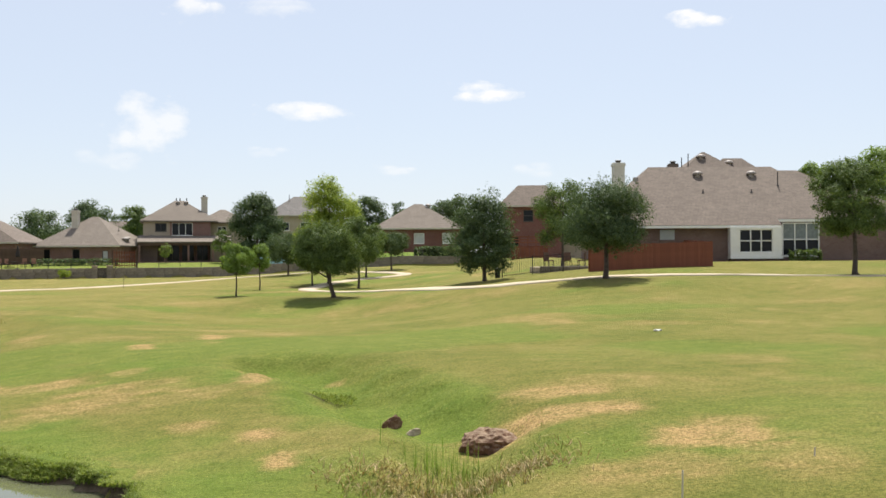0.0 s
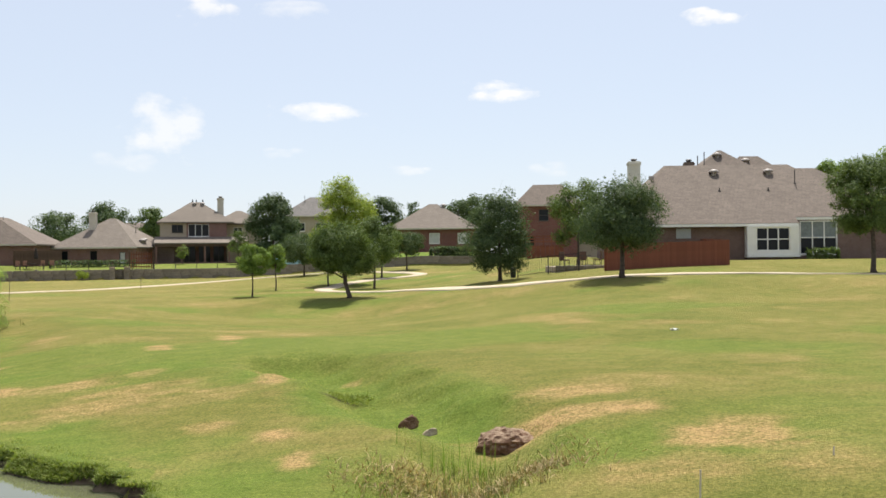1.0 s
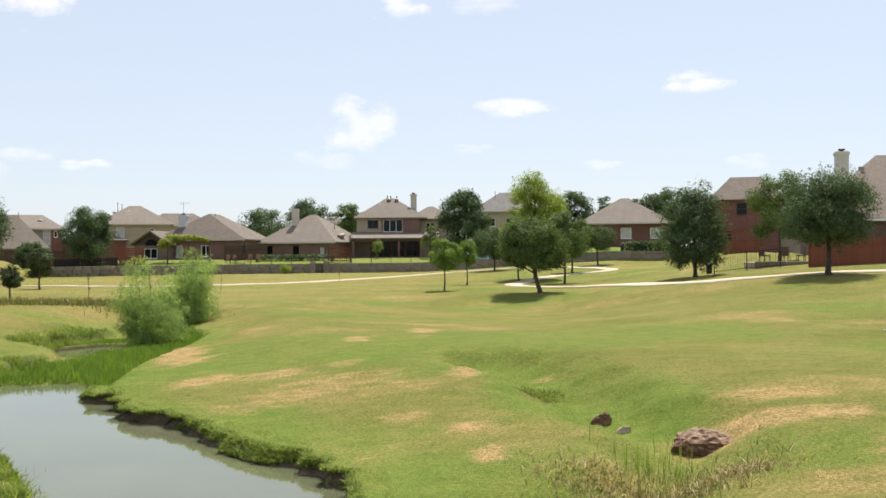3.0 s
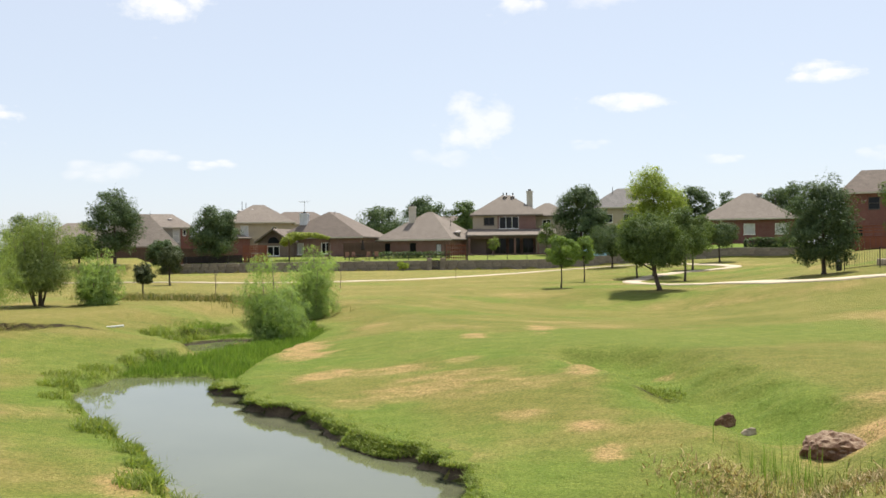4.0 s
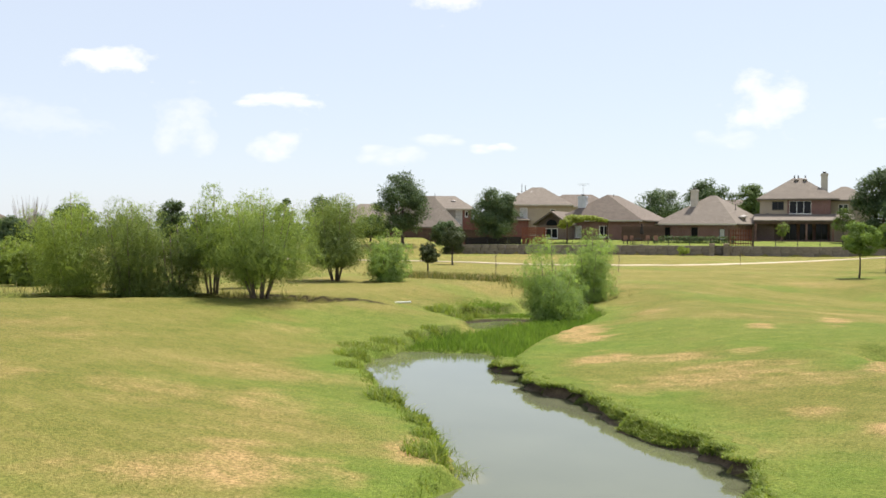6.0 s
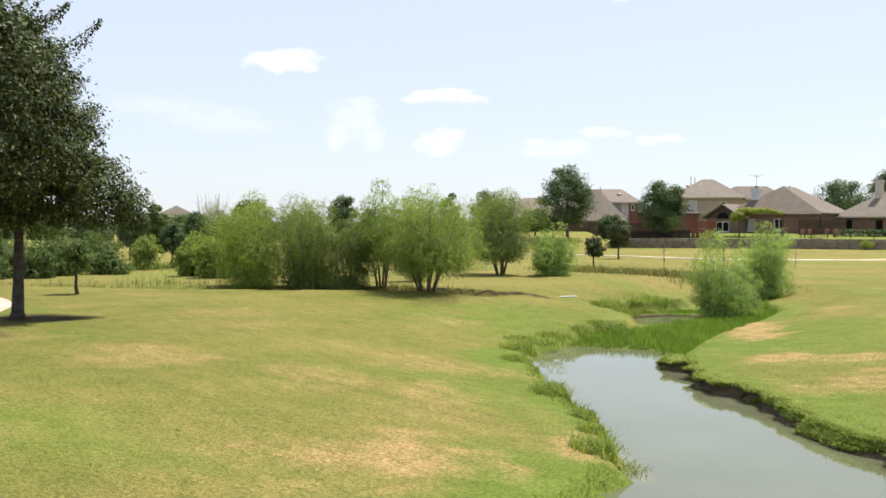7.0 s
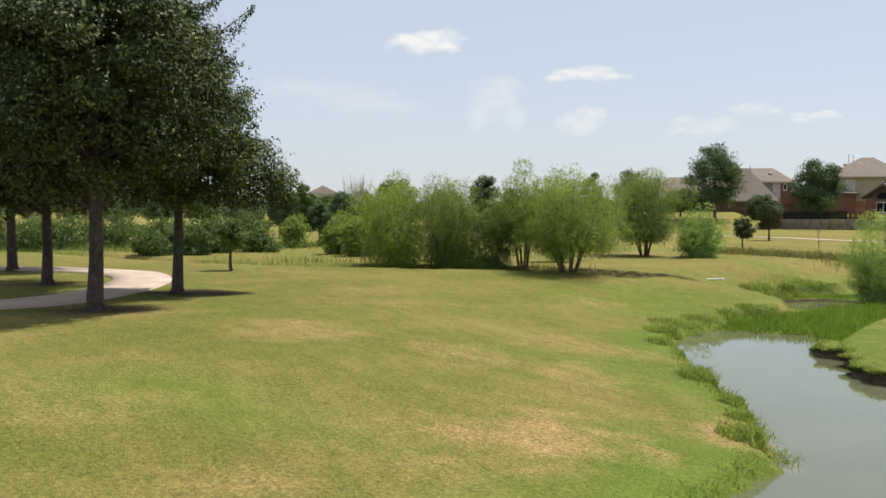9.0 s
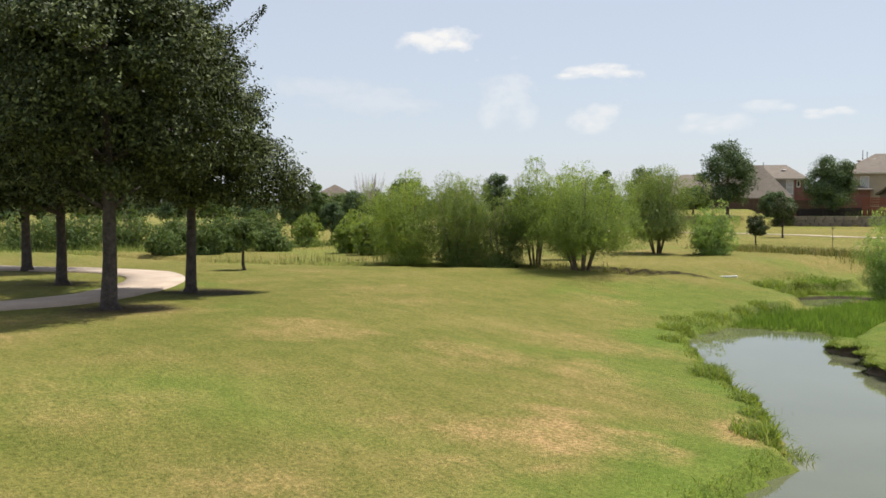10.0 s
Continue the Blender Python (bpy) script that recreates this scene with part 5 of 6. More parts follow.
def deck(x, y, w, d, h, label, turn, close=False):
    t = thing("deck", pose(x, y, gz(x, y), 0, 0, turn), label, "deck")
    part("platform", boxes((-w / 2, w / 2, 0, d, h - 0.12, h)), M["red_wood"], t)
    for i in range(int(w / 0.5)):
        xx = -w / 2 + 0.25 + i * 0.5
        part("skirt_board", boxes((xx - 0.22, xx + 0.22, -0.03, 0.0, -0.2, h - 0.13)), M["red_wood"], t)
    for i in range(int(w / 0.9) + 1):
        xx = -w / 2 + i * 0.9
        part("post", boxes((xx - 0.05, xx + 0.05, -0.04, 0.06, h, h + 1.0)), M["red_wood"], t)
    for z in (0.35, 0.65, 0.95):
        part("rail", boxes((-w / 2 - 0.05, w / 2 + 0.05, -0.07, -0.041, h + z, h + z + 0.12)), M["red_wood"], t)
    if close:
        for i in range(int(w / 0.21)):
            xx = -w / 2 + 0.1 + i * 0.21
            part("baluster_board", boxes((xx - 0.07, xx + 0.07, -0.1, -0.071, h + 0.1, h + 1.0)), M["red_wood"], t)
    for i in range(4):
        part("step", boxes((w / 2 + 0.1 + i * 0.28, w / 2 + 0.4 + i * 0.28, 0.2, 1.3, h - 0.2 - i * 0.19, h - 0.16 - i * 0.19)), M["red_wood"], t)
    return t


deck(9.4, 104.5, 4.2, 3.0, 1.3, "red-stained wooden deck with railings and stairs", -5)
deck(-60.4, 105.2, 3.0, 2.6, 1.0, "red-stained wooden deck with close railings", 30, True)


def pergola(x, y, w, d, h, turn, label, lattice=False):
    t = thing("pergola", pose(x, y, gz(x, y), 0, 0, turn), label, "pergola")
    for px in (-w / 2, w / 2):
        for py in (0, d):
            part("post", boxes((px - 0.08, px + 0.08, py - 0.08, py + 0.08, -0.2, h)), M["brown_wood"], t)
        part("beam", boxes((px - 0.05, px + 0.05, -0.3, d + 0.3, h, h + 0.2)), M["brown_wood"], t)
    for i in range(8):
        xx = -w / 2 - 0.2 + i * (w + 0.4) / 7
        part("rafter", boxes((xx - 0.03, xx + 0.03, -0.4, d + 0.4, h + 0.2, h + 0.34)), M["brown_wood"], t)
    if lattice:
        for i in range(9):
            xx = -w / 2 + 0.2 + i * (w - 0.4) / 8
            part("slat", boxes((xx - 0.05, xx + 0.05, d - 0.03, d, 0.1, h)), M["red_wood"], t)
        for k in range(4):
            part("slat", boxes((-w / 2 + 0.09, w / 2 - 0.09, d - 0.06, d - 0.031, 0.3 + k * 0.5, 0.4 + k * 0.5)), M["red_wood"], t)
    return t


pergola(-55.2, 109.4, 5.0, 2.4, 2.5, 27, "wooden garden pergola carrying a leafy vine")
pergola(-37.5, 114.2, 2.7, 1.6, 2.1, 18, "small brown timber arbour with a lattice back", True)


def umbrella(x, y):
    """A closed garden umbrella: pole, foot and folded cloth."""
    t = thing("patio_umbrella", pose(x, y, gz(x, y)), "closed dark garden umbrella on the terrace", "umbrella")
    bm = bmesh.new()
    tube(bm, [(0, 0, 0), (0, 0, 2.75)], [0.025, 0.02], 8)
    part("pole", bm, M["brown_wood"], t)
    bm = bmesh.new()
    tube(bm, [(0, 0, 0), (0, 0, 0.06), (0, 0, 0.1)], [0.28, 0.28, 0.06], 14)
    part("foot", bm, M["dark_metal"], t)
    bm = bmesh.new()
    tube(bm, [(0, 0, 1.35), (0.01, 0, 1.5), (0, 0.01, 1.9), (0, 0, 2.5), (0, 0, 2.7)], [0.2, 0.26, 0.2, 0.09, 0.03], 10)
    part("canopy", bm, M["dark_wood"], t)
    return t


umbrella(-48.6, 110.9)


def leaf_mass(name, x, y, w, d, z0, z1, leaf, label, category, n, size, turn=0, seed=0, z=None):
    """A clipped hedge or a mass of vine: leaves round a box-shaped body with stems inside."""
    rng = np.random.RandomState(7000 + seed)
    t = thing(name, pose(x, y, gz(x, y) if z is None else z, 0, 0, turn), label, category)
    for i in range(6):
        bm = bmesh.new()
        xx = -w / 2 + (i + 0.5) * w / 6
        tube(bm, [(xx, 0, 0 if z0 < 0.6 else z0), (xx + 0.1, 0.05, z1 * 0.8)], [0.03, 0.015], 5)
        part("stem", bm, M["bark"], t)
    p = rng.rand(n, 3) - 0.5
    k = np.argmax(np.abs(p), axis=1)
    push = rng.rand(n) < 0.75
    for ax in range(3):
        s = push & (k == ax)
        p[s, ax] = np.sign(p[s, ax]) * 0.5
    p = p * (w, d, z1 - z0) + (0, 0, (z0 + z1) / 2) + rng.normal(size=(n, 3)) * 0.07 * min(1, d)
    p[:, 2] += 0.22 * (z1 - z0) * (vnoise(p[:, 0] * 1.3 + seed, p[:, 1]) - 0.5)
    v, f = leaf_quads(p, size, 0.6, 0.5, rng)
    part_np("leaves", v, f, M[leaf], t)
    return t


def vine(x, y, turn, lumps, label, n, size, seed):
    """A vine heaped over a pergola: rounded lumps of leaves with stems climbing to them."""
    rng = np.random.RandomState(7600 + seed)
    t = thing("vine", pose(x, y, gz(x, y), 0, 0, turn), label, "vine")
    pts, out = [], []
    for lx, ly, lz, r in lumps:
        g = rng.normal(size=(int(n * r * r), 3))
        g /= np.linalg.norm(g, axis=1)[:, None]
        pts.append(np.array([lx, ly, lz]) + g * (r * (0.6 + 0.5 * rng.rand(len(g))))[:, None] * (1.25, 1.0, 0.62))
        out.append(g)
        bm = bmesh.new()
        tube(bm, [(lx, 0.05, 0.0), (lx + 0.1, ly * 0.5, lz * 0.6), (lx, ly, lz)], [0.03, 0.024, 0.012], 5)
        part("stem", bm, M["bark"], t)
    v, f = leaf_quads(np.concatenate(pts), size, 0.6, 0.4, rng, out=np.concatenate(out))
    part_np("leaves", v, f, M["bright_vine"], t)
    return t


vine(-55.6, 109.4, 28, [(-2.2, 0.4, 2.6, 0.75), (-1.5, 1.0, 3.05, 0.85), (-2.6, 1.2, 2.2, 0.6), (-0.6, 0.6, 3.1, 0.7), (0.3, 1.2, 3.2, 0.55), (1.0, 0.8, 3.15, 0.6), (1.9, 1.1, 3.0, 0.45), (2.6, 0.8, 2.85, 0.35)],
     "yellow-green vine heaped over a wooden pergola", 1500, 0.1, 1)
leaf_mass("hedge", -44.2, 116.6, 9.5, 0.8, 0.0, 0.75, "dark_leaf", "clipped dark green garden hedge on the terrace", "hedge", 2600, 0.12, 21, 2)
leaf_mass("hedge", -0.6, 119.6, 5.6, 0.9, 0.0, 1.25, "dark_leaf", "clipped dark green hedge below brick house windows", "hedge", 4200, 0.13, 0, 3)
leaf_mass("shrub", 27.6, 73.9, 2.2, 0.8, 0.0, 0.8, "mid_leaf", "low garden shrub under the tall window", "shrub", 1200, 0.1, 0, 4)


def patio_chair(x, y, turn, material, label, z=None):
    t = thing("patio_chair", pose(x, y, gz(8.2, 65.6) + z if z else gz(x, y), 0, 0, turn), label, "chair", "patio chairs")
    part("seat", boxes((-0.25, 0.25, -0.25, 0.25, 0.38, 0.46), bev=0.01), M[material], t)
    part("backrest", boxes((-0.25, 0.25, 0.22, 0.28, 0.46, 1.0), bev=0.01), M[material], t)
    for sx in (-0.22, 0.22):
        for sy in (-0.22, 0.22):
            part("leg", boxes((sx - 0.02, sx + 0.02, sy - 0.02, sy + 0.02, -0.02, 0.38)), M["dark_metal"], t)
    return t


def patio_table(x, y, label, z=None):
    t = thing("patio_table", pose(x, y, gz(8.2, 65.6) + z if z else gz(x, y)), label, "table")
    bm = bmesh.new()
    tube(bm, [(0, 0, 0.70), (0, 0, 0.74)], [0.6, 0.6], 16)
    part("tabletop", bm, M["dark_metal"], t)
    for a in range(4):
        bm = bmesh.new()
        tube(bm, [(0.4 * math.cos(a * 1.57), 0.4 * math.sin(a * 1.57), -0.02), (0.3 * math.cos(a * 1.57), 0.3 * math.sin(a * 1.57), 0.7)], [0.02, 0.02], 5)
        part("leg", bm, M["dark_metal"], t)
    return t


for x, y, a in ((-51.2, 111.9, 20), (-50.4, 112.4, 60), (-49.0, 113.4, 0), (-48.0, 113.9, 30)):
    patio_chair(x, y, a, "cushion", "terracotta-cushioned patio chair on the terrace")
patio_table(-49.8, 111.9, "dark round patio table on the terrace")
for x, y, a in ((7.2, 66.2, 40), (9.5, 66.6, 250), (8.5, 67.4, 200)):
    patio_chair(x, y, a, "brown_wood", "brown patio chair on the stone-edged patio", 0.2)
patio_table(8.4, 66.2, "dark patio table on the stone-edged patio", 0.2)
t = thing("bin", pose(3.7, 66.2, gz(3.7, 66.2)), "dark litter bin beside a park tree", "bin")
bm = bmesh.new()
tube(bm, [(0, 0, 0), (0, 0, 0.6)], [0.18, 0.21], 14)
part("body", bm, M["black_plastic"], t)
bm = bmesh.new()
tube(bm, [(0, 0, 0.6), (0, 0, 0.64), (0, 0, 0.7)], [0.23, 0.23, 0.1], 14)
part("lid", bm, M["black_plastic"], t)
t = thing("paddling_pool", pose(-21.1, 120.6, gz(-21.1, 120.6)), "pale blue garden pool on the terrace", "pool")
bm = bmesh.new()
tube(bm, [(0, 0, 0), (0, 0, 0.75), (0, 0, 0.8), (0, 0, 0.74)], [1.7, 1.75, 1.7, 1.55], 20)
part("shell", bm, M["blue_plastic"], t)

t = thing("patio", pose(8.2, 65.6, gz(8.2, 65.6), 0, 0, 8), "low stone-edged patio inside the iron fence", "patio")
part("slab", boxes((-1.9, 2.0, -0.9, 2.2, -0.3, 0.2), bev=0.02), M["worn_concrete"], t)
for i in range(6):
    part("edge_stone", boxes((-1.95 + i * 0.66, -1.31 + i * 0.66, -1.12, -0.91, -0.3, 0.27), bev=0.03), M["stone"], t)
picket_run([(3.9, 64.2), (9.2, 63.2)], 1.25, "low black iron fence round a garden corner", 2.0, True)
picket_run([(a, float(wall_y(a)) + 0.45) for a in np.arange(-68, 1.5, 2.4)], 1.15, "black iron fence along the top of the stone wall", 2.4, lift=0.03)

# ------------------------------------------------------------------ trees
tree(9.0, 53.8, 6.0, 2.75, 1.3, "dark_leaf", "round dark green oak in a worn lawn patch", 60000, 0.052, 0.15, seed=1, clumps=150, spray=0.25)
tree(23.9, 56.4, 7.3, 2.45, 2.0, "mid_leaf", "tall green park tree beside the footpath", 44000, 0.06, 0.15, seed=2, clumps=120, spray=0.3)
tree(2.65, 62.4, 6.35, 2.3, 0.3, "dark_leaf", "dense dark green tree with a low crown", 50000, 0.056, 0.13, seed=3, clumps=150, spray=0.25, shape="oval")
tree(8.9, 72.0, 7.2, 2.3, 1.2, "mid_leaf", "light green garden tree by the iron fence", 14000, 0.08, 0.1, seed=4)
tree(-6.8, 60.4, 5.1, 2.25, 1.25, "mid_leaf", "leaning oak on the open lawn", 46000, 0.055, 0.14, lean=(-0.7, 0), seed=5, clumps=120, spray=0.3)
tree(-9.9, 84.4, 10.3, 2.95, 1.0, "yellow_leaf", "tall yellow-green tree behind smaller oaks", 62000, 0.07, 0.17, seed=6, clumps=170, spray=0.3, shape="oval")
tree(-6.86, 78.6, 6.2, 2.1, 1.7, "mid_leaf", "young green park tree beside the footpath", 20000, 0.065, 0.1, seed=7)
tree(-7.4, 93.0, 5.5, 2.13, 1.4, "mid_leaf", "young green park tree near the path bend", 16098, 0.069, 0.1, seed=8)
tree(-5.5, 103.0, 4.6, 2.24, 1.3, "dark_leaf", "small round tree before the stone wall", 13798, 0.075, 0.1, seed=9)
tree(-11.0, 81.7, 4.6, 1.90, 1.5, "oak_leaf", "young oak near the path bend", 13798, 0.069, 0.08, seed=10)
tree(-10.8, 99.0, 3.6, 1.23, 1.2, "mid_leaf", "slim young tree by the footpath", 4140, 0.096, 0.05, seed=11)
tree(-16.2, 101.5, 5.0, 2.91, 1.0, "dark_leaf", "spreading dark green tree before the wall", 18400, 0.075, 0.1, seed=12)
tree(-13.8, 64.6, 3.8, 1.15, 1.3, "bright_leaf", "bright green sapling on the lawn", 13000, 0.05, 0.06, seed=13)
tree(-14.3, 75.6, 3.9, 1.0, 1.35, "bright_leaf", "slim bright green sapling on the lawn", 10000, 0.055, 0.06, seed=14)
tree(-24.0, 125.7, 9.3, 3.6, -0.4, "dark_leaf", "dense dark green garden tree beyond the wall", 44000, 0.11, 0.16, seed=15, clumps=150, spray=0.3)
tree(-70.8, 170.9, 11.3, 6.16, 2.0, "dark_leaf", "distant dark green tree behind the roofs", 11500, 0.200, 0.2, seed=16)
tree(-64.9, 178.6, 12.2, 5.15, 2.0, "dark_leaf", "distant dark green tree behind the roofs", 11500, 0.200, 0.2, seed=17)
tree(-54.5, 171.5, 10.8, 4.26, 2.0, "mid_leaf", "distant lighter green tree behind the roofs", 9660, 0.200, 0.2, seed=18, shape="cone")
tree(-47.5, 176.0, 10.6, 3.36, 2.0, "mid_leaf", "distant lighter green tree behind the roofs", 6899, 0.200, 0.2, seed=19)
tree(-12.7, 160.5, 10.6, 3.58, 2.0, "dark_leaf", "dark green tree behind the brick house", 10350, 0.178, 0.2, seed=20)
tree(-8.7, 189.8, 10.8, 3.14, 2.0, "dark_leaf", "thin-leaved distant tree behind the brick house", 3449, 0.185, 0.2, seed=21)
tree(1.3, 150.0, 9.8, 4.70, 1.6, "dark_leaf", "dark green tree beside the brick house", 11500, 0.163, 0.2, seed=22)
tree(37.4, 98.1, 10.6, 2.6, 2.0, "bright_leaf", "tall green tree behind the big house", 13799, 0.148, 0.2, seed=23)
tree(41.5, 90.4, 11.2, 4.2, 2.0, "bright_leaf", "tall light green tree beyond the big house", 13799, 0.148, 0.2, seed=24)
tree(-62.6, 81.2, 8.1, 2.95, 0.9, "dark_leaf", "tall dark green oak on a grassy rise", 42000, 0.072, 0.17, seed=25, clumps=150, spray=0.25)
tree(-64.9, 103.4, 7.4, 3.3, 0.5, "dark_leaf", "broad dark green tree before the houses", 26000, 0.1, 0.2, seed=26, clumps=110)
tree(-67.2, 95.8, 4.4, 2.02, 0.9, "dark_leaf", "small dark green tree behind the wall", 7359, 0.111, 0.12, seed=27)
tree(-35.5, 48.6, 2.35, 0.72, 0.7, "oak_leaf", "small dark oak sapling on the far lawn", 9000, 0.04, 0.06, seed=28)
tree(-47.4, 68.5, 3.5, 1.3, 0.85, "oak_leaf", "young dark oak on the far lawn", 13000, 0.05, 0.08, seed=29)
tree(-27.0, 10.5, 8.7, 2.4, 2.1, "oak_leaf", "large shade oak beside the footpath", 105000, 0.05, 0.16, seed=30, clumps=125, limbs=26, shape="oval", spray=0.55, tight=True, bulges=[(0.75, 1.9, 3.5, 1.15, 5200), (1.05, 2.7, 3.1, 0.75, 2200)], spurs=[((0.16, 0.9, 7.25), (0.72, 2.1, 8.35)), ((0.1, 0.4, 8.1), (0.4, 1.3, 8.75))], group="shade oaks by the path")
tree(-23.9, 7.2, 10.3, 3.4, 2.3, "oak_leaf", "large dark shade oak with a thick trunk", 112000, 0.054, 0.19, seed=31, clumps=135, limbs=28, shape="oval", spray=0.55, tight=True, cr_off=(0, -0.4), group="shade oaks by the path")
tree(-31.9, 8.2, 9.6, 3.58, 2.1, "oak_leaf", "large dark shade oak beside the footpath", 40000, 0.100, 0.17, seed=32, clumps=150, limbs=16, group="shade oaks by the path")
tree(-39.8, 9.0, 9.6, 3.81, 2.0, "oak_leaf", "large dark shade oak farther along the path", 30000, 0.120, 0.19, seed=33, clumps=120, limbs=14, group="shade oaks by the path")
tree(-35.2, 15.9, 2.2, 0.62, 0.7, "mid_leaf", "thin young oak beyond the shade trees", 4200, 0.045, 0.07, seed=34)
tree(-54.3, 30.7, 3.0, 0.95, 0.75, "dark_leaf", "small bushy oak at the meadow edge", 12000, 0.05, 0.07, seed=35, clumps=70, shape="oval")

tree(-35.2, 123.1, 2.7, 0.9, 0.6, "willow_dark", "small grey-green tree before the porch", 1500, 0.08, 0.05, seed=40)
tree(-28.4, 124.8, 4.6, 1.7, 1.2, "mid_leaf", "airy garden tree beside the porch", 2600, 0.1, 0.08, seed=41)
tree(-42.2, 108.2, 1.3, 0.8, 0.1, "yellow_leaf", "small yellow-green bush before the wall", 1600, 0.07, 0.03, seed=42, limbs=5)

# creekside willows
willow(-35.4, 23.6, 4.25, 1.7, "willow_leaf", "bushy bright green willow at the creek bend", 34000, 7, seed=1, low=0.05, fall=0.45)
willow(-33.2, 24.9, 3.95, 1.6, "willow_dark", "dense grey-green willow at the creek bend", 34000, 7, seed=2, low=0.03, fall=0.25)
willow(-31.6, 25.9, 3.3, 1.15, "willow_dark", "grey-green willow bush at the creek bend", 20000, 6, seed=3, low=0.04, fall=0.3)
willow(-30.9, 27.2, 4.6, 1.3, "willow_mid", "slender upright willow in the creek bed", 24000, 5, seed=4, bare=0.27, fall=0.3)
willow(-28.2, 27.2, 4.55, 2.05, "willow_mid", "leafy many-stemmed willow above the cut bank", 44000, 8, seed=5, bare=0.27, fall=0.2)
willow(-34.9, 39.3, 4.85, 1.95, "willow_dark", "round green willow on the far bank", 36000, 8, seed=6, bare=0.2, fall=0.2, leaf_size=0.042)
willow(-32.4, 40.6, 2.8, 1.2, "willow_pale", "low bright green willow on the far bank", 18000, 6, seed=7, low=0.04, fall=0.5, leaf_size=0.042)
willow(-20.3, 36.6, 3.75, 1.45, "willow_pale", "light green willow growing in the creek bed", 34000, 7, seed=8, low=0.03, fall=0.8)
willow(-21.6, 43.1, 3.6, 1.35, "willow_pale", "light green willow beside the creek", 28000, 7, seed=9, low=0.05, fall=0.4)
willow(-36.8, 27.5, 3.9, 1.2, "willow_leaf", "light green willow behind the creek bend", 16000, 5, seed=10)
willow(-33.2, 31.5, 4.5, 1.0, "willow_leaf", "tall light green willow behind the creek bend", 14000, 5, seed=11)

# background growth to the left
for x, y, h, r, base, leaf, label in (
        (-81.5, 49.0, 4.2, 1.75, 0.8, "dark_leaf", "round dark green tree in the woods beyond the meadow"),
        (-84.4, 53.8, 3.7, 1.4, 0.6, "mid_leaf", "grey-green tree in the woods beyond the meadow"),
        (-66.0, 35.9, 4.5, 1.0, 0.5, "mid_leaf", "slim grey-green tree at the meadow's far side"),
        (-75.7, 39.0, 4.3, 1.5, 0.6, "dark_leaf", "dark green tree in the woods beyond the meadow"),
        (-69.9, 56.9, 5.8, 1.75, 1.2, "dark_leaf", "tall dark oak rising behind the willows"),
        (-66.2, 56.9, 4.3, 1.2, 1.0, "dark_leaf", "dark oak behind the willows"),
        (-58.2, 39.1, 4.9, 1.6, 1.0, "mid_leaf", "dark green tree rising behind the willows"),
        (-64.0, 70.3, 6.3, 2.0, 1.2, "dark_leaf", "dark green tree behind the round willow"),
        (-56.2, 57.0, 5.6, 1.1, 1.0, "mid_leaf", "light green tree behind the willows")):
    tree(x, y, h, r, base, leaf, label, 11000, 0.085, 0.1, seed=int(60 - x), clumps=80)
# the far woods close the view
for k in range(19):
    b, dist = radians(39.5 + 2.3 * k), 112 + 14 * ((k * 0.37) % 1)
    h, r = 3.6 + 1.5 * ((k * 0.618) % 1), 2.4 + 1.4 * ((k * 0.41) % 1)
    tree(-dist * math.sin(b), dist * math.cos(b), h, r, 0.4, "dark_leaf" if k % 3 else "mid_leaf", "leafy tree in the woods beyond the meadow", 7000, 0.13, 0.12, seed=120 + k, clumps=60, group="far woods")
for k, (x, y, h, r) in enumerate([(-53.1, 28.3, 2.2, 0.9), (-45.0, 26.4, 1.95, 0.8), (-42.6, 26.5, 2.1, 0.95), (-44.0, 28.6, 2.2, 1.0), (-56.0, 33.0, 2.3, 1.2), (-50.5, 30.5, 1.9, 0.9),
                                   (-56.6, 24.4, 1.7, 1.3), (-57.0, 21.5, 1.6, 1.3), (-57.5, 18.6, 1.8, 1.4), (-57.2, 15.6, 1.7, 1.4), (-58.5, 13.2, 1.9, 1.5), (-53.8, 20.3, 1.3, 0.8), (-58.0, 27.5, 1.8, 1.2),
                                   (-60.5, 9.4, 1.6, 1.3), (-63.0, 5.0, 1.7, 1.4), (-48.2, 17.6, 0.9, 0.7), (-50.3, 19.1, 1.3, 0.7), (-48.0, 19.7, 1.2, 0.7), (-49.7, 24.1, 1.2, 0.8), (-49.2, 21.5, 1.1, 0.5)]):
    willow(x, y, h * (1 if k < 6 else 1.25), r * (1 if k < 6 else 1.3), "willow_leaf" if k < 6 else "mid_leaf", "bushy light green shrub at the meadow edge" if k < 6 else "bushy olive-green shrub at the meadow edge", 7000, 5, seed=30 + k, leaf_size=0.07, low=0.02, group="shrubs at the meadow edge")

# a leafless tree far off
t = thing("bare_tree", pose(-95.2, 58.8, gz(-95.2, 58.8)), "leafless grey tree above the far treetops", "tree")
bm = bmesh.new()
rr = random.Random(5)
tube(bm, [(0, 0, 0), (0.1, 0, 3.2)], [0.2, 0.14], 7)
for k in range(70):
    a, s = rr.random() * 6.28, rr.uniform(0.6, 2.4)
    z0 = rr.uniform(2.6, 4.0)
    e = Vector((0.85 * s * math.cos(a), 0.85 * s * math.sin(a), rr.uniform(4.4, 6.4)))
    m0 = Vector((e.x * 0.75, e.y * 0.75, z0 + (e.z - z0) * 0.35))
    tube(bm, [(0.05, 0, z0 - 1), m0, e], [0.03, 0.018, 0.005], 4)
part("trunk", bm, M["grey_bark"], t)


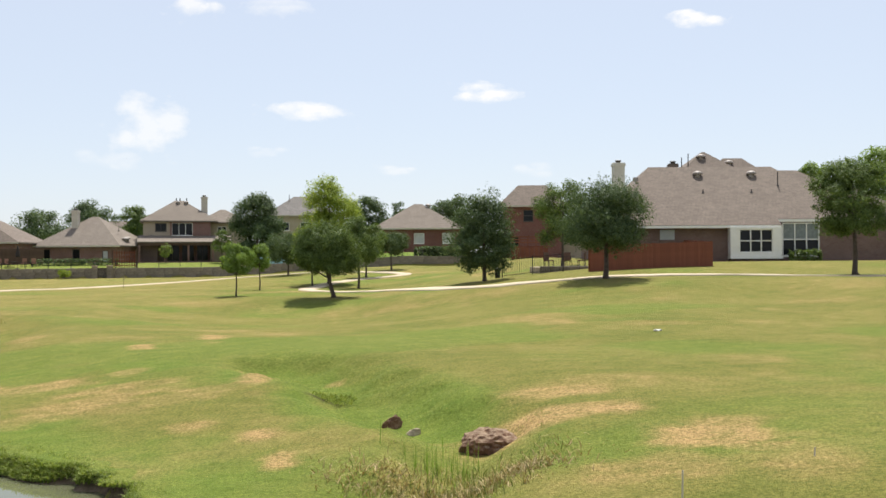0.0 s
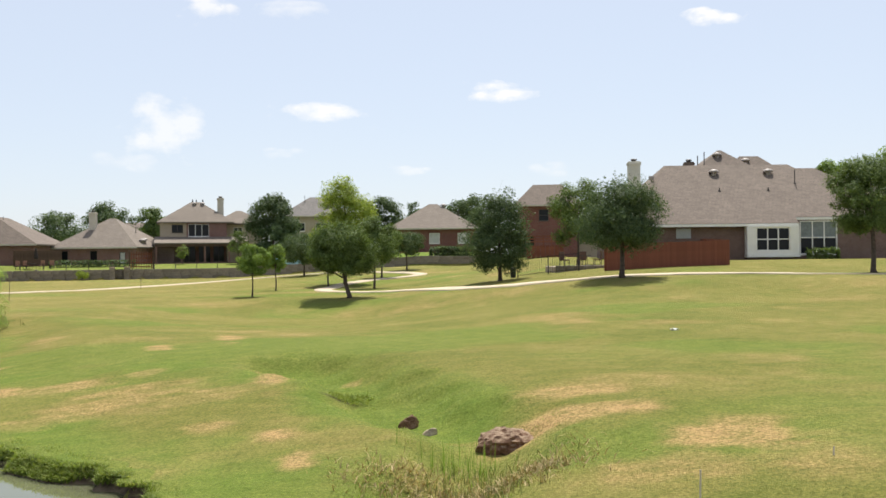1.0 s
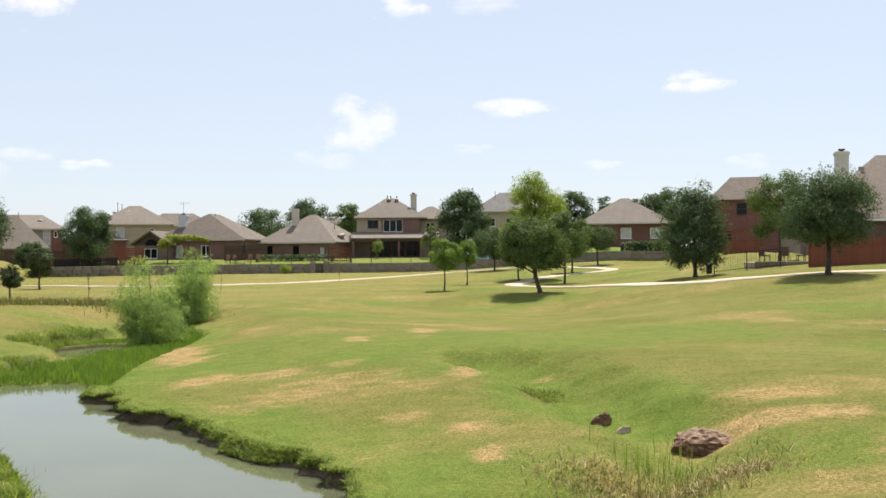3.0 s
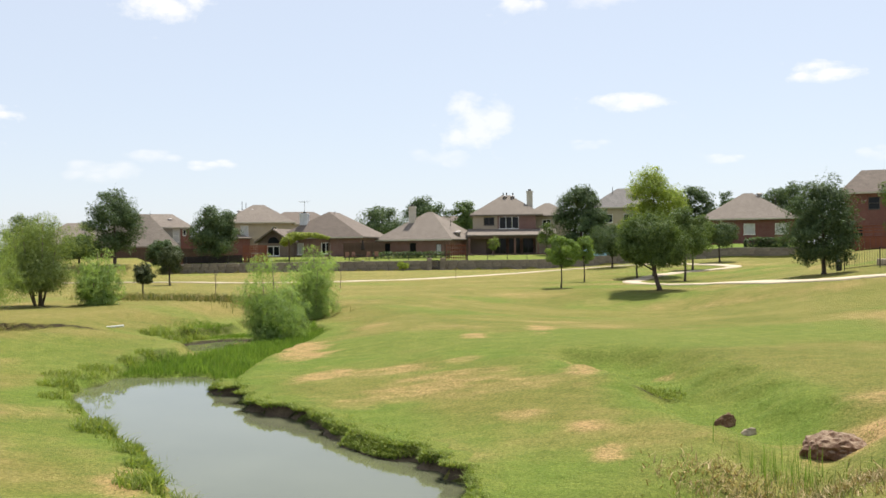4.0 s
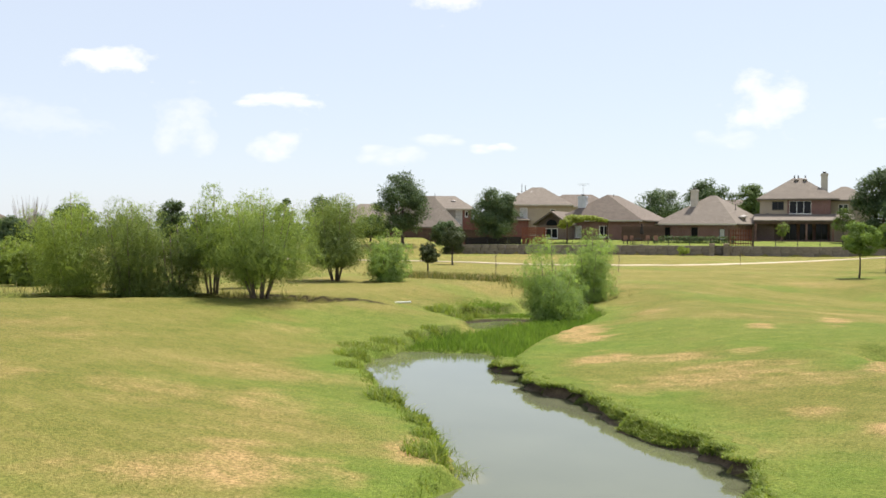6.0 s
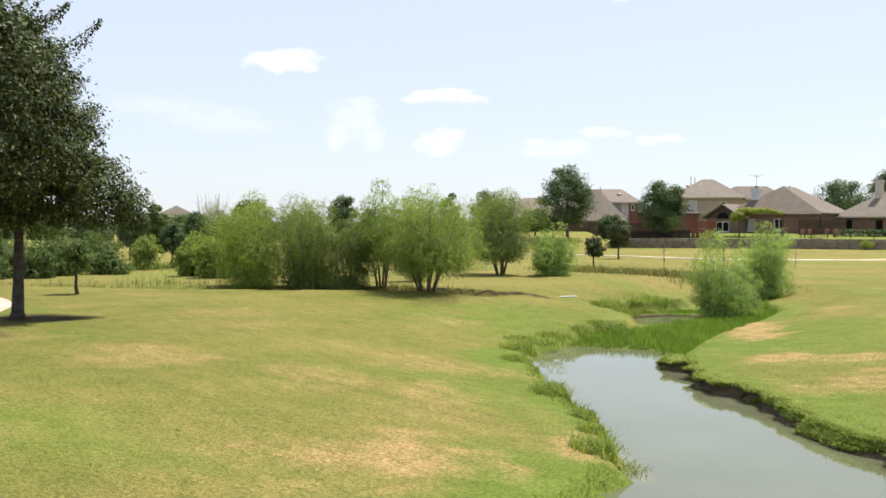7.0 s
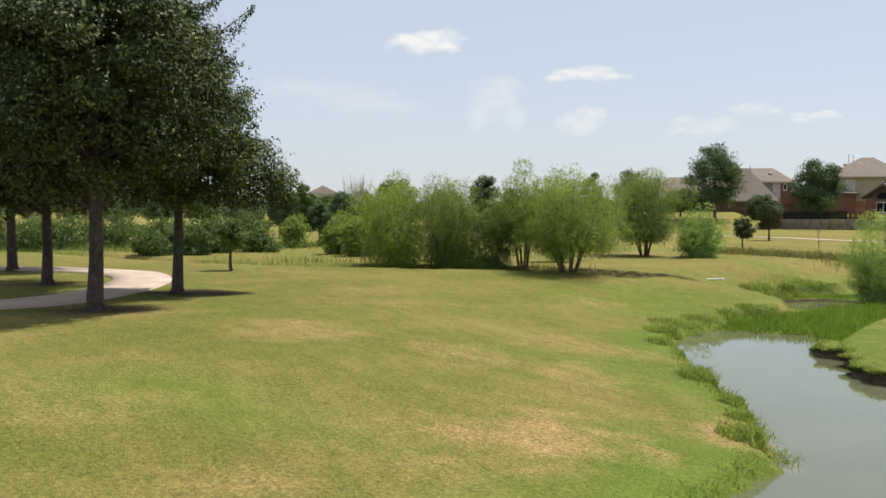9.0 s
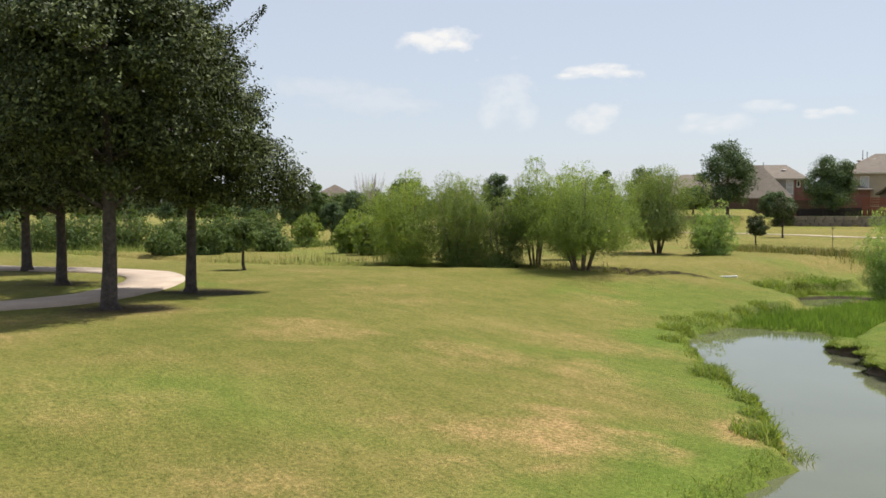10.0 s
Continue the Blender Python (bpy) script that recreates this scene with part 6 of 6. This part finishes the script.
def gate_pier(x, y):
    t = thing("gate_pier", pose(x, y, gz(x, y - 0.6) - 0.1, 0, 0, 18), "pale square stone pier in the retaining wall", "pier", "piers in the wall")
    part("shaft", boxes((-0.3, 0.3, -0.3, 0.3, 0, 1.45), bev=0.02), M["stone"], t)
    part("cap", boxes((-0.36, 0.36, -0.36, 0.36, 1.45, 1.56), bev=0.02), M["pale_stone"], t)


gate_pier(-39.75, 110.75)
gate_pier(-38.25, 111.3)
t = thing("garden_gate", pose(-39.0, 110.75, gz(-39.0, 110.3), 0, 0, 20), "dark iron garden gate between stone piers", "gate")
for z in (0.12, 1.15):
    part("rail", boxes((-0.5, 0.5, -0.02, 0.02, z, z + 0.05)), M["iron"], t)
for i in range(9):
    part("bar", boxes((-0.5 + i * 0.12, -0.475 + i * 0.12, -0.012, 0.012, 0.05, 1.2)), M["iron"], t)

# ------------------------------------------------------------------ creek things
def rock(x, y, w, d, h, label, seed, turn=0, sink=0.08, material="rock", cuts=7):
    rng = random.Random(seed)
    bm = bmesh.new()
    bmesh.ops.create_icosphere(bm, subdivisions=4, radius=1.0)
    planes = [(Vector((-0.1, 0.3, 1)).normalized(), 0.72), (Vector((0.1, -1, 0.25)).normalized(), 0.66)] + [(Vector((rng.gauss(0, 1), rng.gauss(0, 1), rng.gauss(0, 0.7))).normalized(), rng.uniform(0.6, 0.9)) for _ in range(16)]
    for v in bm.verts:
        for nrm, dist in planes[:2 + cuts]:
            e = v.co.dot(nrm) - dist
            if e > 0:
                v.co -= nrm * e
        k = noise.noise(v.co * 2.2 + Vector((seed, 0, 0))) * 0.16 + noise.noise(v.co * 6 + Vector((0, seed, 0))) * 0.11 + noise.noise(v.co * 14) * 0.06
        v.co *= 1 + k
        v.co.x, v.co.y, v.co.z = v.co.x * w / 2 / 0.8, v.co.y * d / 2 / 0.8, (v.co.z + 0.5) * h / 1.3
    ob = part("rock", bm, M[material])
    ob.matrix_world = pose(x, y, gz(x, y) - sink, 0, 0, turn)
    return tagged(ob, label, "rock")


rock(0.82, 17.18, 0.86, 0.66, 0.4, "large rust-brown rock lying in the gully", 5, 4, 0.12, cuts=-2)
ob = rock(-0.99, 19.48, 0.36, 0.24, 0.24, "brown wedge of stone tilted in the gully", 7, 20, 0.04, "rock", 10)
ob.matrix_world = ob.matrix_world @ pose(0, 0, 0.03, 0, -24, 0)
ob = rock(-0.60, 18.84, 0.3, 0.2, 0.13, "flat pale stone in the gully", 9, 12, 0.03, "pale_stone", 10)
ob.matrix_world = ob.matrix_world @ pose(0, 0, 0.02, 0, -10, 0)

t = thing("pipe", pose(-25.3, 32.7, gz(-25.3, 32.7) + 0.03, 0, 0, 28), "short white plastic pipe at the bank", "pipe")
bm = bmesh.new()
tube(bm, [(-0.35, 0, 0.02), (0.35, 0, 0.06)], [0.038, 0.038], 12)
part("barrel", bm, M["pipe"], t)
bm = bmesh.new()
tube(bm, [(0.28, 0, 0.056), (0.36, 0, 0.061)], [0.046, 0.046], 12)
part("collar", bm, M["pipe"], t)

for x, y, h in ((2.92, 11.95, 0.42), (5.1, 13.4, 0.12)):
    bm = bmesh.new()
    tube(bm, [(0, 0, -0.1), (0.01, 0, h)], [0.012, 0.01], 6)
    ob = part("stake", bm, M["cream_trim"])
    ob.matrix_world = pose(x, y, gz(x, y))
    tagged(ob, "thin pale stake standing in the grass", "stake")

def bare_sapling(x, y, h, seed):
    """A thin leafless sapling."""
    rr = random.Random(seed)
    t = thing("bare_sapling", pose(x, y, gz(x, y)), "thin leafless young tree standing in grass", "sapling", "bare saplings")
    bm = bmesh.new()
    tube(bm, [(0, 0, -0.05), (0.03, 0.02, h * 0.5), (0.0, 0.0, h)], [0.025, 0.018, 0.006], 6)
    part("trunk", bm, M["pale_bark"], t)
    for k in range(7):
        z, a = h * rr.uniform(0.35, 0.9), rr.random() * 6.28
        bm = bmesh.new()
        tube(bm, [(0.01, 0, z), (0.25 * math.cos(a), 0.25 * math.sin(a), z + 0.3)], [0.01, 0.004], 5)
        part("twig", bm, M["pale_bark"], t)


bare_sapling(-29.6, 47.0, 1.6, 1)
bare_sapling(-29.4, 63.0, 1.9, 2)
bare_sapling(-27.2, 82.6, 1.5, 3)
bm = bmesh.new()
bmesh.ops.create_grid(bm, x_segments=5, y_segments=4, size=0.5)
for v in bm.verts:
    v.co = Vector((v.co.x * 0.24, v.co.y * 0.15, 0.035 + 0.03 * math.sin(9 * v.co.x + 4 * v.co.y)))
bmesh.ops.solidify(bm, geom=bm.faces[:], thickness=0.01)
ob = part("paper_scrap", bm, M["pipe"])
ob.matrix_world = pose(6.7, 30.4, gz(6.7, 30.4))
tagged(ob, "crumpled white scrap lying on the lawn", "litter")

# ------------------------------------------------------------------ grass and reeds
R = np.random.RandomState(21)


def keep(x, y, f):
    m = f(x, y)
    return x[m], y[m]


# the cut bank: a crumbling dark face with a lip of turf that hangs over it
def bank_line(pts, off, step):
    """Places along a bank where the ground breaks off, with the way inland."""
    p = np.array(pts, float)
    seg = np.hypot(*(p[1:] - p[:-1]).T)
    c = np.concatenate([[0], np.cumsum(seg)])
    q = np.arange(0, c[-1], step)
    x, y = np.interp(q, c, p[:, 0]), np.interp(q, c, p[:, 1])
    dx, dy = np.gradient(x), np.gradient(y)
    for _ in range(4):
        dx, dy = np.convolve(np.pad(dx, 4, mode="edge"), np.ones(9) / 9, "valid"), np.convolve(np.pad(dy, 4, mode="edge"), np.ones(9) / 9, "valid")
    l = np.hypot(dx, dy)
    nx, ny = -dy / l, dx / l
    side = 1 if float(np.mean(creek_d(x + nx, y + ny))) > 0 else -1
    nx, ny = nx * side, ny * side
    o = np.linspace(-1.3, 1.3, 131)
    e = edge_d(x[:, None] + nx[:, None] * o, y[:, None] + ny[:, None] * o)
    k = np.argmax(e > off, axis=1)
    return x + nx * o[k], y + ny * o[k], nx, ny


bx, by, bnx, bny = bank_line(RIGHT_BANK[:12], 0.1, 0.07)
bx, by, bnx, bny = bx[12:], by[12:], bnx[12:], bny[12:]
for _ in range(2):
    bx[1:-1], by[1:-1] = (bx[:-2] + bx[1:-1] + bx[2:]) / 3, (by[:-2] + by[1:-1] + by[2:]) / 3
top = ground(bx + bnx * 0.36, by + bny * 0.36)
rough = lambda f, k: (fbm(bx * f + k, by * f + 2 * k, 3) - 0.5)
dens = fbm(bx * 0.55 + 3, by * 0.55, 2)
rows = []
for inn, hh in ((-0.06, -0.12), (0.03, 0.1), (0.09, 0.35), (0.08, 0.65), (0.0, 0.9), (-0.03, 0.98)):
    w = inn - 0.34 * np.clip((dens - 0.4) * 5, 0, 1) * (1 - hh) + (0.22 * rough(2.5, hh * 9) + 0.12 * rough(7, hh * 5)) * (1 if hh < 1 else 0.3)
    rows.append(np.stack([bx + bnx * w, by + bny * w, WATER_Z + (top - WATER_Z) * hh + (0.012 if hh > 1 else 0)], 1))
v = np.stack(rows, 1)
nb, nr = v.shape[:2]
i = np.arange(nb * nr).reshape(nb, nr)
q = np.stack([i[:-1, :-1], i[:-1, 1:], i[1:, 1:], i[1:, :-1]], -1).reshape(-1, 4)
tagged(part_np("bank", v.reshape(-1, 3), q, M["bank_soil"]), "crumbling dark soil face of the creek bank", "bank", kind="structure")
# the sod on top of it
lip = [rows[-1] + np.stack([-bnx * 0.03, -bny * 0.03, 0 * top - 0.04], 1), rows[-1] + np.stack([-bnx * 0.03, -bny * 0.03, 0 * top + 0.02], 1)]
for w, up in ((0.1, 0.03), (0.3, 0.012), (0.6, -0.03)):
    lip.append(np.stack([bx + bnx * w, by + bny * w, ground(bx + bnx * max(w, 0.36), by + bny * max(w, 0.36)) + up], 1))
v = np.stack(lip, 1)
i = np.arange(nb * 5).reshape(nb, 5)
q = np.stack([i[:-1, :-1], i[:-1, 1:], i[1:, 1:], i[1:, :-1]], -1).reshape(-1, 4)
ob = tagged(part_np("bank_turf", v.reshape(-1, 3), q, M["lawn"], smooth=True), "green sod along the top of the creek bank", "lawn", kind="structure")
at = ob.data.attributes.new("lush", "FLOAT", "POINT")
at.data.foreach_set("value", np.repeat(0.35 + 0.6 * dens, 5).astype(np.float32))

# turf along the lip: tufts lean out over the water, thick in places and gone in others
pk = R.randint(0, nb, 42000)
pk = pk[R.rand(len(pk)) < np.clip((dens[pk] - 0.32) * 4, 0.2, 1)]
grassy = np.clip((dens[pk] - 0.4) * 5, 0, 1)
hh = 1 - R.rand(len(pk)) * (0.15 + 0.75 * grassy)
w = -0.34 * grassy * (1 - hh) - 0.05 + 0.2 * (R.rand(len(pk)) - 0.35) * (hh > 0.85)
x, y = bx[pk] + bnx[pk] * w, by[pk] + bny[pk] * w
zz = WATER_Z + (top[pk] - WATER_Z) * hh - 0.01
blades("bank_grass", x, y, 0.03, 0.12, 0.012, "bank_blade", "rough green grass overhanging the creek bank", "grass", 1, 0.9, zs=zz)
x, y = along(RIGHT_BANK[:12], 24000, 0.5, R)
d = edge_d(x, y)
x, y = keep(x, y, lambda a, b: (d > 0.24) & (d < 0.3 + 1.1 * (fbm(a * 0.8, b * 0.8, 3) - 0.2)))
blades("bank_grass", x, y, 0.02, 0.09, 0.009, "bank_blade", "rough green grass above the creek bank", "grass", 14, 0.6)
x, y = along(LEFT_BANK[:12], 40000, 0.4, R)
d = edge_d(x, y)
x, y = keep(x, y, lambda a, b: (d > 0.2) & (R.rand(len(a)) < 0.75 * (1 - sstep(d, 0.25, 0.9)) * sstep(fbm(a * 0.8, b * 0.8, 3), 0.3, 0.6)))
blades("bank_grass", x, y, 0.02, 0.13, 0.01, "bank_blade", "rough green grass along the creek's edge", "grass", 2, 0.5)
# weedy knots on the banks
for k, (cx, cy, r, h) in enumerate([(-9.1, 12.6, 0.45, 0.5), (-12.9, 16.2, 0.42, 0.55), (-16.9, 19.7, 0.4, 0.4), (-18.6, 21.7, 0.45, 0.5), (-19.6, 24.6, 0.5, 0.35), (-23.8, 33.3, 0.5, 0.5), (-24.1, 34.8, 0.65, 0.65), (-23.9, 36.2, 0.5, 0.6), (-19.5, 26.2, 0.4, 0.45), (-19.9, 27.6, 0.4, 0.35), (-19.5, 23.2, 0.6, 0.3), (-8.9, 17.8, 0.22, 0.3),
                                    (-10.9, 14.6, 0.3, 0.3), (-10.0, 13.7, 0.3, 0.35), (-2.5, 22.3, 0.35, 0.22)]):
    a, q = R.rand(900) * 6.28, R.rand(900) ** 0.8 * r * 1.15
    blades("weed_clump", cx + q * np.cos(a) * 1.3, cy + q * np.sin(a), h * 0.12, h * 0.65, 0.012, "bank_blade", "tangled green weeds at the creek's edge", "weeds", 20 + k, 0.7)
x, y = along([(-10.75, 15.35), (-10.5, 15.5)], 16, 0.12, R)
blades("water_weed", x, y, 0.12, 0.34, 0.008, "bank_blade", "thin weeds standing in the shallow water", "weeds", 30, 0.12)
# tall green reeds filling the upper creek
x, y = -25 + 11 * R.rand(90000), 23 + 20 * R.rand(90000)
x, y = keep(x, y, lambda a, b: (channel_d(a, b) < 0.1) & (edge_d(a, b) > 0.0) & (ground(a, b) > -1.19) & (np.hypot((a + 21.6) / 1.6, (b - 34.4) / 2.6) > 0.9 + 0.3 * R.rand(len(a))) & (a + 0.05 * b > -18.9 + 0.8 * fbm(a, b, 2)))
blades("reeds", x, y, 0.08, 0.36, 0.012, "reed_green", "thick bright green reeds filling the creek bed", "reeds", 3, 0.22)
x, y = along([(-22.4, 38.0), (-23.4, 37.6), (-24.6, 37.4)], 4200, 0.7, R)
blades("reeds", x, y, 0.03, 0.14, 0.014, "reed_green", "bright green grass in the upper creek bed", "reeds", 4, 0.25)
# cattails and dry stalks in the gully
x, y = along([(0.45, 15.6), (0.2, 14.9), (-0.2, 13.6), (-0.9, 12.4)], 1800, 0.5, R)
blades("gully_reeds", x, y, 0.06, 0.27, 0.008, "reed_mix", "green and straw-coloured reeds in the gully", "reeds", 5, 0.35)
x, y = along([(0.1, 16.6), (-0.5, 16.2), (0.4, 15.2)], 90, 0.3, R)
blades("cattails", x, y, 0.3, 0.55, 0.007, "reed_green", "tall thin green cattails in the gully", "cattails", 6, 0.06)
x, y = along(GULLY[:6], 6000, 0.8, R)
blades("gully_grass", x, y, 0.02, 0.06, 0.009, "bank_blade", "lush green grass in the gully", "grass", 7, 0.5)
x, y = along([(-1.2, 14.9), (-0.4, 14.2), (0.6, 14.1), (1.5, 14.7)], 2200, 0.45, R)
blades("dead_grass", x, y, 0.05, 0.2, 0.010, "straw", "fallen straw-coloured stalks by the gully", "grass", 8, 0.9)
# cattail belt and rough grass on the far side of the cut
x, y = along([(-41.5, 17.5), (-39.0, 21.0), (-37.0, 23.0)], 420, 0.7, R)
blades("cattails", x, y, 0.15, 0.6, 0.013, "reed_mix", "cattails standing at the meadow edge", "cattails", 9, 0.15)
x, y = along([(-37.0, 46.3), (-31.0, 46.0), (-26.3, 45.5), (-22.0, 43.5)], 5500, 0.8, R)
blades("rough_grass", x, y, 0.15, 0.5, 0.02, "reed_mix", "rough unmown grass beyond the creek", "grass", 10, 0.3)
x, y = along([(-30.5, 27.2), (-29.0, 28.0), (-27.6, 28.8)], 1500, 0.4, R)
blades("rough_grass", x, y, 0.1, 0.4, 0.012, "reed_mix", "pale rough grass under the willows", "grass", 11, 0.3)
x, y = along([(-64.0, 6.0), (-55.0, 14.0), (-52.0, 22.0), (-56.0, 32.0)], 6000, 1.8, R)
blades("rough_grass", x, y, 0.15, 0.5, 0.014, "willow_dark", "tall light green grass at the meadow edge", "grass", 12, 0.25)
# the lawn's own blades where the camera is nearest
n = 64000
rad = 9.5 + 20 * R.rand(n) ** 1.6
ang = np.radians(-27 + 108 * R.rand(n))
x, y = -rad * np.sin(ang), rad * np.cos(ang)
d = creek_d(x, y)
x, y = keep(x, y, lambda a, b: d > 0.35)
blades("lawn_grass", x, y, 0.015, 0.05, 0.006, "lawn_blade", "short mown lawn grass with dry tips", "grass", 13, 0.8)


# ------------------------------------------------------------------ clouds, far off
def cloud(bearing, elev, width, height, alpha, seed):
    """A soft low cumulus two and a half kilometres away."""
    R0 = 2500.0
    b, e = radians(bearing), radians(elev)
    c = Vector((-math.sin(b) * math.cos(e), math.cos(b) * math.cos(e), math.sin(e))) * R0
    w, h = R0 * math.tan(radians(width)), R0 * math.tan(radians(height))
    nx, nz = 28, 16
    u, v = np.meshgrid(np.linspace(-1, 1, nx), np.linspace(-1, 1, nz))
    rng = np.random.RandomState(9000 + seed)
    body = 1 - np.hypot(u / 0.7, (v + 0.1) / 0.45)
    for k in range(7):
        cx, cz, r = rng.uniform(-0.55, 0.55), rng.uniform(-0.35, 0.3), rng.uniform(0.3, 0.55)
        body = np.maximum(body, 1 - np.hypot((u - cx) / (r * 1.3), (v - cz) / r))
    body = np.clip(body, 0, 1) * np.clip(1.1 - np.maximum(np.abs(u), np.abs(v)) ** 3, 0, 1) * np.clip((1 - np.abs(u)) * 4, 0, 1) * np.clip((1 - np.abs(v)) * 4, 0, 1)
    bulge = 40 * body
    vs = np.stack([u * w / 2, -bulge, v * h / 2], -1).reshape(-1, 3)
    i = np.arange(nx * nz).reshape(nz, nx)
    q = np.stack([i[:-1, :-1], i[:-1, 1:], i[1:, 1:], i[1:, :-1]], -1).reshape(-1, 4)
    ob = part_np("cloud", vs, q, M["cloud"], smooth=True)
    at = ob.data.attributes.new("body", "FLOAT", "POINT")
    at.data.foreach_set("value", body.ravel().astype(np.float32))
    ob.matrix_world = Matrix.Translation(c) @ pose(0, 0, 0, 0, 0, bearing)
    ob.color = (1, 1, 1, alpha)
    ob.visible_shadow = False
    tagged(ob, "small soft white fair-weather cloud in the sky", "cloud", "clouds", "structure")


CLOUDS_EAST = [
    (-2.74, 9.57, 5.20, 2.00, 0.85),
    (7.47, 8.45, 7.20, 1.90, 0.80),
    (16.79, 7.65, 5.50, 5.80, 0.60),
    (-14.70, 13.29, 4.50, 2.20, 0.90),
    (14.14, 14.20, 4.00, 2.60, 0.70),
    (10.05, 14.20, 6.50, 1.80, 0.40),
    (2.62, 5.11, 3.00, 1.20, 0.40),
    (10.18, 6.11, 3.00, 1.20, 0.25),
    (19.06, 5.48, 4.50, 2.00, 0.25),
    (-5.21, 5.05, 3.00, 1.50, 0.30),
    (34.91, 13.65, 7.20, 3.30, 0.90),
]
CLOUDS_WEST = [
    (54.10, 9.42, 6.20, 2.80, 0.95),
    (44.90, 7.70, 6.80, 1.70, 0.85),
    (49.95, 6.15, 4.60, 5.60, 0.35),
    (44.97, 5.10, 4.30, 3.00, 0.55),
    (38.33, 4.75, 6.00, 2.60, 0.38),
    (35.28, 5.58, 4.20, 1.70, 0.40),
    (32.27, 5.12, 3.60, 1.30, 0.55),
    (58.43, 6.35, 14.00, 3.40, 0.22),
]
for k, row in enumerate(CLOUDS_EAST + CLOUDS_WEST):
    cloud(*row, k)


# ------------------------------------------------------------------ blocks of the retaining wall
STONE_MESH = []
for k, w in enumerate((0.8, 1.05, 1.3)):
    bm = bmesh.new()
    box(bm, -w / 2, w / 2, -0.09, 0.0, 0.0, 0.368, bev=0.014)
    me = bpy.data.meshes.new("stone")
    bm.to_mesh(me)
    bm.free()
    me.materials.append(M["stone"])
    STONE_MESH.append((w, me))
rs = random.Random(4)
for course in range(4):
    x = -68.2 + 0.4 * course
    while x < 2.0:
        w, me = rs.choice(STONE_MESH)
        w *= 1.0
        x2 = x + w
        ya, yb = float(wall_y(x)), float(wall_y(x2))
        ob = new("stone", me)
        ob.parent = WALL_OB
        z = float(np.interp(x, wxs, wbase))
        ob.matrix_world = pose((x + x2) / 2, (ya + yb) / 2 - 0.02 + rs.uniform(-0.02, 0.01), z - 0.34 + course * 0.38, 0, 0, math.degrees(math.atan2(yb - ya, w)))
        x = x2 + 0.012
